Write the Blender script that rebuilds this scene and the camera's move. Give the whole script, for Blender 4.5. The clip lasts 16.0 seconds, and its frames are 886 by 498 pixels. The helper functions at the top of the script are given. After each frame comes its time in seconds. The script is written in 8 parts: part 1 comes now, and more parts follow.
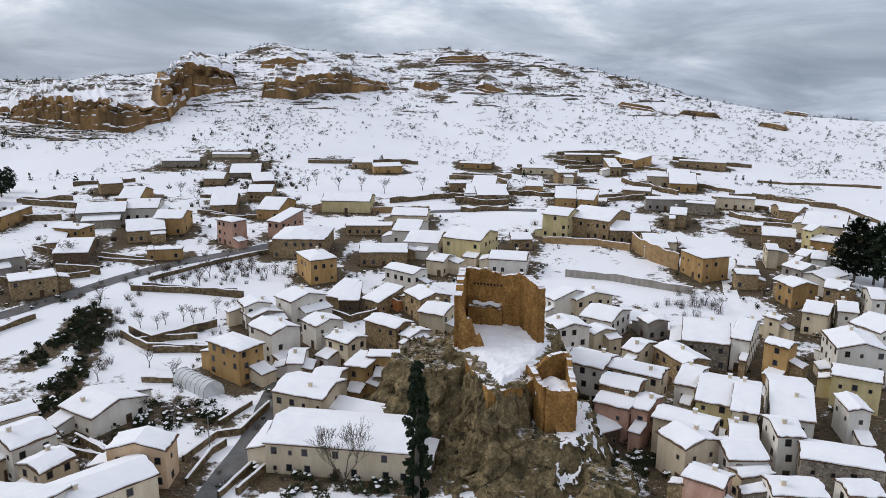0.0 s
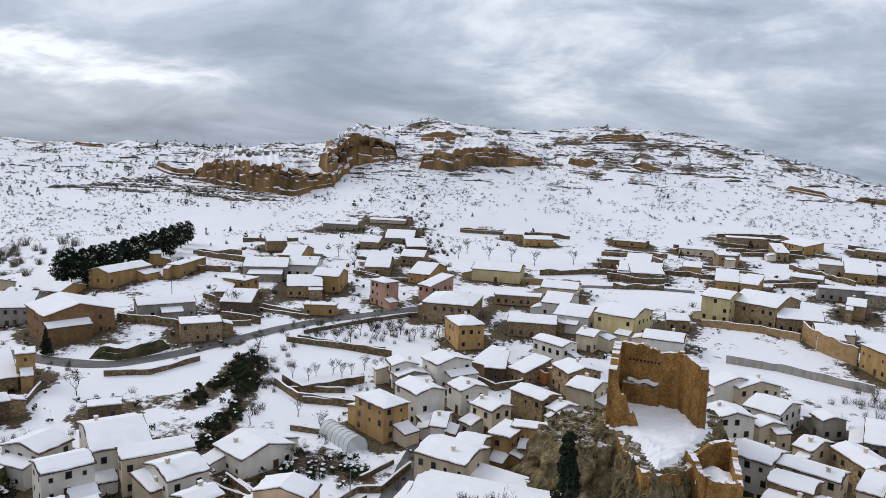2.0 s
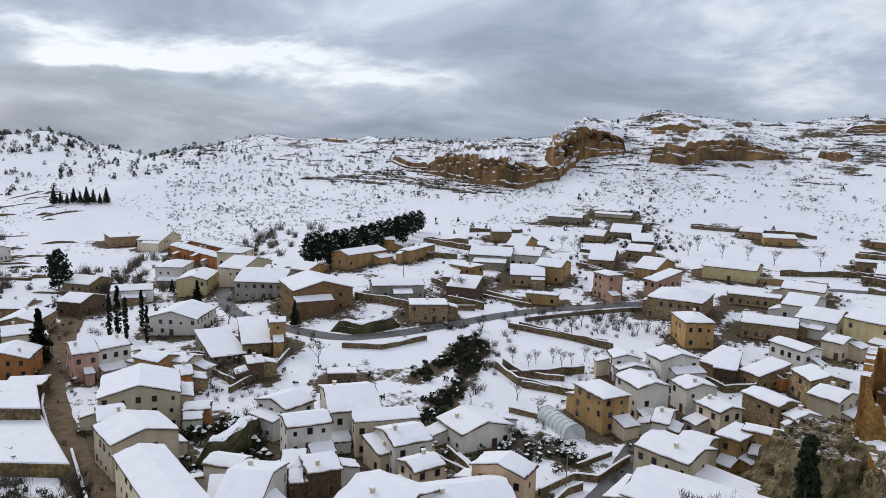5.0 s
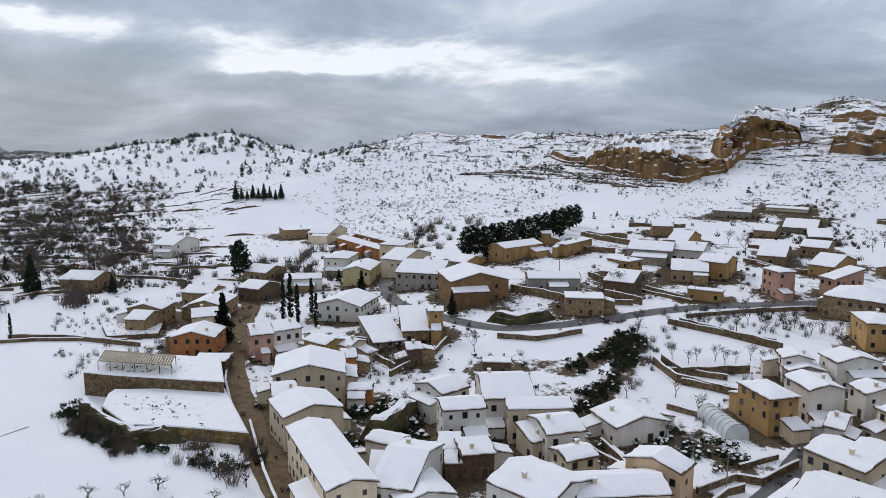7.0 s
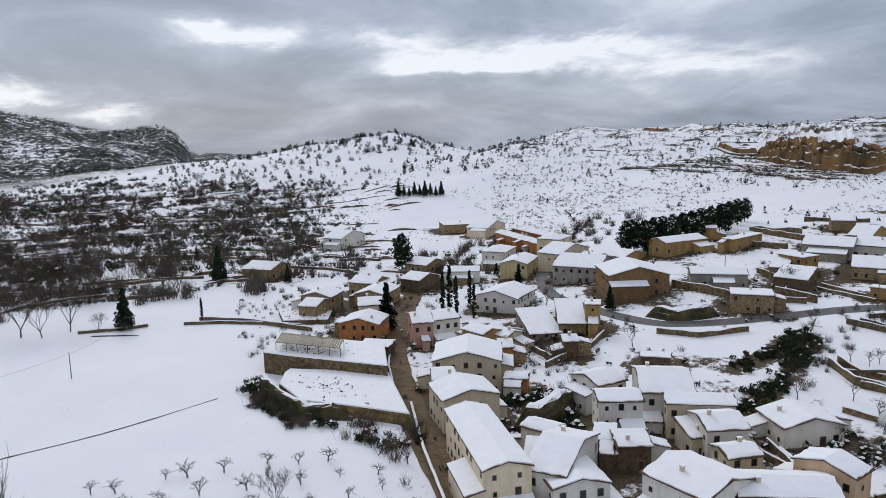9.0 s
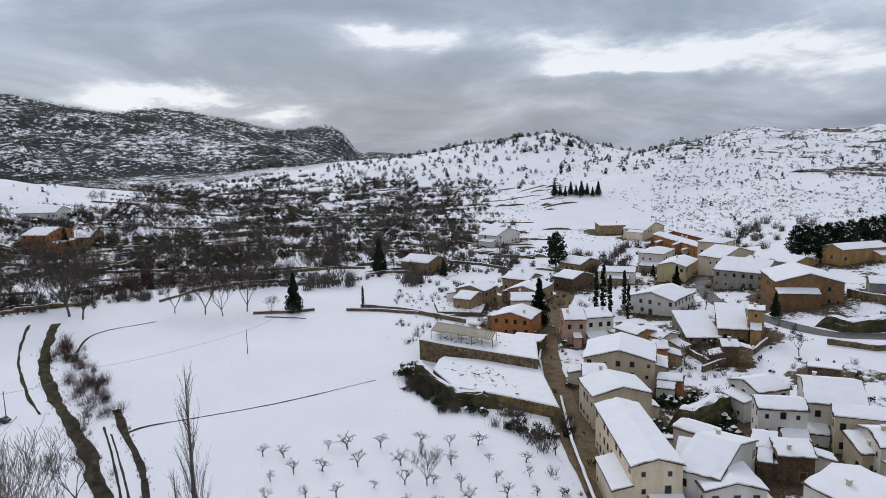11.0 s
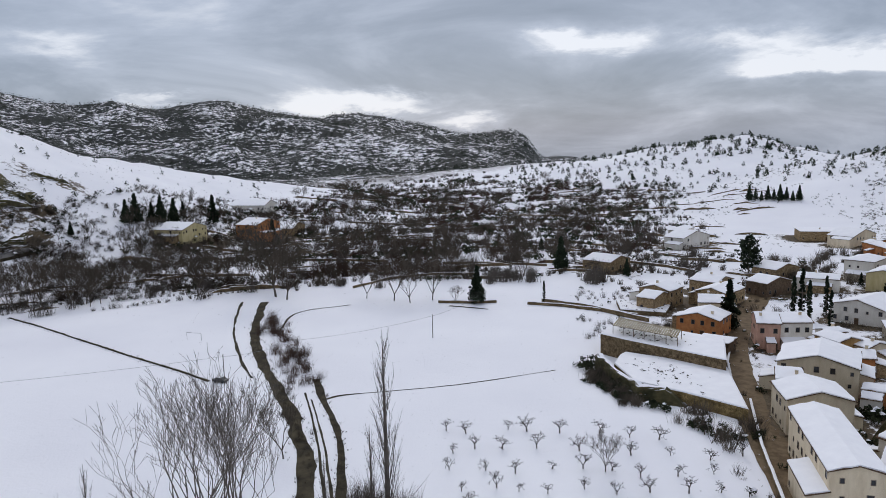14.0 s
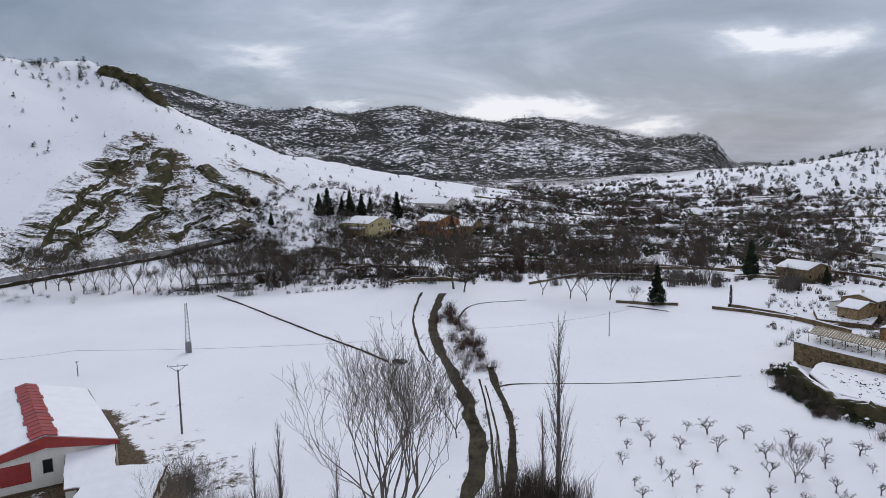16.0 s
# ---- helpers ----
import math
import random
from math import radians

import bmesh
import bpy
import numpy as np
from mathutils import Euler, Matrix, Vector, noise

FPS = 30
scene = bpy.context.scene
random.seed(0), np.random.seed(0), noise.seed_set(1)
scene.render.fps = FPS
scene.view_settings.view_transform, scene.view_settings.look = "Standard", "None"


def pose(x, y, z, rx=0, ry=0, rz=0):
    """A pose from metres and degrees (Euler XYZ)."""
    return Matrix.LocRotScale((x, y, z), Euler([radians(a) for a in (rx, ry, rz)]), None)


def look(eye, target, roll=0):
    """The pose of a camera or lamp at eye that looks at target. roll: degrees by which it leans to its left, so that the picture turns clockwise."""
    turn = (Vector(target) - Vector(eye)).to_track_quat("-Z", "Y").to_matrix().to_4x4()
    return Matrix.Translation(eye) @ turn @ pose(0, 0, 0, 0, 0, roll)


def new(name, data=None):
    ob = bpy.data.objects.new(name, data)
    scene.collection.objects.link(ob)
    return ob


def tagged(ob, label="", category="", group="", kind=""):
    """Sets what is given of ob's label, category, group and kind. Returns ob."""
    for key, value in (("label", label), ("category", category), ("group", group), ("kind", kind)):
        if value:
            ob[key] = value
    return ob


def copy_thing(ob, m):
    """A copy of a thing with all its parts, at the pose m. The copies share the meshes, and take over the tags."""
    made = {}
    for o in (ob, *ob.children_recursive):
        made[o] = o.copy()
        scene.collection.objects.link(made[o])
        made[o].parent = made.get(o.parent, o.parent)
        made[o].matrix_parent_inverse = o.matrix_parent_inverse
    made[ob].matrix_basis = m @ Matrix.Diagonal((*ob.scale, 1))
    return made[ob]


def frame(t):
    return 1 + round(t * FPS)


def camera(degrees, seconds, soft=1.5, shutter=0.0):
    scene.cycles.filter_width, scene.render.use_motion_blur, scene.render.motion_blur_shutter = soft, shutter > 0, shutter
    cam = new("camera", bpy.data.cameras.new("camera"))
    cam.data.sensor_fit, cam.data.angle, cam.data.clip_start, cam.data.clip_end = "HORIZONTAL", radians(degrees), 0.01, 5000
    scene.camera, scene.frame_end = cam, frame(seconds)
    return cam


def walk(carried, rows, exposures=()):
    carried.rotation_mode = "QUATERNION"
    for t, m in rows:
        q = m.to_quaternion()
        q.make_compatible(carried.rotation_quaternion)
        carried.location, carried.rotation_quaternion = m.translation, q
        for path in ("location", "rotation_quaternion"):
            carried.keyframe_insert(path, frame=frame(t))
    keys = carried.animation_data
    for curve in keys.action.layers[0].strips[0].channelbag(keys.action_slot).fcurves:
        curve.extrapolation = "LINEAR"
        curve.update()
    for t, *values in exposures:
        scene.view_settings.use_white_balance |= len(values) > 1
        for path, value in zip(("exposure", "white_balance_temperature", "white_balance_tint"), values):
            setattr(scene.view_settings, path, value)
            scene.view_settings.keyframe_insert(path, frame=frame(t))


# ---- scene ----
# the drone hovers high over the valley edge, sinks slowly and pans to the left
# seconds, x, y, z, bearing, pitch, lean
FLIGHT = [
    (0.0, 1.79, -1.90, 77.21, 11.90, -13.75, 0.44),
    (0.5, 0.79, -1.43, 76.28, 14.52, -13.70, 0.94),
    (1.0, -0.03, -1.06, 75.44, 17.09, -13.12, 1.33),
    (1.5, -0.68, -0.78, 74.68, 20.11, -10.28, 1.70),
    (2.0, -1.16, -0.58, 74.00, 22.96, -8.22, 2.01),
    (2.5, -1.49, -0.47, 73.39, 25.55, -8.27, 1.98),
    (3.0, -1.68, -0.43, 72.85, 28.22, -8.36, 1.94),
    (3.5, -1.72, -0.46, 72.37, 30.67, -8.46, 2.00),
    (6.0, -0.27, -1.47, 70.63, 46.23, -9.14, 0.74),
    (6.5, 0.29, -1.81, 70.37, 49.12, -9.23, 0.43),
    (7.0, 0.91, -2.18, 70.12, 51.69, -9.31, 0.09),
    (7.5, 1.60, -2.58, 69.89, 54.51, -9.39, -0.39),
    (8.0, 2.33, -3.00, 69.65, 57.78, -9.40, -0.74),
    (8.5, 3.10, -3.44, 69.42, 60.99, -9.38, -1.16),
    (9.0, 3.90, -3.89, 69.17, 63.65, -9.38, -1.44),
    (11.5, 7.99, -6.12, 67.54, 77.83, -8.96, -1.28),
    (12.0, 8.75, -6.53, 67.10, 79.97, -8.90, -1.33),
    (12.5, 9.48, -6.91, 66.60, 81.86, -8.77, -1.33),
    (13.0, 10.16, -7.26, 66.03, 83.97, -8.66, -1.26),
    (13.5, 10.78, -7.57, 65.40, 86.21, -8.54, -1.29),
    (14.0, 11.33, -7.84, 64.70, 88.81, -8.37, -1.33),
    (14.5, 11.80, -8.06, 63.91, 92.16, -8.21, -1.36),
    (15.0, 12.19, -8.23, 63.04, 95.55, -8.05, -1.40),
    (15.5, 12.47, -8.35, 62.07, 99.03, -7.87, -1.22),
    (16.0, 12.65, -8.40, 61.00, 102.09, -7.70, -1.05),
]


def aim(x, y, z, bearing, pitch, lean):
    b, p = radians(bearing), radians(pitch)
    ahead = Vector((-math.sin(b) * math.cos(p), math.cos(b) * math.cos(p), math.sin(p)))
    return look((x, y, z), Vector((x, y, z)) + ahead * 50, lean)


cam = camera(60.29, 16.0, soft=0.8)
walk(cam, [(t, aim(*row)) for t, *row in FLIGHT], exposures=((0.0, 0.02, 6520, 10), (3.5, -0.07, 6430, 10), (7.0, -0.14, 6390, 10), (12.5, -0.24, 6370, 11), (16.0, -0.25, 6350, 12)))

# ---- overcast winter daylight ----
# thin places in the cloud: bearing, elevation, width, height in degrees, gain
GAPS = ((55, 4.8, 8, 1.2, 0.42), (64, 4.3, 5, 0.9, 0.36), (45, 3.6, 6, 1.0, 0.30), (68, 5.9, 4, 0.7, 0.28), (76.5, 6.3, 4, 0.8, 0.42), (95, 2.6, 6, 0.6, 0.34), (87.7, 1.2, 3, 0.5, 0.28), (114.6, 6.2, 4, 0.7, 0.24), (108.7, 2.9, 3, 0.5, 0.22), (6, 9, 28, 8, 0.20), (80, 3.0, 30, 1.5, -0.06))
world = bpy.data.worlds.new("sky")
scene.world = world
world.use_nodes = True
wn, wl = world.node_tree.nodes, world.node_tree.links
wn.clear()
w_out = wn.new("ShaderNodeOutputWorld")
w_bg = wn.new("ShaderNodeBackground")
w_bg.inputs["Strength"].default_value = 1.0
w_sky = wn.new("ShaderNodeTexSky")
w_sky.sky_type, w_sky.sun_disc = "NISHITA", False
SUN_UP, SUN_BEARING = 36, 88
w_sky.sun_elevation, w_sky.sun_rotation = radians(SUN_UP), radians(-SUN_BEARING)
w_dim = wn.new("ShaderNodeVectorMath")
w_dim.operation = "SCALE"
w_dim.inputs["Scale"].default_value = 0.10
wl.new(w_sky.outputs[0], w_dim.inputs[0])
w_tc = wn.new("ShaderNodeTexCoord")
w_sep = wn.new("ShaderNodeSeparateXYZ")
wl.new(w_tc.outputs["Generated"], w_sep.inputs[0])


def w_math(op, a, b=0.0, c=None):
    n = wn.new("ShaderNodeMath")
    n.operation = op
    for i, v in enumerate((a, b) if c is None else (a, b, c)):
        if isinstance(v, (int, float)):
            n.inputs[i].default_value = v
        else:
            wl.new(v, n.inputs[i])
    return n.outputs[0]


# a cloud deck seen in perspective: the direction met with a level sheet
w_up = w_math("ADD", w_math("MAXIMUM", w_sep.outputs["Z"], -0.08), 0.24)
w_cmb = wn.new("ShaderNodeCombineXYZ")
wl.new(w_math("DIVIDE", w_sep.outputs["X"], w_up), w_cmb.inputs[0])
wl.new(w_math("DIVIDE", w_sep.outputs["Y"], w_up), w_cmb.inputs[1])


def w_noise(scale, detail, rough, distortion=0.0, offset=0.0):
    m = wn.new("ShaderNodeMapping")
    m.inputs["Location"].default_value = (offset, offset * 0.7, offset * 0.3)
    wl.new(w_cmb.outputs[0], m.inputs[0])
    n = wn.new("ShaderNodeTexNoise")
    n.inputs["Scale"].default_value, n.inputs["Detail"].default_value = scale, detail
    n.inputs["Roughness"].default_value, n.inputs["Distortion"].default_value = rough, distortion
    wl.new(m.outputs[0], n.inputs["Vector"])
    return n.outputs["Fac"]


def w_ramp(fac, stops):
    r = wn.new("ShaderNodeValToRGB")
    for i, (p, c) in enumerate(stops):
        e = r.color_ramp.elements[i] if i < 2 else r.color_ramp.elements.new(p)
        e.position, e.color = p, (*c, 1)
    wl.new(fac, r.inputs[0])
    return r.outputs[0]


w_az = w_math("MULTIPLY", w_math("ARCTAN2", w_math("MULTIPLY", w_sep.outputs["X"], -1.0), w_sep.outputs["Y"]), 57.29578)
w_el = w_math("MULTIPLY", w_math("ARCSINE", w_sep.outputs["Z"]), 57.29578)


w_az = w_math("ADD", w_az, w_math("MULTIPLY_ADD", w_noise(1.7, 6, 0.62, 0.3, 21.0), 14.0, -7.0))
w_el = w_math("ADD", w_el, w_math("MULTIPLY_ADD", w_noise(2.3, 6, 0.62, 0.3, 27.0), 4.0, -2.0))


def w_gap(bearing, up, wide, tall, gain):
    """A thin place in the cloud deck."""
    a = w_math("POWER", w_math("ABSOLUTE", w_math("DIVIDE", w_math("SUBTRACT", w_az, bearing), wide)), 2.0)
    e = w_math("POWER", w_math("ABSOLUTE", w_math("DIVIDE", w_math("SUBTRACT", w_el, up), tall)), 2.0)
    return w_math("MULTIPLY", w_math("EXPONENT", w_math("MULTIPLY", w_math("ADD", a, e), -1.0)), gain)


w_big = w_noise(1.1, 8, 0.58, 0.5, 3.0)
w_bias = 0.0
for gap in GAPS:
    w_bias = w_math("ADD", w_gap(*gap), w_bias)
w_bias = w_math("MULTIPLY", w_bias, w_math("MULTIPLY_ADD", w_noise(2.6, 6, 0.6, 0.6, 11.0), 2.6, -0.3))
w_sum = w_math("ADD", w_big, w_bias)
w_cloud = w_ramp(w_sum, ((0.30, (0.25, 0.31, 0.40)), (0.48, (0.365, 0.43, 0.54)), (0.62, (0.52, 0.59, 0.715)), (0.82, (0.99, 1.03, 1.10))))
# an overcast sky is brightest and most neutral overhead
w_high = w_math("MAXIMUM", w_sep.outputs["Z"], 0.0)
w_over = wn.new("ShaderNodeMix")
w_over.data_type = "RGBA"
wl.new(w_math("MINIMUM", w_math("MULTIPLY", w_math("MAXIMUM", w_math("SUBTRACT", w_high, 0.25), 0.0), 1.6), 0.85), w_over.inputs["Factor"])
wl.new(w_cloud, w_over.inputs["A"])
w_over.inputs["B"].default_value = (0.815, 0.85, 0.965, 1)
w_cloud = w_over.outputs["Result"]
w_mix = wn.new("ShaderNodeMix")
w_mix.data_type = "RGBA"
w_mix.inputs["Factor"].default_value = 0.9
wl.new(w_dim.outputs[0], w_mix.inputs["A"])
wl.new(w_cloud, w_mix.inputs["B"])
wl.new(w_mix.outputs["Result"], w_bg.inputs["Color"])
wl.new(w_bg.outputs[0], w_out.inputs[0])

sun = new("sun", bpy.data.lights.new("sun", "SUN"))
sun.data.energy, sun.data.angle, sun.data.color = 1.1, radians(25), (1.0, 0.97, 0.93)
sun.matrix_world = look((-math.sin(radians(SUN_BEARING)) * 100, math.cos(radians(SUN_BEARING)) * 100, math.tan(radians(SUN_UP)) * 100), (0, 0, 0))


# ---- the lie of the land: heights in metres, by bearing (degrees, left of +y) and distance ----
def polar(bearing, distance, height=0.0):
    a = math.radians(bearing)
    return (-math.sin(a) * distance, math.cos(a) * distance, height)


CASTLE_HILL = [polar(*p) for p in ((-75, 600, 40), (-40, 640, 36), (-18, 680, 37), (-12, 680, 43), (-5, 680, 54), (1, 690, 75), (5, 700, 87), (10, 700, 92), (16, 700, 88), (22, 690, 91), (24, 690, 97), (26, 685, 86), (30, 680, 73), (37, 720, 65), (46, 780, 65), (51, 810, 64), (53, 820, 68), (57, 850, 45), (60, 880, 38))]
JUNIPER_HILL = [polar(*p) for p in ((59, 890, 36), (63, 960, 52), (67.4, 1000, 65), (71, 1010, 54), (76, 1050, 35), (81, 1150, 26))]
FAR_RIDGE = [polar(*p) for p in ((81.5, 2000, 10), (83.3, 1900, 69), (85.5, 1900, 72), (87, 1900, 58), (89, 1900, 50), (91.5, 1900, 44), (93.5, 1900, 72), (95.5, 1900, 124), (97, 1900, 122), (99, 1900, 98), (102, 1900, 148), (105, 1900, 162), (108, 1900, 146), (110.5, 1900, 120), (112, 1900, 158), (116, 1900, 156), (121, 1900, 200), (126, 1900, 250), (150, 1900, 280))]
GORGE_HILL = [polar(*p) for p in ((175, 540, 150), (150, 560, 140), (131, 600, 129), (127.5, 605, 129), (123.5, 620, 103), (120.3, 650, 84), (115.7, 690, 62), (111, 720, 50), (106, 750, 36), (102, 780, 14))]


# rock faces in the castle hill: x, y, foot and height of the face
BENCHES = (((-403.4, 458.7, 34.2, 7.3), (-387.4, 453.3, 33.6, 19.0), (-364.0, 448.2, 32.7, 20.9), (-331.4, 436.3, 31.1, 21.5), (-313.4, 438.7, 31, 20.0), (-298.8, 438.4, 30.9, 17.2), (-293.8, 452.2, 34.1, 13.4), (-280.5, 460.8, 37, 9.6)),
           ((-280.3, 458.3, 36.3, 24.1), (-284.7, 473.8, 40.7, 27.5), (-286.9, 491.0, 45.9, 25.8), (-287.4, 504.1, 49.8, 23.8), (-274.4, 511.4, 52.5, 19.5), (-262.6, 522.8, 55.9, 11.1)),
           ((-239.0, 511.2, 50.9, 11.1), (-230.6, 512.5, 50.5, 14.9), (-218.3, 520.2, 50.5, 14.5), (-208.4, 534.0, 52, 15.1), (-192.4, 549.8, 54.2, 14.9), (-182.3, 565.6, 55.3, 10.6), (-172.5, 576.1, 56.1, 6.3), (-163.9, 583.6, 57.2, 2.7)),
           ((-266.4, 569.7, 71.3, 5.4), (-255.7, 571.8, 71.6, 8.4), (-245.3, 581.7, 72.6, 8.0), (-231.5, 590.0, 73.1, 3.2)),
           ((-102, 599, 55.3, 3.5), (-90, 585, 51.4, 10), (-71, 595, 52.1, 3.5)))


def step(a, b, v):
    u = np.clip((v - a) / (b - a), 0, 1)
    return u * u * (3 - 2 * u)


def ridge(x, y, line, width, power):
    best = np.zeros_like(x)
    for (x0, y0, z0), (x1, y1, z1) in zip(line, line[1:]):
        dx, dy = x1 - x0, y1 - y0
        s = np.clip(((x - x0) * dx + (y - y0) * dy) / (dx * dx + dy * dy), 0, 1)
        gap = np.hypot(x - x0 - s * dx, y - y0 - s * dy) / width
        u = np.clip(1 - gap, 0, 1)
        best = np.maximum(best, (z0 + s * (z1 - z0)) * (u ** power))
    return best


def bearing_of(x, y):
    return np.degrees(np.arctan2(-x, y))


def lay(x, y):
    """Ground height at x, y (numpy arrays)."""
    x, y = np.asarray(x, float), np.asarray(y, float)
    d, a = np.hypot(x, y), bearing_of(x, y)
    village = (1 - step(44, 64, a)) * step(-120, -80, a)
    z = village * 17.0 * step(120, 400, d)
    z = z + 4.0 * step(380, 950, d) * step(60, 75, a)
    hills = np.maximum(np.maximum(ridge(x, y, CASTLE_HILL, 340, 1.25), ridge(x, y, JUNIPER_HILL, 400, 1.3)),
                       np.maximum(ridge(x, y, FAR_RIDGE, 720, 1.15) * step(81.0, 83.3, a), ridge(x, y, GORGE_HILL, 235, 1.15)))
    # beyond the hills the valley falls away
    hills = hills * step(220, 460, d)
    joined = 0.5 * (z + hills + np.sqrt((z - hills) ** 2 + 36) - 6)
    return np.maximum(joined, 0) - 0.045 * np.maximum(0, d - 2000) - 0.07 * (1 - step(58, 72, a)) * np.maximum(0, d - 780)


# ---- materials ----
def mat(name, rough=0.8, metal=0.0):
    m = bpy.data.materials.new(name)
    m.use_nodes = True
    b = m.node_tree.nodes["Principled BSDF"]
    b.inputs["Roughness"].default_value, b.inputs["Metallic"].default_value = rough, metal
    if rough > 0.6:
        b.inputs["Specular IOR Level"].default_value = 0.12
    return m, m.node_tree.nodes, m.node_tree.links, b


def tex(n, l, scale, detail=4, rough=0.55, space="Object", stretch=(1, 1, 1)):
    c = n.new("ShaderNodeTexCoord")
    k = n.new("ShaderNodeMapping")
    k.inputs["Scale"].default_value = stretch
    t = n.new("ShaderNodeTexNoise")
    t.inputs["Scale"].default_value, t.inputs["Detail"].default_value, t.inputs["Roughness"].default_value = scale, detail, rough
    l.new(c.outputs[space], k.inputs[0])
    l.new(k.outputs[0], t.inputs["Vector"])
    return t.outputs["Fac"]


def ramp(n, l, fac, stops):
    r = n.new("ShaderNodeValToRGB")
    for i, (p, c) in enumerate(stops):
        e = r.color_ramp.elements[i] if i < 2 else r.color_ramp.elements.new(p)
        e.position, e.color = p, (*c, 1) if len(c) == 3 else c
    l.new(fac, r.inputs[0])
    return r.outputs[0]


def mixed(n, l, fac, a, b, blend="MIX"):
    m = n.new("ShaderNodeMix")
    m.data_type, m.blend_type = "RGBA", blend
    for key, v in (("Factor", fac), ("A", a), ("B", b)):
        if isinstance(v, (int, float)):
            m.inputs[key].default_value = v
        elif isinstance(v, tuple):
            m.inputs[key].default_value = (*v, 1)
        else:
            l.new(v, m.inputs[key])
    return m.outputs["Result"]


def bumped(n, l, b, height, strength, distance):
    k = n.new("ShaderNodeBump")
    k.inputs["Strength"].default_value, k.inputs["Distance"].default_value = strength, distance
    l.new(height, k.inputs["Height"])
    l.new(k.outputs[0], b.inputs["Normal"])


def blotchy(name, dark, light, scale=1.2, grain=14.0, rough=0.85, bump=0.02, stain=None, stain_at=0.62, streak=1.0, stones=0.0):
    """Two scales of variation: broad stains and fine grain, shifted for each object."""
    m, n, l, b = mat(name, rough)
    broad = tex(n, l, scale, 5, 0.6, stretch=(1, 1, 1 / streak))
    fine = tex(n, l, grain, 4, 0.6)
    col = ramp(n, l, broad, ((0.32, dark), (0.68, light)))
    if stain:
        col = mixed(n, l, ramp(n, l, tex(n, l, scale * 2.7, 6, 0.65, stretch=(1, 1, 1 / streak)), ((stain_at, (0, 0, 0)), (stain_at + 0.1, (1, 1, 1)))), col, stain)
    if stones:
        # single stones, each of its own shade, with dark joints
        c = n.new("ShaderNodeTexCoord")
        for feature, fac, lo, hi, a0, a1 in (("F1", 0.6, 0.2, 0.9, 0.45, 1.15), ("DISTANCE_TO_EDGE", 0.7, 0.0, 0.12, 0.4, 1.0)):
            vo = n.new("ShaderNodeTexVoronoi")
            vo.feature = feature
            vo.inputs["Scale"].default_value = stones
            l.new(c.outputs["Object"], vo.inputs["Vector"])
            shade = vo.outputs["Color"] if feature == "F1" else vo.outputs["Distance"]
            if feature == "F1":
                bw = n.new("ShaderNodeRGBToBW")
                l.new(shade, bw.inputs[0])
                shade = bw.outputs[0]
            col = mixed(n, l, fac, col, ramp(n, l, shade, ((lo, (a0, a0, a0)), (hi, (a1, a1, a1)))), "MULTIPLY")
    col = mixed(n, l, 0.25, col, ramp(n, l, fine, ((0.3, (0.35, 0.35, 0.35)), (0.7, (1, 1, 1)))), "MULTIPLY")
    info = n.new("ShaderNodeObjectInfo")
    hsv = n.new("ShaderNodeHueSaturation")
    mr = n.new("ShaderNodeMapRange")
    mr.inputs["To Min"].default_value, mr.inputs["To Max"].default_value = 0.84, 1.14
    l.new(info.outputs["Random"], mr.inputs["Value"])
    l.new(mr.outputs[0], hsv.inputs["Value"])
    l.new(col, hsv.inputs["Color"])
    l.new(hsv.outputs[0], b.inputs["Base Color"])
    bumped(n, l, b, fine, 0.6, bump)
    return m


def snow_material(name):
    m, n, l, b = mat(name, 0.75)
    broad = tex(n, l, 0.35, 5, 0.6)
    fine = tex(n, l, 3.0, 6, 0.65)
    col = ramp(n, l, broad, ((0.3, (0.86, 0.86, 0.88)), (0.7, (0.93, 0.93, 0.94))))
    l.new(col, b.inputs["Base Color"])
    bumped(n, l, b, fine, 0.5, 0.08)
    return m


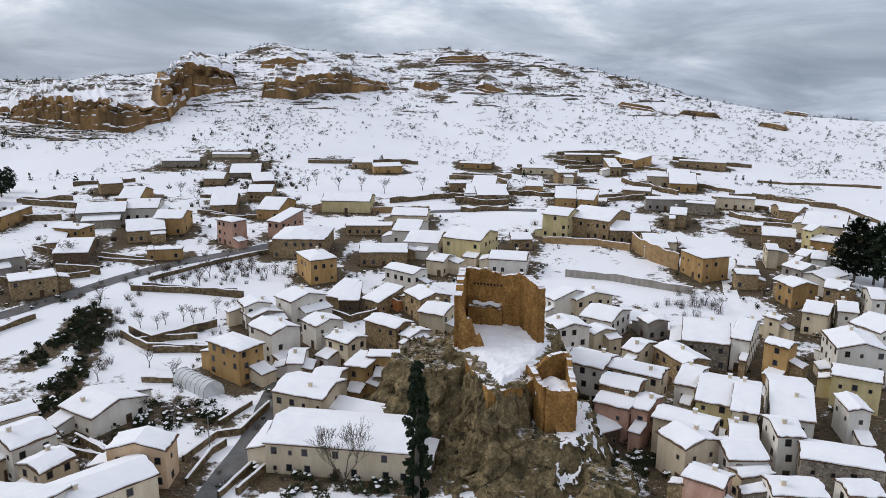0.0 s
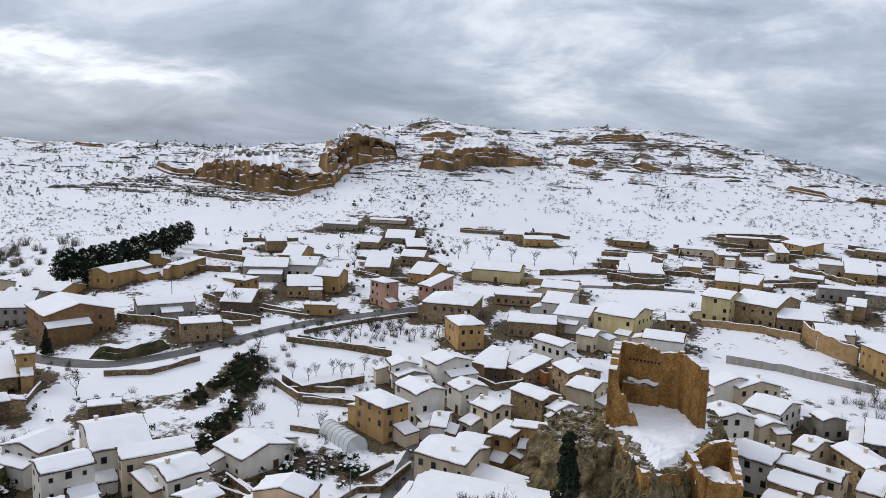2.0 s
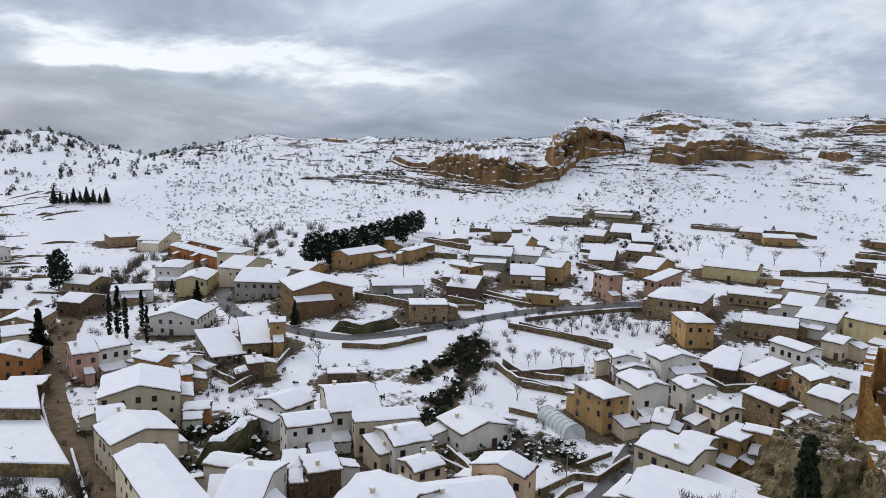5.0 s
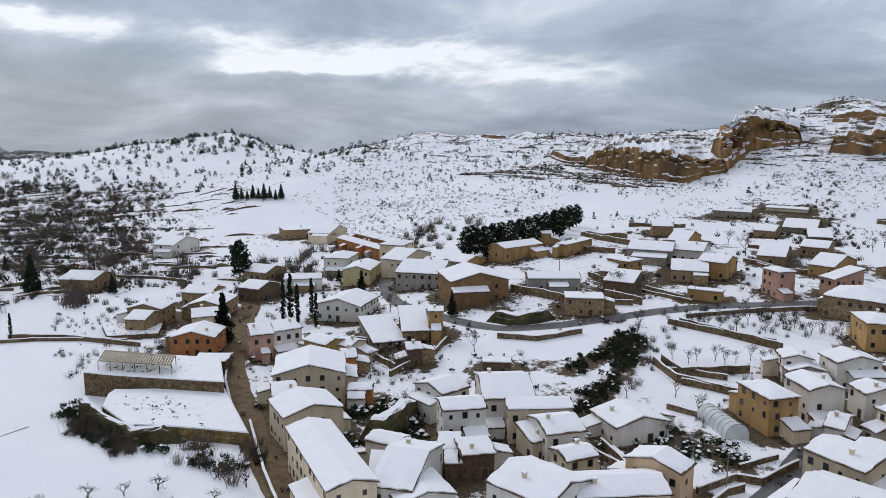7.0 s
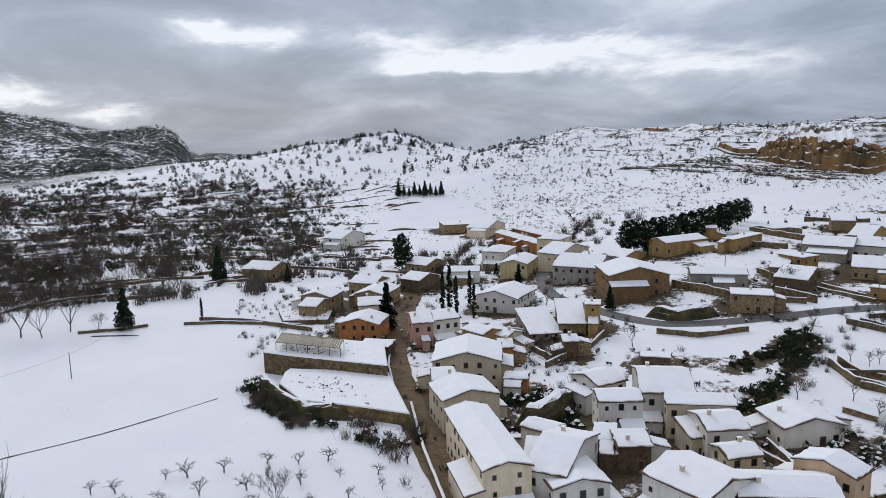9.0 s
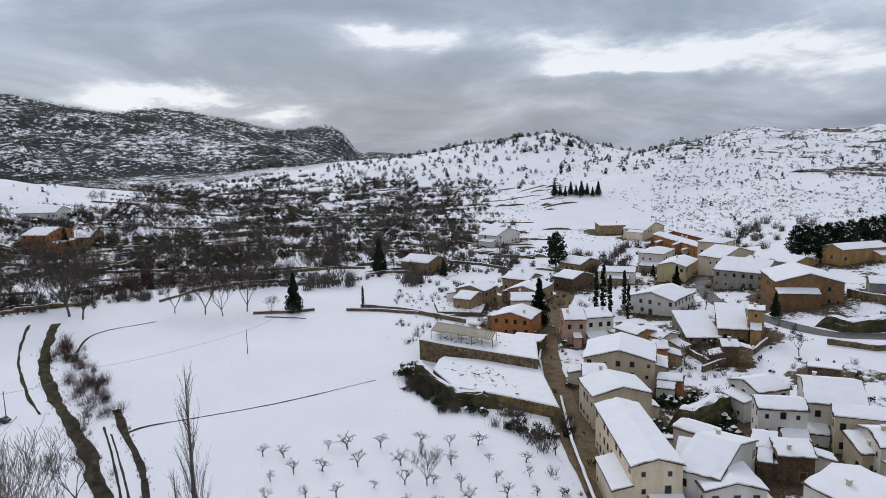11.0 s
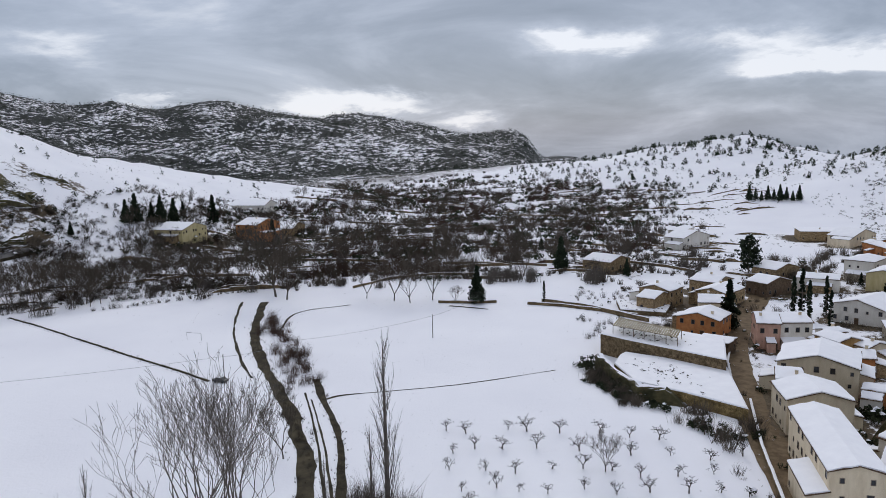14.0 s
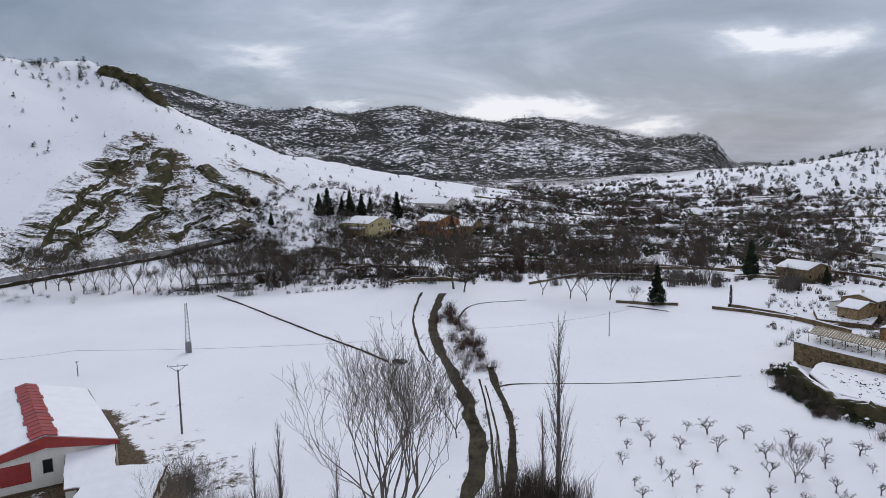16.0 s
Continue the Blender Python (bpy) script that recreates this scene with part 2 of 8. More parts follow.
SNOW = snow_material("fresh_snow")
WALLS = {
    "white": blotchy("whitewash", (0.74, 0.69, 0.60), (0.88, 0.84, 0.765), 0.5, 9, stain=(0.52, 0.46, 0.38), stain_at=0.66, streak=3.5),
    "cream": blotchy("cream_render", (0.62, 0.51, 0.35), (0.80, 0.69, 0.51), 0.5, 9, stain=(0.44, 0.36, 0.26), stain_at=0.65, streak=3.5),
    "ochre": blotchy("ochre_render", (0.36, 0.215, 0.085), (0.55, 0.355, 0.155), 0.6, 8, stain=(0.20, 0.13, 0.07), streak=3.5),
    "tan": blotchy("tan_rubble_stone", (0.32, 0.215, 0.11), (0.58, 0.43, 0.25), 1.5, 5, bump=0.06, stain=(0.14, 0.11, 0.08), stones=1.6),
    "stone": blotchy("grey_rubble_stone", (0.26, 0.22, 0.165), (0.50, 0.43, 0.34), 1.5, 5, bump=0.06, stain=(0.14, 0.12, 0.10), stones=1.6),
    "brown": blotchy("dark_brown_boards", (0.09, 0.06, 0.04), (0.20, 0.14, 0.09), 1.2, 7),
    "wood": blotchy("brown_brickwork", (0.19, 0.11, 0.055), (0.30, 0.18, 0.09), 0.8, 8),
    "brick": blotchy("orange_brick", (0.42, 0.16, 0.06), (0.58, 0.26, 0.10), 0.8, 8),
    "pink": blotchy("salmon_render", (0.46, 0.26, 0.19), (0.62, 0.40, 0.30), 0.6, 8, stain=(0.27, 0.19, 0.14), streak=3.5),
    "peach": blotchy("peach_render", (0.60, 0.41, 0.25), (0.76, 0.56, 0.38), 0.5, 8, streak=3.5),
    "yellow": blotchy("pale_yellow_render", (0.56, 0.46, 0.22), (0.74, 0.63, 0.36), 0.5, 8, stain=(0.36, 0.28, 0.16), streak=3.5),
    "grey": blotchy("grey_block", (0.28, 0.25, 0.21), (0.43, 0.40, 0.35), 0.6, 8, streak=3.5),
}
TILE = blotchy("clay_roof_tile", (0.07, 0.045, 0.03), (0.17, 0.105, 0.065), 2.0, 12)
FRAME = blotchy("window_frame_paint", (0.13, 0.10, 0.075), (0.30, 0.25, 0.20), 1.0, 10)
DOOR = blotchy("brown_door_wood", (0.07, 0.045, 0.03), (0.16, 0.10, 0.06), 1.0, 10)
GLASS, _n, _l, _b = mat("dark_window_glass", 0.12)
_b.inputs["Base Color"].default_value = (0.018, 0.02, 0.024, 1)
STREET = blotchy("muddy_wet_street", (0.13, 0.088, 0.048), (0.25, 0.18, 0.105), 0.4, 4, rough=0.8, bump=0.01)
ASPHALT = blotchy("wet_asphalt", (0.085, 0.082, 0.08), (0.165, 0.158, 0.15), 0.3, 5, rough=0.6, bump=0.01)


def ground_material():
    m, n, l, b = mat("snowy_ground", 0.8)
    geo = n.new("ShaderNodeNewGeometry")
    sep = n.new("ShaderNodeSeparateXYZ")
    l.new(geo.outputs["Normal"], sep.inputs[0])
    pos = n.new("ShaderNodeSeparateXYZ")
    l.new(geo.outputs["Position"], pos.inputs[0])
    patch = tex(n, l, 0.045, 8, 0.68)
    scrub = mixed(n, l, 0.5, tex(n, l, 0.30, 8, 0.72), tex(n, l, 1.0, 7, 0.7, stretch=(0.02, 0.02, 0.5)))
    fine = tex(n, l, 1.6, 5, 0.6)
    snow = ramp(n, l, tex(n, l, 0.02, 4), ((0.3, (0.84, 0.84, 0.87)), (0.7, (0.92, 0.92, 0.935))))
    soil = ramp(n, l, fine, ((0.3, (0.045, 0.035, 0.023)), (0.6, (0.13, 0.098, 0.06)), (0.75, (0.23, 0.18, 0.115))))

    def calc(op, a, c):
        k = n.new("ShaderNodeMath")
        k.operation = op
        for i, v in enumerate((a, c)):
            if isinstance(v, (int, float)):
                k.inputs[i].default_value = v
            else:
                l.new(v, k.inputs[i])
        return k.outputs[0]

    # bare scrub shows on the higher, steeper ground
    high = n.new("ShaderNodeMapRange")
    high.inputs["From Min"].default_value, high.inputs["From Max"].default_value = 16.0, 58.0
    high.inputs["To Min"].default_value, high.inputs["To Max"].default_value = -0.085, 0.045
    l.new(pos.outputs["Z"], high.inputs["Value"])
    # the far ridge and the wooded valley floor show more dark undergrowth
    west = calc("SUBTRACT", calc("MULTIPLY", pos.outputs["X"], -1.0), calc("MULTIPLY", pos.outputs["Y"], 0.6))

    def rise(value, a0, a1, b0, b1):
        k = n.new("ShaderNodeMapRange")
        for key, v in (("From Min", a0), ("From Max", a1), ("To Min", b0), ("To Max", b1)):
            k.inputs[key].default_value = v
        l.new(value, k.inputs["Value"])
        return k.outputs[0]

    extra = calc("ADD", rise(west, 1150, 1350, 0.0, 0.18), calc("MULTIPLY", rise(west, 300, 480, 0.0, 0.075), rise(pos.outputs["Z"], 5, 12, 1.0, 0.0)))
    mask = calc("ADD", calc("ADD", calc("MULTIPLY", calc("ADD", patch, scrub), 0.5), calc("SUBTRACT", calc("MULTIPLY", calc("ADD", high.outputs[0], 0.085), rise(west, 420, 580, 1.0, 0.0)), 0.085)), extra)
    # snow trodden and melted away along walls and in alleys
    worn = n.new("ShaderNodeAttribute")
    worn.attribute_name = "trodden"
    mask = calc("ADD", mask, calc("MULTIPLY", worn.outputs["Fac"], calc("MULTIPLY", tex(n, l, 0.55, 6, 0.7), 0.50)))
    fac = ramp(n, l, mask, ((0.545, (0, 0, 0)), (0.585, (1, 1, 1))))
    far = ramp(n, l, calc("ADD", calc("MULTIPLY", tex(n, l, 0.011, 6, 0.6), 0.3), calc("MULTIPLY", tex(n, l, 0.085, 8, 0.8), 0.7)), ((0.452, (0, 0, 0)), (0.474, (1, 1, 1))))
    fac = mixed(n, l, rise(west, 1000, 1180, 0.0, 1.0), fac, far)
    soil = mixed(n, l, rise(west, 1000, 1250, 0.0, 1.0), soil, ramp(n, l, tex(n, l, 0.05, 6, 0.7), ((0.3, (0.009, 0.012, 0.012)), (0.7, (0.040, 0.045, 0.042)))))
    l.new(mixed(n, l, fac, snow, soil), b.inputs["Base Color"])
    bumped(n, l, b, calc("ADD", scrub, calc("MULTIPLY", fine, 0.3)), 0.5, 0.6)
    return m


GROUND = ground_material()


# ---- helpers for meshes ----
def part(name, bm, material, parent=None, label="", smooth=False):
    """One mesh object out of a bmesh, under its thing or part."""
    me = bpy.data.meshes.new(name)
    bm.to_mesh(me)
    bm.free()
    if smooth:
        me.polygons.foreach_set("use_smooth", [True] * len(me.polygons))
    me.materials.append(material)
    ob = new(name, me)
    if parent:
        ob.parent = parent
    if label:
        ob["label"] = label
    return ob


def grid_mesh(name, pts, rows, cols, material, closed=False, smooth=True):
    """A sheet from rows x cols points."""
    i = np.arange((rows - 1) * cols).reshape(rows - 1, cols)
    if not closed:
        i = i[:, :-1]
    j = (i // cols) * cols + (i % cols + 1) % cols
    faces = np.stack([i, j, j + cols, i + cols], -1).reshape(-1, 4)
    me = bpy.data.meshes.new(name)
    me.from_pydata(pts.tolist(), [], faces.tolist())
    me.polygons.foreach_set("use_smooth", [smooth] * len(me.polygons))
    me.materials.append(material)
    return new(name, me)


def box(bm, x0, x1, y0, y1, z0, z1):
    v = [bm.verts.new((x, y, z)) for z in (z0, z1) for x, y in ((x0, y0), (x1, y0), (x1, y1), (x0, y1))]
    for f in ((3, 2, 1, 0), (4, 5, 6, 7), (0, 1, 5, 4), (1, 2, 6, 5), (2, 3, 7, 6), (3, 0, 4, 7)):
        bm.faces.new([v[k] for k in f])
    return v


def ripple(x, y, size, seed=0.0):
    return noise.noise(Vector((x / size + seed, y / size - seed, seed * 1.7)))


# ---- the ground: one sheet out to the horizon ----
angles = np.concatenate([np.arange(-60, 165, 0.4), np.arange(165, 300, 4.5)])
rings = np.concatenate([[0.5, 12, 24, 34, 42], 50 * 1.0158 ** np.arange(0, 292)])
A, R = np.meshgrid(np.radians(angles), rings)
X, Y = -np.sin(A) * R, np.cos(A) * R
Z = lay(X, Y)
rough = np.array([noise.fractal(Vector((x / 60, y / 60, 0.0)), 1.0, 2.0, 6) for x, y in zip(X.ravel(), Y.ravel())]).reshape(X.shape)
spurs = np.array([noise.ridged_multi_fractal(Vector((x / 330, y / 330, 3.0)), 1.0, 2.0, 4, 1.0, 2.0) - 1.0 if r > 1100 else 0.0 for x, y, r in zip(X.ravel(), Y.ravel(), R.ravel())]).reshape(X.shape)
Z = Z + 14.0 * spurs * step(1150, 1450, R) * step(70, 84, bearing_of(X, Y))
Z = Z + rough * (0.15 + 2.2 * step(14, 60, Z) + 1.8 * step(420, 800, R))
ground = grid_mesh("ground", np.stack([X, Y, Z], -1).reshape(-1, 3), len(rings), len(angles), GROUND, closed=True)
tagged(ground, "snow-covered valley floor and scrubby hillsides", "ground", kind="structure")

ANGLE_LIST, RING_LIST, HEIGHTS = angles.tolist(), rings.tolist(), Z.tolist()


def top_of_ground(x, y):
    """Height of the ground sheet itself at x, y."""
    a, d = math.degrees(math.atan2(-x, y)), math.hypot(x, y)
    if a < -60:
        a += 360
    i = min(max(bisect_right(RING_LIST, d) - 1, 0), len(RING_LIST) - 2)
    j = min(max(bisect_right(ANGLE_LIST, a) - 1, 0), len(ANGLE_LIST) - 1)
    k = (j + 1) % len(ANGLE_LIST)
    end = ANGLE_LIST[k] if k else 300.0
    u = (a - ANGLE_LIST[j]) / (end - ANGLE_LIST[j])
    v = min(max((d - RING_LIST[i]) / (RING_LIST[i + 1] - RING_LIST[i]), 0), 1)
    lo = HEIGHTS[i][j] * (1 - u) + HEIGHTS[i][k] * u
    hi = HEIGHTS[i + 1][j] * (1 - u) + HEIGHTS[i + 1][k] * u
    return lo * (1 - v) + hi * v


def bisect_right(values, v):
    lo, hi = 0, len(values)
    while lo < hi:
        m = (lo + hi) // 2
        if v < values[m]:
            hi = m
        else:
            lo = m + 1
    return lo


ground_at = top_of_ground


# ---- more materials ----
def with_snow(name, dark, light, scale, grain, bump, level=0.72, soft=0.12, broken=0.5, stain=None, stones=0.0, streak=1.0):
    """Rock or masonry on whose level ledges snow has settled."""
    m = blotchy(name, dark, light, scale, grain, bump=bump, stain=stain, stones=stones, streak=streak)
    n, l = m.node_tree.nodes, m.node_tree.links
    b = n["Principled BSDF"]
    old = b.inputs["Base Color"].links[0].from_socket
    geo = n.new("ShaderNodeNewGeometry")
    sep = n.new("ShaderNodeSeparateXYZ")
    l.new(geo.outputs["Normal"], sep.inputs[0])
    add = n.new("ShaderNodeMath")
    add.operation = "MULTIPLY_ADD"
    l.new(tex(n, l, 0.5, 6, 0.7), add.inputs[0])
    add.inputs[1].default_value = broken
    l.new(sep.outputs["Z"], add.inputs[2])
    fac = ramp(n, l, add.outputs[0], ((min(0.98, (level + broken * 0.5) / 1.6), (0, 0, 0)), (min(1.0, (level + soft + broken * 0.5) / 1.6), (1, 1, 1))))
    k = n.new("ShaderNodeMath")
    k.operation = "DIVIDE"
    l.new(add.outputs[0], k.inputs[0])
    k.inputs[1].default_value = 1.6
    r = [x for x in n if x.bl_idname == "ShaderNodeValToRGB"][-1]
    l.new(k.outputs[0], r.inputs[0])
    l.new(mixed(n, l, fac, old, (0.87, 0.87, 0.90)), b.inputs["Base Color"])
    return m


CRAG = with_snow("grey_brown_crag", (0.12, 0.098, 0.055), (0.47, 0.36, 0.19), 0.4, 2.6, 0.9, 0.98, 0.06, 0.3, stain=(0.07, 0.062, 0.034), stones=1.3, streak=2.6)
CLIFF = with_snow("ochre_sandstone_cliff", (0.07, 0.052, 0.032), (0.40, 0.235, 0.098), 0.07, 0.7, 0.9, 0.60, broken=0.6, stain=(0.46, 0.21, 0.065), streak=1.5)
LEDGE = with_snow("weathered_rock_ledge", (0.045, 0.04, 0.028), (0.20, 0.145, 0.08), 0.16, 0.8, 0.5, 0.66, stain=(0.28, 0.165, 0.075), streak=0.7)
BAND = with_snow("grassy_rock_band", (0.032, 0.033, 0.017), (0.13, 0.112, 0.055), 0.25, 1.2, 0.4, 0.80, stain=(0.26, 0.17, 0.08))
DRYSTONE = with_snow("dry_stone_wall", (0.115, 0.082, 0.045), (0.35, 0.255, 0.145), 0.9, 3.5, 0.12, 0.62, stain=(0.10, 0.08, 0.06), stones=1.5)
BANKSTONE = with_snow("ochre_bank_stone", (0.14, 0.10, 0.045), (0.42, 0.30, 0.13), 0.5, 3.0, 0.15, 0.66, stain=(0.07, 0.06, 0.03), stones=1.8)
OCHREWALL = blotchy("ochre_retaining_wall", (0.25, 0.16, 0.075), (0.40, 0.27, 0.14), 0.6, 4, bump=0.06, stain=(0.18, 0.12, 0.07))
BARK = blotchy("grey_bark", (0.085, 0.072, 0.06), (0.19, 0.165, 0.14), 1.0, 9)
TWIG = blotchy("dark_winter_twigs", (0.05, 0.041, 0.032), (0.14, 0.115, 0.088), 0.3, 3)
ORCHARDWOOD = blotchy("black_fruit_wood", (0.022, 0.018, 0.015), (0.07, 0.056, 0.045), 0.8, 6)
REDTWIG = blotchy("reddish_winter_twigs", (0.05, 0.03, 0.023), (0.12, 0.075, 0.055), 0.3, 3)
NEEDLE = blotchy("dark_green_needles", (0.010, 0.018, 0.010), (0.038, 0.052, 0.027), 0.5, 5)
IVY = blotchy("dark_evergreen_leaves", (0.015, 0.022, 0.012), (0.055, 0.065, 0.032), 0.4, 4)
SCRUB = blotchy("grey_green_scrub", (0.02, 0.024, 0.015), (0.08, 0.075, 0.05), 0.2, 2)
STEEL = blotchy("galvanised_steel", (0.16, 0.16, 0.16), (0.28, 0.28, 0.28), 1.0, 8, rough=0.5)
POLEWOOD = blotchy("grey_pole_wood", (0.09, 0.08, 0.07), (0.18, 0.16, 0.14), 1.0, 8)
STREAM = blotchy("dark_stream_bank", (0.022, 0.019, 0.013), (0.085, 0.07, 0.042), 0.25, 2.5, rough=0.95, bump=0.05)
STREAM.node_tree.nodes["Principled BSDF"].inputs["Specular IOR Level"].default_value = 0.15
FILM = blotchy("cloudy_plastic_film", (0.74, 0.77, 0.76), (0.86, 0.88, 0.87), 0.5, 5, rough=0.3)
FILM.node_tree.nodes["Principled BSDF"].inputs["Transmission Weight"].default_value = 0.35
FILM.node_tree.nodes["Principled BSDF"].inputs["IOR"].default_value = 1.1
REDPAINT = blotchy("red_sheet_metal", (0.24, 0.018, 0.015), (0.38, 0.035, 0.026), 0.5, 6, rough=0.5)
SLATS = blotchy("dry_reed_cover", (0.22, 0.18, 0.11), (0.38, 0.33, 0.22), 0.6, 8)
CARPAINT, _n, _l, _b = mat("dark_car_paint", 0.35)
_b.inputs["Base Color"].default_value = (0.02, 0.022, 0.026, 1)


# ---- strips and walls laid over the ground ----
def resampled(points, gap):
    out = [Vector(points[0])]
    for a, b in zip(points, points[1:]):
        a, b = Vector(a), Vector(b)
        n = max(1, int((b - a).length / gap))
        out += [a.lerp(b, (k + 1) / n) for k in range(n)]
    return out


def smoothed(points):
    """Rounds the bends of a line."""
    p = [Vector(q) for q in points]
    for _ in range(2):
        q = [p[0]]
        for a, b in zip(p, p[1:]):
            q += [a.lerp(b, 0.25), a.lerp(b, 0.75)]
        p = q + [p[-1]]
    return p


def sideways(p, k):
    d = p[min(k + 1, len(p) - 1)] - p[max(k - 1, 0)]
    return Vector((-d.y, d.x)).normalized()


def strip(name, points, width, material, lift=0.12, ragged=0.0, label="", category="", kind="structure", crown=0.0):
    p = resampled(smoothed(points), 2.0)
    rows = []
    for k, q in enumerate(p):
        s = sideways(p, k)
        for f in (-0.5, -0.17, 0.17, 0.5):
            wob = (ripple(q.x, q.y, 9.0, f * 9) + 0.5 * ripple(q.x, q.y, 4.0, f * 5)) * ragged if abs(f) == 0.5 else 0
            e = q + s * (f * width + wob)
            rows.append((e.x, e.y, top_of_ground(e.x, e.y) + lift + (crown if abs(f) < 0.3 else 0) + 0.25 * (abs(f) < 0.3) * (lift > 0.1)))
    ob = grid_mesh(name, np.array(rows), len(p), 4, material)
    return tagged(ob, label, category, kind=kind)


def wall_run(points, height, material=None, thick=0.5, name="stone_wall", label="low snow-capped dry stone wall between terraces", snow=True, sink=1.5, base=None, ragged=0.35):
    """A wall that follows the ground, with a ragged top and a cap of snow."""
    material = material or DRYSTONE
    p = resampled(points, 1.4)
    body, cap = [], []
    for k, q in enumerate(p):
        s = sideways(p, k)
        g = top_of_ground(q.x, q.y) if base is None else base
        t = g + height * (1 + ragged * 0.5 * ripple(q.x, q.y, 4.0, 2.0))
        bow = 0.12 * ripple(q.x, q.y, 2.0, 5.0)
        a, b = q - s * (thick / 2 + bow), q + s * (thick / 2 - bow)
        body += [(a.x, a.y, g - sink), (a.x, a.y, t), (b.x, b.y, t), (b.x, b.y, g - sink)]
        c, d = q - s * (thick / 2 + 0.06), q + s * (thick / 2 + 0.06)
        h = 0.18 + 0.1 * ripple(q.x, q.y, 3.0, 7.0)
        cap += [(c.x, c.y, t + 0.01), (q.x - s.x * thick * 0.3, q.y - s.y * thick * 0.3, t + h), (q.x + s.x * thick * 0.3, q.y + s.y * thick * 0.3, t + h), (d.x, d.y, t + 0.01)]
    ob = grid_mesh(name, np.array(body), len(p), 4, material, closed=True, smooth=False)
    tagged(ob, label, "wall", kind="structure")
    if snow:
        c = grid_mesh("snow_cover", np.array(cap), len(p), 4, SNOW, closed=True, smooth=False)
        c.parent = ob
    return ob


def terrace(points, top, material, label, name="terrace"):
    """A raised bed of ground held by walls: a block with a snowy top."""
    pts = [Vector(q) for q in points]
    bm = bmesh.new()
    lo = [bm.verts.new((q.x, q.y, top_of_ground(q.x, q.y) - 2)) for q in pts]
    hi = [bm.verts.new((q.x, q.y, top)) for q in pts]
    n = len(pts)
    for k in range(n):
        bm.faces.new([lo[k], lo[(k + 1) % n], hi[(k + 1) % n], hi[k]])
    bm.faces.new(hi)
    bm.faces.new(lo[::-1])
    bmesh.ops.recalc_face_normals(bm, faces=bm.faces)
    body = part(name, bm, material)
    tagged(body, label, "terrace", kind="structure")
    bm = bmesh.new()
    mid = sum(pts, Vector((0, 0))) / n
    a = [bm.verts.new((q.x, q.y, top + 0.01)) for q in (mid + (p - mid) * 1.004 for p in pts)]
    b = [bm.verts.new((q.x, q.y, top + 0.28)) for q in (mid + (p - mid) * 0.985 for p in pts)]
    for k in range(n):
        bm.faces.new([a[k], a[(k + 1) % n], b[(k + 1) % n], b[k]])
    bm.faces.new(b)
    bmesh.ops.recalc_face_normals(bm, faces=bm.faces)
    part("snow_cover", bm, SNOW, body)
    # clods, stones and dead stalks poking through
    rng = random.Random(len(label))
    v, f = [], []
    for _ in range(70):
        w = [rng.random() ** 2 for _ in pts]
        q = sum((p_ * k_ for p_, k_ in zip(pts, w)), Vector((0, 0))) / sum(w)
        leaf_clumps(rng, Vector((q.x, q.y, top + 0.3)), rng.uniform(0.15, 0.6), 5, rng.uniform(0.08, 0.3), v, f, 0.2)
    new("debris", mesh_of("debris", v, f, STREAM)).parent = body
    return body


# ---- trees ----
def tube(verts, faces, a, b, ra, rb, sides):
    d = (b - a).normalized()
    u = d.orthogonal().normalized()
    v = d.cross(u)
    n = len(verts)
    for p, r in ((a, ra), (b, rb)):
        for k in range(sides):
            w = 2 * math.pi * k / sides
            verts.append(p + (u * math.cos(w) + v * math.sin(w)) * r)
    for k in range(sides):
        m = (k + 1) % sides
        faces.append((n + k, n + m, n + sides + m, n + sides + k))


def limbs(verts, faces, rng, a, direction, length, radius, depth, spread, lift, split, minimum=0.012):
    """Branching limbs, each bent a little, thinning to twigs."""
    p, d = a, direction.normalized()
    steps = 3 if depth > 1 else 2
    for s in range(steps):
        d = (d + Vector((rng.gauss(0, 0.12), rng.gauss(0, 0.12), rng.gauss(0.05 * lift, 0.1)))).normalized()
        q = p + d * (length / steps)
        r0, r1 = radius * (1 - 0.45 * s / steps), radius * (1 - 0.45 * (s + 1) / steps)
        tube(verts, faces, p, q, max(r0, minimum), max(r1, minimum), 5 if depth > 3 else 3)
        p = q
        if depth > 0 and s > 0:
            for _ in range(split if s == steps - 1 else max(1, split - 1)):
                side = Vector((rng.gauss(0, 1), rng.gauss(0, 1), rng.gauss(0.1, 0.5))).normalized()
                nd = (d * (1 - spread) + side * spread + Vector((0, 0, 0.25 * lift))).normalized()
                limbs(verts, faces, rng, p, nd, length * rng.uniform(0.55, 0.8), radius * 0.5, depth - 1, spread, lift, split, minimum)


def mesh_of(name, verts, faces, material):
    me = bpy.data.meshes.new(name)
    me.from_pydata([tuple(v) for v in verts], [], faces)
    me.materials.append(material)
    return me


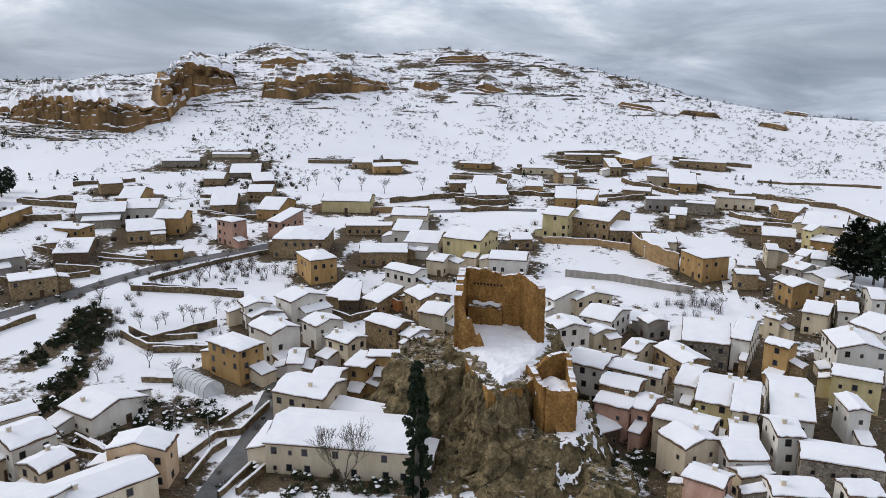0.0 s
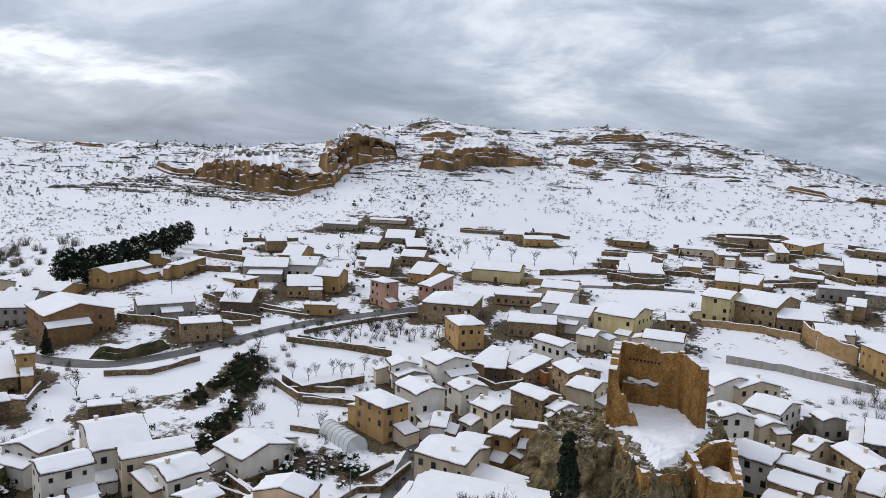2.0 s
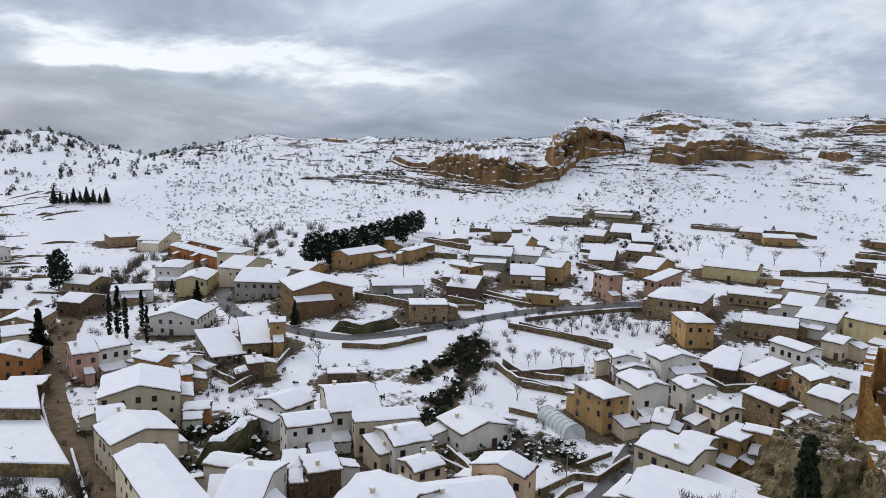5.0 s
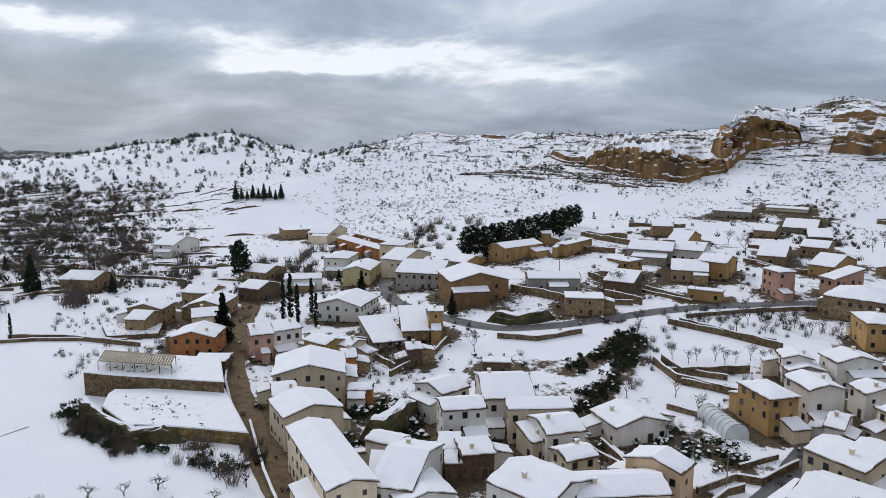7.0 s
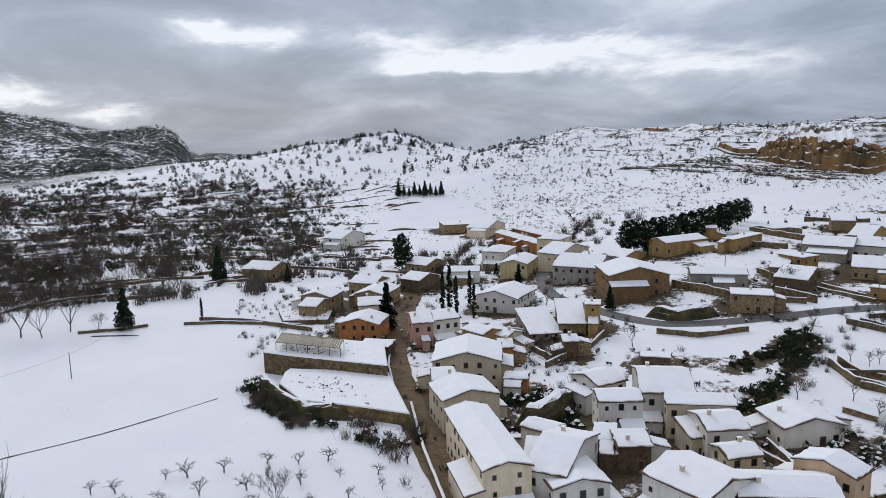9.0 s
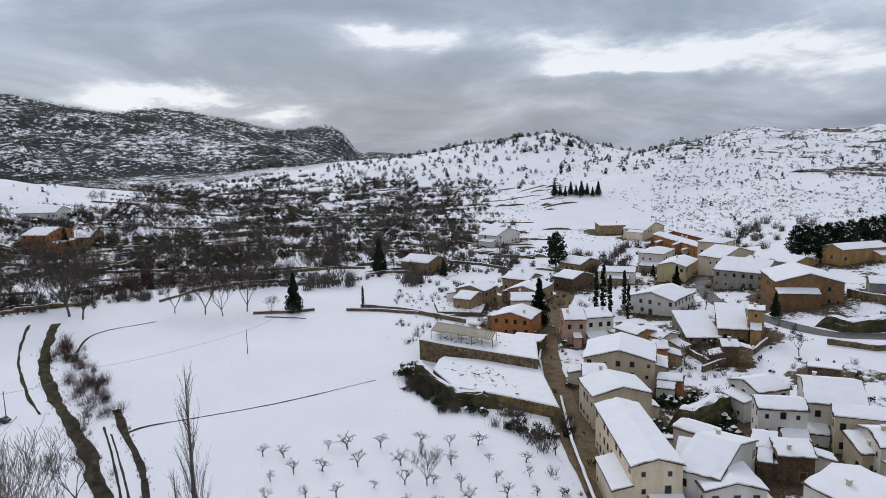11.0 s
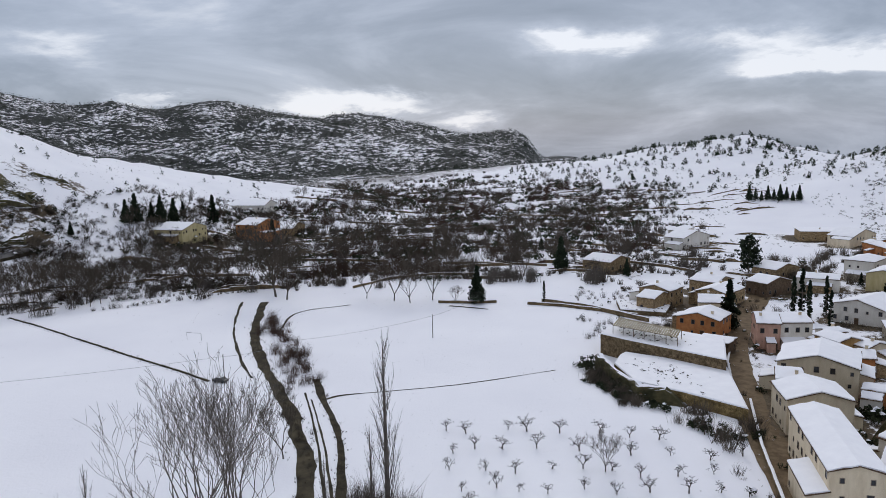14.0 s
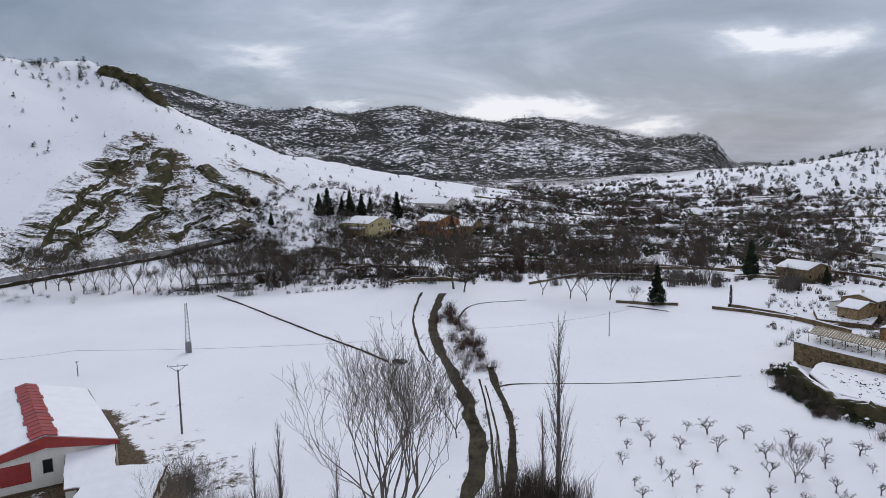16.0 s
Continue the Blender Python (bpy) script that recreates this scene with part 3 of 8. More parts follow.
def bare_tree(name, label, seed, height, depth=4, spread=0.5, lift=0.7, split=2, trunk=0.25, material=None, start=0.25, minimum=0.012, leaders=3, slim=1.0):
    """Unit for copies: an Empty at the foot with a trunk and a crown of bare limbs."""
    rng = random.Random(seed)
    tree = new(name)
    v, f = [], []
    top = Vector((rng.gauss(0, 0.02), rng.gauss(0, 0.02), start)) * height
    tube(v, f, Vector((0, 0, -0.5)), top * 0.5, trunk * 1.2, trunk, 7)
    tube(v, f, top * 0.5, top, trunk, trunk * 0.8, 7)
    t = new("trunk", mesh_of("trunk", v, f, BARK))
    t.parent = tree
    v, f = [], []
    for k in range(leaders):
        w = 2 * math.pi * (k + rng.random() * 0.5) / leaders
        d = Vector((math.cos(w) * spread, math.sin(w) * spread, 1.0))
        limbs(v, f, rng, top, d, height * (1 - start) * 0.42, trunk * 0.7, depth, spread, lift, split, minimum)
    v = [Vector((q.x * slim, q.y * slim, q.z)) for q in v]
    c = new("crown", mesh_of("crown", v, f, material or BARK))
    c.parent = tree
    return tagged(tree, label, "tree", group="trees")


def poplar(name, label, seed, height):
    """Unit for copies: one straight stem clothed in short steep branches and fine shoots."""
    rng = random.Random(seed)
    tree = new(name)
    v, f = [], []
    tube(v, f, Vector((0, 0, -0.5)), Vector((0, 0, height * 0.5)), height * 0.016, height * 0.009, 6)
    tube(v, f, Vector((0, 0, height * 0.5)), Vector((0, 0, height)), height * 0.009, 0.008, 5)
    new("trunk", mesh_of("trunk", v, f, BARK)).parent = tree
    v, f = [], []
    for k in range(58):
        u = 0.05 + 0.85 * (k / 58)
        w = rng.random() * 2 * math.pi
        steep = rng.uniform(0.16, 0.40)
        d = Vector((math.cos(w) * steep, math.sin(w) * steep, 1)).normalized()
        p = Vector((0, 0, height * u))
        long = height * rng.uniform(0.16, 0.36) * (1.12 - u) ** 0.7
        thick = 0.010 + 0.016 * (1 - u)
        for m in range(4):
            d = (d + Vector((rng.gauss(0, 0.05), rng.gauss(0, 0.05), 0.10))).normalized()
            q = p + d * long / 4
            tube(v, f, p, q, thick * (1 - m / 5), thick * (0.8 - m / 5), 3)
            for _ in range(3):
                e = (d + Vector((rng.gauss(0, 0.3), rng.gauss(0, 0.3), 0.15))).normalized()
                b = p.lerp(q, rng.random())
                tube(v, f, b, b + e * long * rng.uniform(0.12, 0.32), 0.006, 0.003, 3)
            p = q
    new("crown", mesh_of("crown", v, f, BARK)).parent = tree
    return tagged(tree, label, "tree", group="trees")


def leaf_clumps(rng, centre, radius, count, size, verts, faces, squash=0.8):
    for _ in range(count):
        w = Vector((rng.gauss(0, 1), rng.gauss(0, 1), rng.gauss(0, 1) * squash)).normalized() * (radius * rng.random() ** 0.4)
        c = centre + w
        n = len(verts)
        a = Vector((rng.gauss(0, 1), rng.gauss(0, 1), rng.gauss(0, 1))).normalized()
        b = a.orthogonal().normalized()
        s = size * rng.uniform(0.6, 1.4)
        verts += [c + a * s, c + b * s * 0.7, c - a * s * 0.8 + b * 0.2 * s, c - b * s * 0.7]
        faces.append((n, n + 1, n + 2, n + 3))


def evergreen(name, label, seed, height, shape="pine", snowy=0.25):
    """Conifer: a trunk, tiers of needle sprays with gaps, and some snow on them."""
    rng = random.Random(seed)
    tree = new(name)
    v, f = [], []
    tube(v, f, Vector((0, 0, -0.5)), Vector((0, 0, height * 0.9)), height * 0.022, height * 0.005, 6)
    t = new("trunk", mesh_of("trunk", v, f, BARK))
    t.parent = tree
    v, f, sv, sf = [], [], [], []
    tiers = 16 if shape != "pine" else 11
    for k in range(tiers):
        u = k / (tiers - 1)
        if shape == "fir":
            z, r, cl = height * (0.10 + 0.88 * u), height * 0.23 * (1 - u) ** 0.85 + 0.15, 9
        elif shape == "cypress":
            z, r, cl = height * (0.04 + 0.94 * u), height * 0.06 * math.sin(math.pi * (0.15 + 0.83 * u)) + 0.1, 7
        else:
            z, r, cl = height * (0.22 + 0.74 * u), height * 0.26 * math.sin(math.pi * (0.22 + 0.70 * u)) + 0.2, 10
        for m in range(cl):
            w = rng.random() * 2 * math.pi
            q = r * rng.uniform(0.35, 1.0)
            c = Vector((math.cos(w) * q, math.sin(w) * q, z + rng.gauss(0, height * 0.02)))
            size = height * (0.035 if shape != "cypress" else 0.011)
            leaf_clumps(rng, c, max(0.25, r * 0.36), 16 if shape != "cypress" else 70, size, v, f)
            if rng.random() < snowy:
                leaf_clumps(rng, c + Vector((0, 0, max(0.25, r * 0.3))), max(0.2, r * 0.28), 5, size * 0.8, sv, sf, 0.2)
    c = new("crown", mesh_of("crown", v, f, NEEDLE))
    c.parent = tree
    if sf:
        s = new("snow_cover", mesh_of("snow_cover", sv, sf, SNOW))
        s.parent = tree
    return tagged(tree, label, "tree", group="trees")


def stand(tree, x, y, scale=1.0, turn=0.0):
    c = copy_thing(tree, pose(x, y, top_of_ground(x, y), 0, 0, turn))
    c.scale = (scale, scale, scale)
    return c


def snow_cap(rng, centre, radius, verts, faces):
    """A small lumpy pad of snow lying on a bush."""
    n = len(verts)
    verts.append(centre + Vector((0, 0, radius * 0.45)))
    for k in range(7):
        w = 2 * math.pi * k / 7
        q = radius * rng.uniform(0.6, 1.25)
        verts.append(centre + Vector((math.cos(w) * q, math.sin(w) * q, -radius * rng.uniform(0.1, 0.35))))
    faces += [(n, n + 1 + k, n + 1 + (k + 1) % 7) for k in range(7)]


def juniper_field(name, spots, label, rng, wide=0.46, quads=54):
    """Many dark cone-shaped junipers in one mesh, dense at the foot and ragged at the tip."""
    v, f = [], []
    for x, y, h in spots:
        base = Vector((x, y, ground_at(x, y) - 0.1 * h))
        lean = Vector((rng.gauss(0, 0.05), rng.gauss(0, 0.05), 1))
        fat = wide * rng.uniform(0.7, 1.25)
        for k in range(quads):
            u = 0.95 * rng.random() ** 1.1
            r = h * fat * (1 - u * u) ** 0.7
            leaf_clumps(rng, base + lean * (h * u), r, 1, h * 0.13 * (1.1 - 0.45 * u), v, f, 0.35)
    return tagged(new(name, mesh_of(name, v, f, NEEDLE)), label, "bushes", kind="stuff")


def bush_field(name, spots, label, material, rng, twigs=40, kind="bare", snow=None, lean=0.75, floor=None):
    """Many bushes in one mesh: sprays of twigs, or clumps of evergreen leaves."""
    v, f, sv, sf = [], [], [], []
    for x, y, h in spots:
        base = Vector((x, y, (floor or top_of_ground)(x, y)))
        if kind == "bare":
            for _ in range(twigs):
                w, t = rng.random() * 2 * math.pi, rng.uniform(0.05, lean)
                d = Vector((math.cos(w) * t, math.sin(w) * t, 1)).normalized()
                foot = base + Vector((rng.gauss(0, 0.18 * h), rng.gauss(0, 0.18 * h), 0.0))
                mid = foot + d * h * rng.uniform(0.35, 0.6)
                tip = mid + (d + Vector((rng.gauss(0, 0.5), rng.gauss(0, 0.5), 0.1))) * h * rng.uniform(0.2, 0.45)
                s = d.orthogonal().normalized() * (0.006 * h + (0.012 if x * x + y * y < 90000 else 0.05))
                n = len(v)
                v += [foot - s, foot + s, mid + s * 0.6, mid - s * 0.6, tip]
                f += [(n, n + 1, n + 2, n + 3), (n + 3, n + 2, n + 4)]
        else:
            for _ in range(3):
                lobe = base + Vector((rng.gauss(0, 0.24 * h), rng.gauss(0, 0.24 * h), h * rng.uniform(0.22, 0.5)))
                leaf_clumps(rng, lobe, h * rng.uniform(0.25, 0.45), int(twigs * 0.7) + 1, h * 0.105, v, f, 0.7)
                if snow and rng.random() < 1.1 * snow:
                    snow_cap(rng, lobe + Vector((0, 0, h * 0.26)), h * rng.uniform(0.18, 0.32), sv, sf)
    ob = new(name, mesh_of(name, v, f, material))
    tagged(ob, label, "bushes", kind="stuff")
    if sf:
        s = new("snow_cover", mesh_of("snow_cover", sv, sf, SNOW))
        s.parent = ob
    return ob


# ---- crags ----
def cell(x, y, size, seed):
    """A random value that is constant over blocks of that size, -1 to 1."""
    return noise.cell(Vector((x / size + seed, y / size - seed, seed * 3.1)))


def cleft_at(q, height, seed):
    """How far the face stands forward at q, parted into blocks by clefts."""
    return 0.13 * height * (abs(ripple(q.x, q.y, 8.0, seed + 5)) * 2.4 - 0.6) + 0.05 * height * cell(q.x, q.y, 6.5, seed + 7)


def cliff(points, height, name="cliff", label="ochre sandstone cliff with snowy ledges", depth=10.0, seed=1.0, lift=0.0, feet=None, tops=None):
    """A bedded rock face along a line: upright beds parted by clefts, each set back behind a snowy ledge."""
    p = resampled(points, 0.9)
    n = len(p)
    turn = random.Random(int(seed * 100))
    beds = max(3, min(8, int(height / 2.2)))
    cuts = [0.0] + sorted(turn.uniform(0.22 if feet else 0.06, 0.94) for _ in range(beds - 1)) + [1.0]
    back = [0.0]
    for _ in range(beds - 1):
        back.append(back[-1] + turn.uniform(-0.2, 2.2) * depth / 10)
    rows, shelf = [], []
    for k, q in enumerate(p):
        s = sideways(p, k)
        out = Vector((q.x, q.y)).normalized()
        if s.dot(out) < 0:
            s = -s
        if feet:
            s = (s + 1.3 * out).normalized()
        end = min(k, n - 1 - k)
        taper = min(1.0, 0.4 * end) if feet else min(1.0, 0.08 + 2.4 * end / max(n * 0.3, 1))
        hh = height * taper * (1 + 0.2 * ripple(q.x, q.y, 24.0, seed) + 0.10 * cell(q.x, q.y, 6.0, seed) + 0.05 * cell(q.x, q.y, 1.9, seed + 3))
        g = top_of_ground(q.x, q.y) + lift
        if feet:
            along = [(Vector(c[:2]) - q).length for c in points]
            near = min(range(len(along)), key=lambda m_: along[m_])
            far_ = min((m_ for m_ in (near - 1, near + 1) if 0 <= m_ < len(along)), key=lambda m_: along[m_])
            mix = along[near] / (along[near] + along[far_] + 1e-6)
            crest = feet[near] * (1 - mix) + feet[far_] * mix + tops[near] * (1 - mix) + tops[far_] * mix
            hh = max(0.2, (crest - g) * taper) * (1 + 0.13 * cell(q.x, q.y, 7.0, seed) + 0.07 * ripple(q.x, q.y, 4.0, seed) + 0.03 * cell(q.x, q.y, 1.9, seed + 3))
        # clefts part the face into blocks
        cleft = cleft_at(q, height, seed)
        column = [(-2.6, -0.25, 0.2)]
        for m in range(beds):
            jut = cleft + 0.03 * height * cell(q.x, q.y, 5.1, seed + m * 5.3) + 0.018 * height * cell(q.x, q.y, 1.9, seed + m * 2.7)
            sag = (0.13 if feet else 0.05) * ripple(q.x, q.y, 18.0, seed + cuts[m])
            # a ledge comes and goes along the face
            wide_ = min(1.3, 2.6 * abs(ripple(q.x, q.y, 11.0, seed + m * 1.7))) if feet else 1.0
            for c_ in (cuts[m], cuts[m + 1] - 0.02):
                column.append((back[m] * wide_ + 0.12 * cell(q.x, q.y, 0.9, seed + c_ * 40), c_ + (sag if 0.02 < c_ < 0.95 else 0), jut))
        for a, b, jut in column:
            e = q + s * ((a if a > -2 else a * depth / 10) - (jut if a > -2 else 0.2))
            rows.append((e.x, e.y, g + b * hh + 0.15 * ripple(e.x, e.y, 2.0, seed + b * 7)))
        if feet and 2 < k < n - 3:
            # the snowy shelf runs back from the top of the face into the hillside
            for a, b in ((0.25, 0.975), (3.0, 1.02)):
                e = q + s * (back[-1] - column[-1][2] + a)
                shelf.append((e.x, e.y, g + hh * b + 0.3 * ripple(e.x, e.y, 4.0, seed)))
            for a in (16.0, 28.0, 45.0, 62.0, 85.0):
                e = q + out * a
                shelf.append((e.x, e.y, g + hh + 0.2 * min(a - 3, 42) - 0.6 * max(0, a - 45) + 0.5 * ripple(e.x, e.y, 6.0, seed)))
        for a, b in ((back[-1] + 3.0, 1.03), (back[-1] + 8.0, 1.0), (back[-1] + 16.0, 0.3)):
            e = q + s * a
            z = g + b * hh - (0.8 if feet else 0) + 0.4 * ripple(e.x, e.y, 3.0, seed + b * 7)
            ground_z = top_of_ground(e.x, e.y)
            rows.append((e.x, e.y, ground_z - 0.6 if b < 1 else max(z, ground_z + 0.05)))
    ob = grid_mesh(name, np.array(rows), n, 2 * beds + 4, CLIFF, smooth=False)
    if shelf:
        # its two sides drop into the hillside
        sunk = [[(x, y, min(z, top_of_ground(x, y) - 1.0)) for x, y, z in side] for side in (shelf[:7], shelf[-7:])]
        grid_mesh("snowy_shelf", np.array(sunk[0] + shelf + sunk[1]), n - 4, 7, GROUND).parent = ob
    return tagged(ob, label, "cliff", kind="structure")


def band(points, height, name, label, depth=10.0, seed=1.0, lift=0.0):
    """A low uneven bank of rock and turf along a line, high and low by turns."""
    p = resampled(points, 1.3)
    prof = ((-3.2, -0.25), (-1.5, -0.03), (-1.0, 0.08), (-0.75, 0.22), (-0.6, 0.38), (-0.35, 0.52), (0.1, 0.60), (0.2, 0.74), (0.4, 0.88), (1.2, 0.97), (3.5, 1.03), (8.0, 1.04), (16.0, 0.3))
    rows = []
    n = len(p)
    for k, q in enumerate(p):
        s = sideways(p, k)
        if name == "rock_band":
            q = q + s * (4.5 * ripple(q.x, q.y, 22.0, seed) + 2.0 * ripple(q.x, q.y, 7.0, seed) + 0.8 * ripple(q.x, q.y, 2.5, seed))
        if s.dot(Vector((q.x, q.y))) < 0:
            s = -s
        taper = min(1.0, 0.08 + 2.4 * min(k, n - 1 - k) / max(n * 0.3, 1))
        swell = 0.8 * ripple(q.x, q.y, 13.0, seed) if name == "rock_band" else 0.0
        hh = height * taper * max(0.12, 1 + swell + 0.34 * ripple(q.x, q.y, 24.0, seed) + 0.25 * ripple(q.x, q.y, 5.0, seed + 3))
        g = top_of_ground(q.x, q.y) + lift
        cleft = 0.16 * height * (abs(ripple(q.x, q.y, 8.0, seed + 5)) * 2.4 - 0.6)
        for a, b0 in prof:
            b = b0 + (0.10 * ripple(q.x, q.y, 14.0, seed + b0 * 3) if 0.1 < b0 < 0.95 else 0)
            jut = cleft + 0.07 * height * (ripple(q.x, q.y + b * 12, 4.0, seed + 9) + 0.8 * ripple(q.x * 1.1, q.y + b * 30, 2.0, seed + 2))
            e = q + s * (a * depth / 10 - jut * (0.2 if b < 0 or a > 6 else 1.0))
            z = g + b * hh + 0.5 * ripple(e.x, e.y, 3.0, seed + b * 7)
            if a > 6:
                z = max(z if a < 16 else g - 1.5, top_of_ground(e.x, e.y))
            rows.append((e.x, e.y, z))
    ob = grid_mesh(name, np.array(rows), n, len(prof), BAND, smooth=False)
    return tagged(ob, label, "cliff", kind="structure")


def slope_at(x, y):
    """Downhill direction and steepness of the ground."""
    gx = (ground_at(x + 4, y) - ground_at(x - 4, y)) / 8
    gy = (ground_at(x, y + 4) - ground_at(x, y - 4)) / 8
    return Vector((-gx, -gy)), math.hypot(gx, gy)


def rock_ledges(starts, lengths, heights, rng, label, material, name="rock_ledges"):
    """Thin outcropping beds that run level along a hillside; one mesh for all. Returns places along them."""
    v, f, spots = [], [], []
    for x, y in starts:
        path = []
        for sgn in (1, -1):
            q, run, half = Vector((x, y)), 0.0, rng.uniform(*lengths) / 2
            leg = []
            tilt = rng.gauss(0, 0.12)
            while run < half:
                down, steep = slope_at(q.x, q.y)
                if steep < 0.03:
                    break
                down.normalize()
                along = Vector((-down.y, down.x)) * sgn + down * tilt * sgn
                q = q + along.normalized() * 1.8
                run += 1.8
                leg.append((q.copy(), down))
            path = leg[::-1] + path if sgn > 0 else path + leg
        if len(path) < 4:
            continue
        tall, seed = rng.uniform(*heights), rng.random() * 50
        n0 = len(v)
        for k, (q, down) in enumerate(path):
            ends = min(1.0, (k + 0.4) / 3, (len(path) - 0.6 - k) / 3)
            h = tall * ends * (0.75 + 0.5 * cell(q.x, q.y, 4.0, seed)) + 0.05
            jut = 0.6 * cell(q.x, q.y, 3.0, seed + 4) + 0.3 * cell(q.x, q.y, 1.4, seed + 8)
            for o, z in ((1.3 + jut, -0.6), (0.9 + jut, 0.0), (0.5 + jut, 0.55 * h), (0.1 + jut * 0.6, 0.6 * h), (-0.1 + jut * 0.6, h), (-2.2, h * 1.02), (-2.8 - 2.2 * h, 0.0)):
                e = q + down * o
                v.append((e.x, e.y, (ground_at(q.x, q.y) if z > 0 else ground_at(e.x, e.y) - 0.3) + z))
            if rng.random() < 0.55:
                spots.append((q.x + down.x * 2, q.y + down.y * 2, rng.uniform(0.7, 2.2)))
        for k in range(len(path) - 1):
            for j in range(6):
                a_ = n0 + k * 7 + j
                f.append((a_, a_ + 1, a_ + 8, a_ + 7))
    ob = new(name, mesh_of(name, v, f, material))
    tagged(ob, label, "rock", kind="stuff")
    return spots


# ---- houses ----
def roof_height(kind, w, d, pitch):
    """Height over the eaves at x, y from the middle of the house."""
    if kind == "x":
        return lambda x, y: (d / 2 - abs(y)) * pitch
    if kind == "y":
        return lambda x, y: (w / 2 - abs(x)) * pitch
    if kind == "s":
        return lambda x, y: (y + d / 2) * pitch * 0.75
    if kind == "h":
        return lambda x, y: max(0.0, min(d / 2 - abs(y), w / 2 - abs(x))) * pitch
    return lambda x, y: 0.0


def slab(bm, w, d, over, height, low, thick, nx, ny, worn=0.0, rng=None):
    """A sheet of even thickness that follows the roof, its edge worn back here and there."""
    top, bot = [], []
    for j in range(ny + 1):
        for i in range(nx + 1):
            x, y = (i / nx - 0.5) * (w + 2 * over), (j / ny - 0.5) * (d + 2 * over)
            edge = i in (0, nx) or j in (0, ny)
            z = height(x, y) + low
            t = thick
            if worn:
                if edge:
                    k = 1 - rng.random() * worn / max(w, d)
                    x, y, t = x * k, y * k, thick * 0.8
                else:
                    t = thick * (0.92 + 0.2 * rng.random())
            top.append(bm.verts.new((x, y, z + t)))
            bot.append(bm.verts.new((x, y, z)))
    c = nx + 1
    for j in range(ny):
        for i in range(nx):
            q = j * c + i
            bm.faces.new([top[q], top[q + 1], top[q + c + 1], top[q + c]])
            bm.faces.new([bot[q + c], bot[q + c + 1], bot[q + 1], bot[q]])
    ring = [i for i in range(c)] + [j * c + nx for j in range(1, ny + 1)] + [ny * c + i for i in range(nx - 1, -1, -1)] + [j * c for j in range(ny - 1, 0, -1)]
    for a, b in zip(ring, ring[1:] + ring[:1]):
        bm.faces.new([bot[a], bot[b], top[b], top[a]])


YARD = blotchy("wet_bare_ground", (0.05, 0.037, 0.023), (0.18, 0.132, 0.08), 0.5, 4, rough=0.7)
WINDOW_MESHES = {}


def opening_meshes(w, h, door):
    key = (w, h, door)
    if key not in WINDOW_MESHES:
        f = 0.10
        # one ring of frame
        v, q = [], []
        for yy in (-0.07, 0.03):
            v += [(-w / 2, yy, 0), (w / 2, yy, 0), (w / 2, yy, h), (-w / 2, yy, h), (-w / 2 + f, yy, f), (w / 2 - f, yy, f), (w / 2 - f, yy, h - f), (-w / 2 + f, yy, h - f)]
        for k in range(4):
            m = (k + 1) % 4
            q += [(k, m, m + 4, k + 4), (k + 12, m + 12, m + 8, k + 8), (k + 8, m + 8, m, k), (k + 4, m + 4, m + 12, k + 12)]
        me = bpy.data.meshes.new("opening_frame")
        me.from_pydata(v, [], q)
        me.materials.append(FRAME)
        bm = bmesh.new()
        box(bm, -w / 2 + f, w / 2 - f, -0.015, 0.02, f, h - f)
        mp = bpy.data.meshes.new("opening_leaf")
        bm.to_mesh(mp)
        mp.materials.append(DOOR if door else GLASS)
        WINDOW_MESHES[key] = (me, mp)
    return WINDOW_MESHES[key]


def opening(parent, x, y, z, turn, w, h, door=False):
    me, mp = opening_meshes(w, h, door)
    o = new("door" if door else "window", me)
    o.parent = parent
    o.matrix_basis = pose(x, y, z, 0, 0, turn)
    k = new("door_leaf" if door else "pane", mp)
    k.parent = o
    return o


COLOUR_WORDS = {"white": "whitewashed", "cream": "cream-rendered", "ochre": "ochre", "tan": "tan rubble-stone", "stone": "grey stone", "brown": "dark brown",
                "wood": "brown brick", "brick": "orange brick", "pink": "salmon-rendered", "peach": "peach-rendered", "yellow": "pale yellow", "grey": "grey block"}
ROOF_WORDS = {"x": "gabled", "y": "gabled", "s": "lean-to", "h": "hipped", "f": "flat"}
house_rng = random.Random(7)
FOOTPRINTS = []


ANNEXED = []


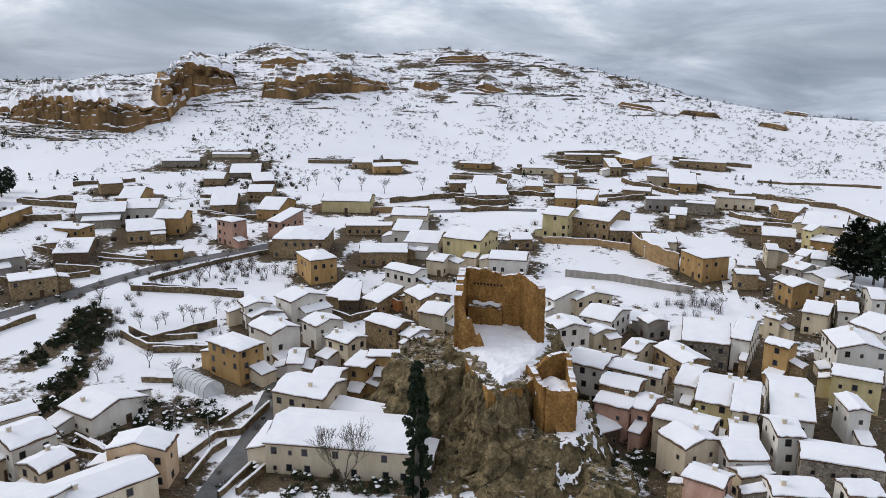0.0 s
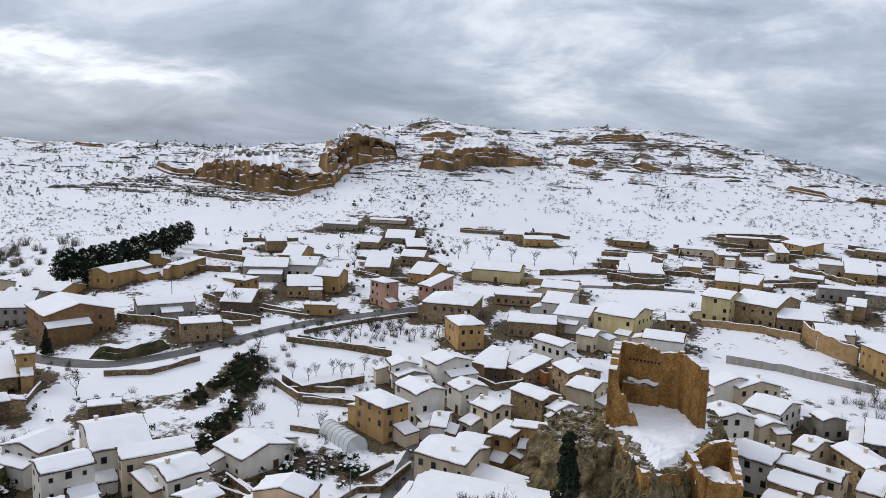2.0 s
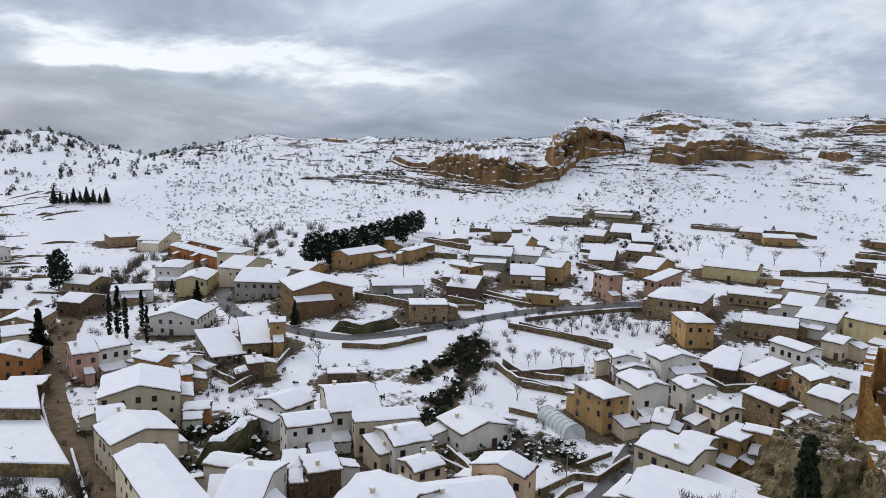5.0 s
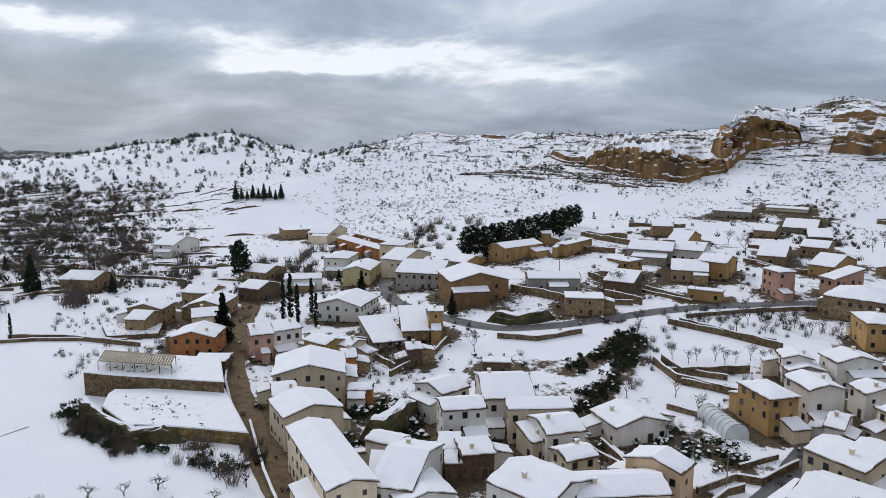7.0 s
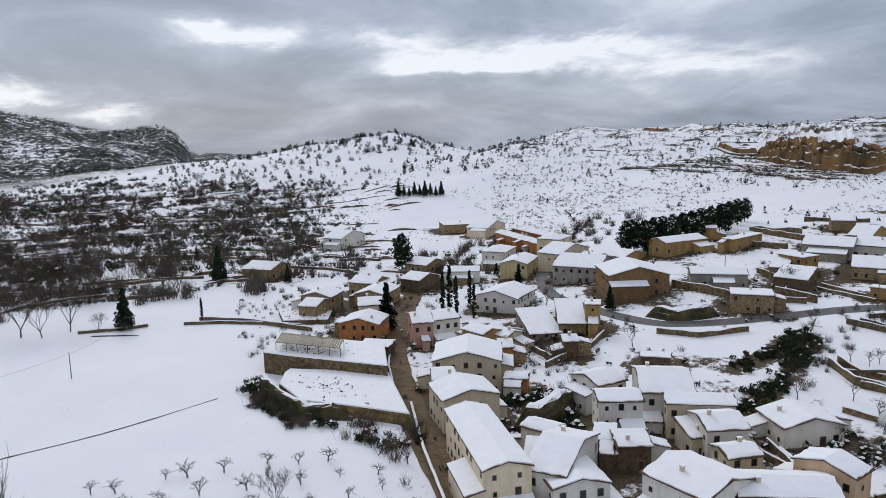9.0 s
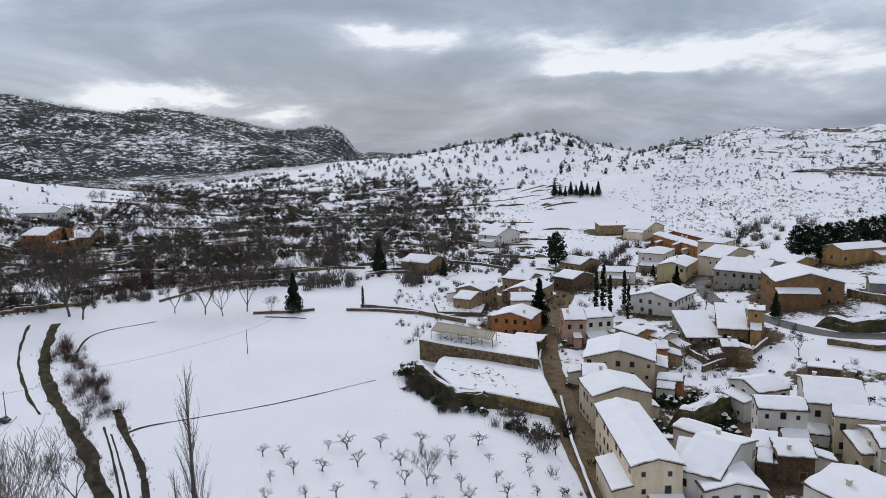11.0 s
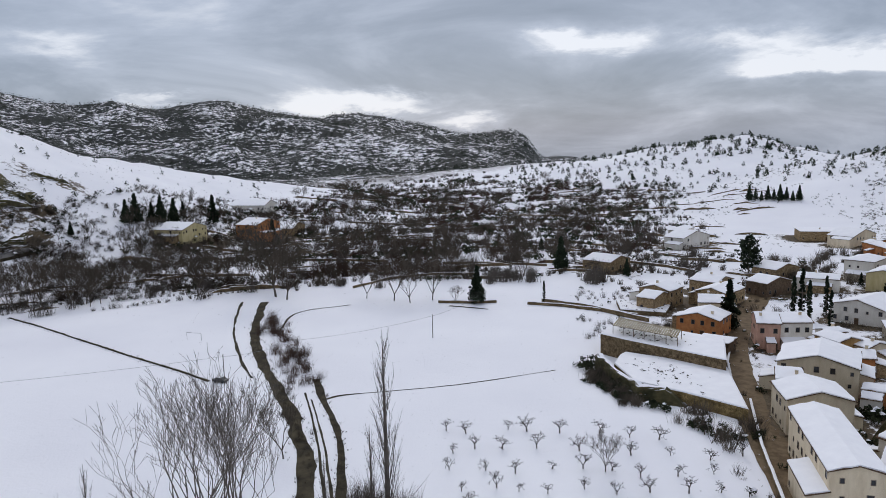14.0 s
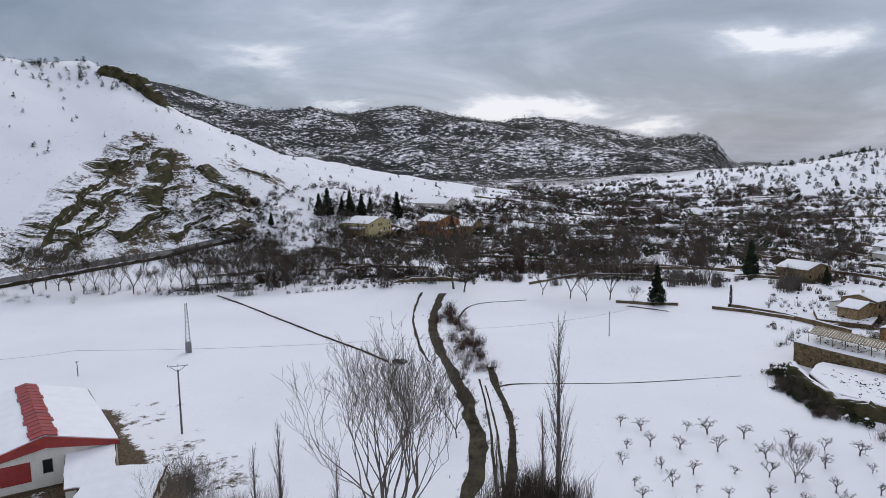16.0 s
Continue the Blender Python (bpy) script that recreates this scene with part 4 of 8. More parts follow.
def lean_to(ob, w, d, h, side, length, reach, tall, shift, colour, rng):
    """A lower wing against one wall: its own walls, tiled roof and snow, a part of the house."""
    turn = {0: 0, 1: 90, 2: 180, 3: -90}[side]
    off = (d if side in (0, 2) else w) / 2
    base = pose(0, 0, 0, 0, 0, turn) @ pose(shift, -off - reach / 2 + 0.02, 0)
    up = lambda x, y: (y + reach / 2) * 0.24
    bm = bmesh.new()
    lo = [bm.verts.new((sx * length / 2, sy * reach / 2, -3.5)) for sx, sy in ((-1, -1), (1, -1), (1, 1), (-1, 1))]
    hi = [bm.verts.new((v.co.x, v.co.y, tall + up(v.co.x, v.co.y))) for v in lo]
    for k in range(4):
        m = (k + 1) % 4
        bm.faces.new([lo[k], lo[m], hi[m], hi[k]])
    wing = part("wing", bm, WALLS[colour], ob)
    wing.matrix_basis = base
    bm = bmesh.new()
    slab(bm, length, reach, 0.3, up, tall - 0.03, 0.13, 4, 3)
    part("wing_roof", bm, TILE, wing)
    bm = bmesh.new()
    slab(bm, length, reach, 0.26, up, tall + 0.104, 0.28, 5, 4, worn=0.7, rng=rng)
    part("snow_cover", bm, SNOW, wing)
    for k in range(int(length / 2.6)):
        if rng.random() < (0.6 if ob.location.length < 200 else 0.0):
            opening(wing, (k + 0.5) / int(length / 2.6) * length - length / 2, -reach / 2, 0.05 if tall < 3.4 else 1.0, 0, *((1.4, 2.2, True) if tall < 3.4 and rng.random() < 0.6 else (0.8, 1.0)))


def house(x, y, z, w, d, h, turn, roof="x", colour="white", windows=True, chimney=None):
    rng = house_rng
    small = h < 4.3
    FOOTPRINTS.append((x, y, w, d, turn))
    name = "shed" if small else "house"
    ob = new(name)
    ob.matrix_basis = pose(x, y, z, 0, 0, turn)
    size = "low" if small else ("tall" if h > 8 else "two-storey")
    tagged(ob, f"{size} {COLOUR_WORDS[colour]} {name} with a snow-covered {ROOF_WORDS[roof]} roof", name, group="village houses")
    pitch = 0.27 if roof != "h" else 0.3
    up = roof_height(roof, w, d, pitch)
    bm = bmesh.new()
    lo = [bm.verts.new((sx * w / 2, sy * d / 2, -3.5)) for sx, sy in ((-1, -1), (1, -1), (1, 1), (-1, 1))]
    hi = [bm.verts.new((v.co.x, v.co.y, h + up(v.co.x, v.co.y))) for v in lo]
    peak = {}
    if roof == "x":
        peak = {1: bm.verts.new((w / 2, 0, h + up(w / 2, 0))), 3: bm.verts.new((-w / 2, 0, h + up(-w / 2, 0)))}
    if roof == "y":
        peak = {0: bm.verts.new((0, -d / 2, h + up(0, -d / 2))), 2: bm.verts.new((0, d / 2, h + up(0, d / 2)))}
    for k in range(4):
        m = (k + 1) % 4
        bm.faces.new([lo[k], lo[m], hi[m]] + ([peak[k]] if k in peak else []) + [hi[k]])
    bm.faces.new(lo[::-1])
    part("wall", bm, WALLS[colour], ob)
    # wet bare ground along the foot of the walls
    m_ = ob.matrix_basis
    inner, outer = [], []
    bm = bmesh.new()
    for k in range(28):
        a_ = 2 * math.pi * k / 28
        cx_, sy_ = math.cos(a_), math.sin(a_)
        q_ = 1 / max(abs(cx_) / (w / 2), abs(sy_) / (d / 2))
        o_ = q_ * (1 - 0.2 / max(w, d)) , q_ + rng.uniform(0.2, 2.0)
        for r_, ring_ in zip(o_, (inner, outer)):
            p_ = m_ @ Vector((cx_ * r_, sy_ * r_, 0))
            ring_.append(bm.verts.new((cx_ * r_, sy_ * r_, top_of_ground(p_.x, p_.y) - z + 0.16)))
    for k in range(28):
        bm.faces.new([inner[k], outer[k], outer[(k + 1) % 28], inner[(k + 1) % 28]])
    part("wall_foot", bm, YARD, ob, "bare wet ground along the foot of the walls")
    bm = bmesh.new()
    ny = 8 if roof in ("x", "h") else 6
    nx = 8 if roof in ("y", "h") else 6
    slab(bm, w, d, 0.44, up, h - 0.04, 0.14, nx, ny)
    part("roof", bm, TILE, ob, "clay-tiled roof edge under the snow")
    bm = bmesh.new()
    slab(bm, w, d, 0.40, up, h + 0.104, 0.32, nx, ny, worn=0.8, rng=rng)
    part("snow_cover", bm, SNOW, ob, "thick white snow on the roof", smooth=False)
    if windows:
        rows = max(1, int(h / 2.9))
        for turn_w, length, off in ((0, w, d / 2), (90, d, w / 2), (-90, d, w / 2)):
            n = int(length / 3.0)
            for r in range(rows):
                for i in range(n):
                    if rng.random() < (0.22 if ob.location.length < 330 else 0.55):
                        continue
                    s = (i + 0.5) / n * length - length / 2 + rng.uniform(-0.4, 0.4)
                    zz = r * (h / rows) + 1.1
                    a = math.radians(turn_w)
                    px, py = math.sin(a) * off + math.cos(a) * s, -math.cos(a) * off + math.sin(a) * s
                    if r == 0 and turn_w == 0 and i == n // 2 and not small:
                        opening(ob, px, py, 0.05, turn_w, 1.4, 2.4, True)
                    else:
                        opening(ob, px, py, zz, turn_w, *((1.2, 1.5) if rng.random() < 0.6 else (0.8, 1.0)))
    if windows and chimney is None and not small:
        ANNEXED.append((ob, w, d, h, colour))
    if chimney or (chimney is None and not small and rng.random() < 0.6):
        cx, cy = rng.uniform(-0.3, 0.3) * w, rng.uniform(-0.25, 0.25) * d
        bm = bmesh.new()
        zt = h + up(cx, cy)
        box(bm, cx - 0.35, cx + 0.35, cy - 0.3, cy + 0.3, zt - 0.4, zt + 1.2)
        box(bm, cx - 0.45, cx + 0.45, cy - 0.4, cy + 0.4, zt + 1.2, zt + 1.32)
        part("chimney", bm, WALLS["cream"], ob)
        bm = bmesh.new()
        box(bm, cx - 0.46, cx + 0.46, cy - 0.41, cy + 0.41, zt + 1.324, zt + 1.5)
        part("snow_cap", bm, SNOW, ob)
    return ob


house(-44.9, 129.1, -0.2, 28.3, 14.8, 6.8, 4, "x", "cream")
house(-59.0, 145.3, 0.2, 12.3, 11.2, 7.4, -8, "x", "cream")
house(-84.6, 160.8, 1.0, 11.8, 7.4, 8.8, -25, "h", "ochre")
house(-80.0, 173.3, 1.4, 10.6, 8.6, 8.8, -32, "x", "white")
house(-71.0, 184.8, 1.8, 7.0, 8.7, 6.8, -36, "x", "white")
house(-83.4, 199.6, 2.9, 8.4, 11.8, 7.4, -35, "x", "white")
house(-94.7, 192.6, 2.8, 6.9, 7.5, 6.8, -48, "x", "white")
house(-91.8, 191.3, 2.6, 7.1, 9.5, 4.7, -41, "x", "grey")
house(-60.9, 174.9, 1.3, 7.7, 6.9, 6.8, -25, "x", "cream")
house(-51.9, 161.5, 0.6, 5.4, 9.5, 7.4, -7, "f", "ochre")
house(-47.2, 164.2, 0.7, 8.1, 3.9, 8.1, 9, "f", "ochre")
house(-57.2, 152.1, 0.4, 6.1, 10.0, 6.8, 2, "x", "cream")
house(-47.5, 142.8, 0.2, 13.9, 4.4, 4.1, -11, "s", "cream")
house(-70.5, 165.9, 0.8, 3.7, 10.2, 4.7, 13, "x", "white")
house(-53.2, 188.4, 1.7, 11.2, 7.1, 6.8, -26, "x", "tan")
house(-45.1, 185.5, 1.5, 3.5, 7.9, 5.4, -31, "x", "white")
house(-41.9, 201.3, 2.0, 7.8, 10.5, 6.8, -16, "x", "cream")
house(-47.9, 211.6, 3.0, 9.9, 10.3, 6.8, -48, "x", "tan")
house(-58.9, 228.5, 4.2, 12.2, 6.9, 8.1, -27, "x", "white")
house(-75.8, 214.5, 3.3, 5.2, 12.0, 4.1, -12, "s", "tan")
house(-72.5, 212.9, 3.1, 5.9, 11.4, 4.1, 13, "s", "brown")
house(-62.4, 213.8, 3.1, 6.8, 11.2, 4.1, -27, "s", "tan")
house(-91.7, 234.0, 5.4, 13.5, 9.1, 8.1, -48, "h", "ochre")
house(-106.5, 259.7, 7.2, 18.8, 20.1, 7.4, 10, "h", "tan")
house(-135.8, 260.0, 8.9, 9.1, 6.8, 9.5, -25, "h", "pink")
house(-121.1, 276.8, 9.4, 6.3, 13.9, 6.8, -18, "s", "pink")
house(-110.0, 321.5, 12.0, 21.4, 15.7, 5.4, 9, "x", "yellow")
house(-77.3, 306.9, 10.4, 14.7, 13.4, 4.7, 7, "x", "cream")
house(-89.6, 286.9, 9.4, 18.3, 6.8, 4.1, 14, "f", "tan")
house(-74.3, 255.9, 6.3, 16.7, 12.0, 5.4, 14, "x", "tan")
house(-72.0, 285.8, 8.4, 10.1, 18.7, 5.4, 0, "x", "white")
house(-62.2, 272.8, 7.3, 12.6, 17.8, 5.4, -2, "x", "white")
house(-52.1, 249.9, 5.6, 6.4, 9.3, 5.4, -14, "x", "cream")
house(-200.2, 273.0, 11.9, 18.4, 18.3, 5.4, 29, "x", "grey")
house(-188.6, 285.0, 12.0, 12.9, 17.5, 5.4, 23, "x", "white")
house(-172.0, 259.2, 9.7, 13.6, 19.4, 4.7, 34, "x", "tan")
house(-165.6, 268.6, 10.3, 11.0, 14.4, 6.8, 14, "x", "ochre")
house(-190.0, 241.5, 10.0, 10.4, 8.9, 6.8, 1, "f", "ochre")
house(-192.7, 236.8, 9.4, 5.7, 18.4, 4.1, 28, "s", "tan")
house(-179.1, 226.7, 8.2, 11.2, 11.9, 4.1, 23, "s", "brown")
house(-150.0, 236.6, 7.8, 11.8, 4.0, 4.1, 23, "f", "ochre")
house(-233.3, 326.8, 14.6, 9.1, 17.3, 4.1, 32, "x", "ochre")
house(-196.1, 361.7, 14.8, 10.0, 15.7, 3.4, 15, "x", "tan")
house(-157.0, 332.5, 13.6, 11.1, 15.5, 4.1, 15, "x", "tan")
house(-169.4, 360.0, 14.7, 10.4, 12.4, 3.4, 31, "s", "brown")
house(-5.5, 192.3, 1.5, 8.2, 9.2, 8.8, -61, "x", "white")
house(-6.0, 219.0, 2.8, 4.8, 15.1, 7.4, -49, "x", "white")
house(-0.0, 220.4, 3.1, 4.6, 12.8, 6.8, -54, "x", "cream")
house(4.6, 207.9, 2.1, 9.1, 13.0, 6.8, -24, "x", "white")
house(3.1, 197.9, 1.9, 4.9, 7.2, 5.4, -52, "x", "cream")
house(17.7, 208.5, 2.4, 5.0, 6.3, 5.4, -60, "x", "grey")
house(1.5, 169.3, 0.6, 9.3, 9.8, 9.5, -21, "x", "white")
house(11.6, 166.1, 0.5, 12.8, 6.3, 9.5, -20, "x", "cream")
house(7.3, 151.8, 0.0, 7.4, 6.5, 8.1, -21, "x", "pink")
house(8.4, 156.3, 0.3, 8.2, 6.9, 10.1, -17, "x", "tan")
house(13.5, 151.8, 0.2, 3.5, 8.6, 8.1, -24, "x", "pink")
house(2.6, 145.5, -0.0, 10.3, 5.0, 4.1, 41, "s", "brown")
house(13.2, 186.4, 1.1, 4.3, 9.6, 6.8, -31, "x", "cream")
house(22.9, 182.0, 1.0, 12.0, 7.4, 7.4, -59, "x", "tan")
house(30.5, 199.1, 1.5, 11.2, 18.8, 7.4, -6, "x", "stone")
house(40.4, 198.1, 1.7, 4.2, 17.8, 8.8, -18, "x", "white")
house(46.7, 187.8, 1.5, 5.9, 5.1, 9.5, -35, "x", "ochre")
house(50.3, 212.3, 3.1, 4.5, 3.5, 6.8, -42, "x", "cream")
house(62.2, 241.5, 5.2, 7.3, 8.9, 6.8, -65, "x", "ochre")
house(66.6, 257.8, 6.6, 7.3, 9.3, 6.8, -49, "x", "grey")
house(72.6, 276.3, 8.1, 3.8, 9.3, 5.4, -39, "x", "cream")
house(63.7, 222.0, 3.5, 6.4, 12.0, 6.8, -23, "x", "cream")
house(73.7, 241.6, 5.4, 6.3, 10.6, 6.8, -22, "x", "tan")
house(71.3, 223.6, 3.9, 4.9, 10.4, 6.8, -10, "x", "white")
house(64.6, 191.9, 2.0, 12.4, 11.6, 9.5, -88, "x", "white")
house(74.9, 204.9, 2.7, 8.9, 13.8, 9.5, -55, "x", "white")
house(60.7, 175.9, 1.2, 9.9, 7.4, 8.1, -16, "x", "yellow")
house(55.6, 160.2, 0.5, 7.9, 4.2, 8.1, -85, "x", "white")
house(43.2, 161.0, 0.3, 8.0, 22.8, 8.1, -8, "x", "white")
house(28.6, 160.4, 0.2, 7.1, 16.2, 8.8, -13, "x", "yellow")
house(33.9, 156.6, 0.1, 4.8, 16.8, 9.5, -12, "x", "cream")
house(24.1, 167.8, 0.5, 4.3, 13.2, 8.1, -20, "x", "white")
house(20.9, 146.1, 0.1, 11.6, 6.3, 8.1, -21, "x", "cream")
house(20.7, 138.6, -0.1, 7.6, 8.6, 8.1, -53, "x", "cream")
house(22.9, 126.8, -0.2, 6.8, 5.6, 6.8, -26, "x", "pink")
house(31.4, 143.9, -0.0, 4.9, 12.0, 6.8, -7, "x", "white")
house(29.9, 138.0, -0.0, 7.3, 8.8, 6.8, 13, "x", "white")
house(38.4, 143.6, 0.1, 4.6, 8.5, 9.5, 8, "x", "white")
house(31.3, 132.9, -0.2, 6.6, 3.5, 5.4, 26, "x", "cream")
house(47.1, 137.4, -0.1, 13.6, 7.8, 8.1, -7, "x", "stone")
house(37.0, 126.1, -0.1, 8.7, 6.1, 6.8, 7, "x", "white")
house(47.9, 127.9, 0.0, 5.9, 5.4, 6.8, 10, "x", "white")
house(-14.0, 302.9, 9.5, 10.4, 13.6, 9.5, -17, "x", "yellow")
house(1.4, 308.5, 9.5, 17.1, 21.8, 8.1, -23, "x", "tan")
house(12.5, 301.7, 9.2, 15.2, 15.6, 5.4, 5, "x", "tan")
house(23.3, 289.8, 8.5, 12.1, 12.0, 4.7, 4, "x", "cream")
house(37.1, 262.9, 6.6, 12.5, 10.1, 8.1, -61, "f", "ochre")
house(29.5, 350.2, 13.0, 17.2, 4.2, 5.4, 7, "x", "grey")
house(81.9, 346.0, 13.0, 12.9, 13.0, 4.1, 6, "x", "tan")
house(89.8, 321.8, 11.4, 15.0, 23.0, 5.4, -19, "x", "cream")
house(-52.6, 355.3, 13.1, 19.5, 15.1, 3.4, 7, "s", "tan")
house(-45.1, 271.1, 7.0, 14.8, 17.2, 8.1, -14, "x", "yellow")
house(-28.9, 257.3, 5.9, 12.9, 11.7, 5.4, 0, "x", "white")
house(-169.4, 88.5, 0.0, 17.7, 16.6, 8.8, 60, "y", "cream")
house(-146.7, 75.1, -0.1, 13.4, 12.1, 8.1, 80, "y", "cream")
house(-156.5, 74.8, -0.0, 5.5, 5.7, 8.1, 67, "s", "white")
house(-118.2, 64.6, -0.1, 29.7, 8.8, 9.5, -14, "x", "cream")
house(-107.7, 75.5, -0.2, 7.6, 20.1, 8.1, 36, "x", "white")
house(-211.8, 94.1, -0.1, 6.4, 13.0, 8.1, 74, "x", "pink")
house(-209.0, 100.9, -0.1, 9.2, 6.6, 8.1, 85, "s", "white")
house(-193.4, 106.3, -0.1, 9.1, 7.7, 6.8, 15, "x", "ochre")
house(-226.9, 80.8, -0.1, 13.5, 12.6, 6.1, 52, "y", "brick")
# an open carport: the dark walls stand in for the shade under its roof
house(-205.8, 76.8, -0.1, 9.2, 7.5, 3.8, 52, "f", "brown")
house(-261.7, 75.0, -0.1, 7.1, 12.1, 5.4, 43, "x", "tan")
house(-269.3, 80.0, -0.1, 12.3, 11.2, 6.8, 46, "y", "tan")
house(-269.1, 102.4, -0.1, 12.3, 16.3, 5.4, 46, "y", "tan")
house(-254.9, 93.5, -0.0, 8.6, 12.0, 4.7, 72, "x", "cream")
house(-288.7, 106.3, -0.0, 11.9, 12.9, 5.4, 41, "x", "tan")
house(-283.7, 127.5, -0.1, 9.7, 14.2, 5.4, 27, "x", "brown")
house(-234.5, 139.4, 0.4, 17.2, 18.1, 6.1, 36, "y", "white")
house(-287.2, 149.4, 0.1, 15.4, 9.7, 5.4, 59, "x", "white")
house(-306.1, 179.5, 0.9, 11.6, 16.7, 8.1, 41, "h", "white")
house(-280.3, 174.6, 1.5, 12.0, 20.0, 6.8, 43, "y", "yellow")
house(-297.7, 205.5, 4.0, 11.7, 14.8, 9.5, 32, "h", "cream")
house(-430.2, 141.7, 0.0, 8.2, 20.8, 8.1, 52, "h", "white")
house(-247.8, 185.4, 4.3, 19.0, 24.0, 6.8, 38, "x", "grey")
house(-180.2, 106.5, 0.2, 3.9, 8.6, 5.4, 64, "x", "brick")
house(-156.2, 95.7, 0.1, 5.8, 4.9, 4.7, 52, "x", "brick")
house(-172.5, 123.7, 1.1, 4.2, 6.7, 5.4, 64, "x", "brown")
house(-186.8, 143.2, 2.2, 4.6, 6.4, 9.5, 52, "f", "ochre")
house(-426.8, 224.5, 0.2, 28.5, 19.1, 5.4, 73, "f", "tan")
house(-213.4, 181.2, 5.8, 21.7, 21.4, 8.1, 65, "y", "wood")
house(-195.7, 206.0, 8.0, 19.5, 10.1, 5.4, 52, "x", "grey")
house(-169.9, 194.6, 5.9, 12.8, 9.4, 6.1, 46, "f", "tan")
house(-138.9, 108.0, 0.6, 8.4, 10.5, 6.8, 92, "x", "white")
house(-127.2, 117.5, 0.5, 11.5, 18.6, 8.1, 56, "x", "white")
house(-122.1, 100.1, 0.1, 9.4, 7.6, 9.5, 63, "x", "white")
house(-112.6, 114.8, 0.4, 14.3, 4.0, 8.1, 55, "s", "cream")
house(-104.8, 112.1, 0.1, 8.5, 10.4, 7.4, 67, "x", "white")
house(-94.6, 106.4, 0.1, 7.0, 6.5, 6.1, 73, "x", "cream")
house(-107.8, 108.2, 0.2, 4.2, 7.2, 4.7, 74, "s", "cream")
house(-79.6, 113.3, -0.1, 10.9, 5.9, 8.1, 11, "y", "peach")
house(-101.7, 132.8, 0.4, 13.3, 11.1, 4.7, 70, "y", "white")
house(-87.7, 89.6, -0.1, 13.2, 13.2, 8.1, 8, "x", "white")
house(-80.4, 101.7, -0.2, 16.4, 9.5, 6.8, 57, "x", "cream")
house(-109.0, 93.0, 0.1, 6.6, 5.3, 5.4, 64, "s", "brown")
house(-114.4, 90.8, -0.1, 4.6, 5.4, 5.4, 52, "s", "brown")
RED_HOUSE = house(-115.9, -121.5, -0.2, 24.4, 37.2, 6.5, 135, "y", "white", windows=False, chimney=False)
RED_SIZE = (24.4, 37.2, 6.5)
house(-103.7, -99.9, -0.2, 7.9, 12.5, 3.2, 125, "s", "white")
house(-100.1, -91.3, -0.1, 13.0, 9.5, 2.2, 107, "s", "white")
house(-444.3, -154.4, 8.4, 19.1, 24.0, 6.2, 71, "x", "yellow")
house(-485.5, -117.6, 2.2, 16.3, 24.0, 9.7, 64, "x", "brick")
house(-577.9, -140.9, 12.5, 29.4, 24.0, 4.1, 77, "x", "white")
house(-517.6, -104.5, 1.4, 16.9, 24.0, 4.1, 79, "x", "tan")
house(81.8, 341.1, 12.8, 7.7, 11.8, 4.7, -34, "x", "tan")
house(79.8, 298.1, 10.0, 3.5, 9.5, 8.1, -46, "x", "yellow")
house(60.9, 277.3, 8.0, 3.5, 8.3, 6.8, -1, "x", "cream")
house(50.8, 265.9, 6.8, 5.6, 8.1, 4.7, -2, "x", "white")
house(49.1, 253.7, 6.0, 7.0, 5.8, 5.4, -0, "x", "tan")
house(72.6, 254.9, 6.5, 12.7, 9.7, 5.4, 46, "x", "white")
house(81.6, 235.1, 5.1, 3.5, 12.2, 6.8, -3, "x", "white")
house(76.2, 274.4, 8.0, 4.4, 11.4, 5.4, -16, "x", "white")
house(74.1, 238.9, 5.3, 5.2, 5.1, 6.8, -70, "x", "tan")
house(40.6, 419.1, 14.7, 11.5, 17.2, 3.4, -5, "s", "tan")
house(41.5, 403.3, 14.6, 13.2, 16.1, 4.1, -2, "s", "ochre")
house(-18.5, 405.9, 14.7, 9.1, 13.1, 6.8, 15, "f", "tan")
house(6.4, 445.2, 15.7, 6.5, 14.9, 4.7, 15, "s", "tan")
house(-15.0, 354.1, 13.0, 9.3, 14.7, 4.1, 3, "s", "ochre")
house(-4.4, 351.8, 12.9, 6.8, 12.2, 4.1, -11, "s", "ochre")
house(-60.1, 354.6, 13.2, 5.4, 13.3, 4.1, 15, "f", "ochre")
house(-49.7, 353.2, 13.2, 14.5, 11.1, 3.8, 15, "s", "tan")
house(-56.9, 376.9, 14.1, 11.4, 14.9, 3.4, 4, "s", "tan")
house(33.6, 327.1, 11.4, 6.3, 13.1, 5.4, -8, "x", "tan")
house(18.5, 471.7, 18.6, 21.2, 11.5, 3.4, -56, "s", "ochre")
house(-27.7, 282.7, 8.1, 7.8, 5.9, 4.1, 14, "s", "tan")
house(-242.8, 231.6, 11.7, 22.6, 11.0, 5.4, 89, "x", "ochre")
house(-252.9, 260.9, 13.5, 5.4, 10.2, 5.4, 44, "f", "ochre")
house(-194.5, 140.0, 1.7, 8.4, 18.0, 4.1, 59, "s", "tan")
house(-198.2, 130.0, 1.0, 10.1, 18.5, 2.2, 72, "s", "stone")
house(-200.3, 107.8, -0.0, 6.0, 5.3, 6.8, 103, "x", "white")
house(-189.8, 112.7, 0.2, 6.6, 7.9, 5.4, 21, "x", "cream")
house(-149.0, 135.2, 1.7, 7.5, 4.3, 4.1, 46, "f", "brown")
house(-121.8, 80.4, -0.0, 7.2, 5.5, 6.8, 25, "x", "white")
house(-109.4, 71.8, -0.2, 6.4, 12.4, 5.4, 51, "s", "cream")
house(-101.6, 72.9, -0.2, 10.5, 10.5, 6.8, 75, "y", "white")
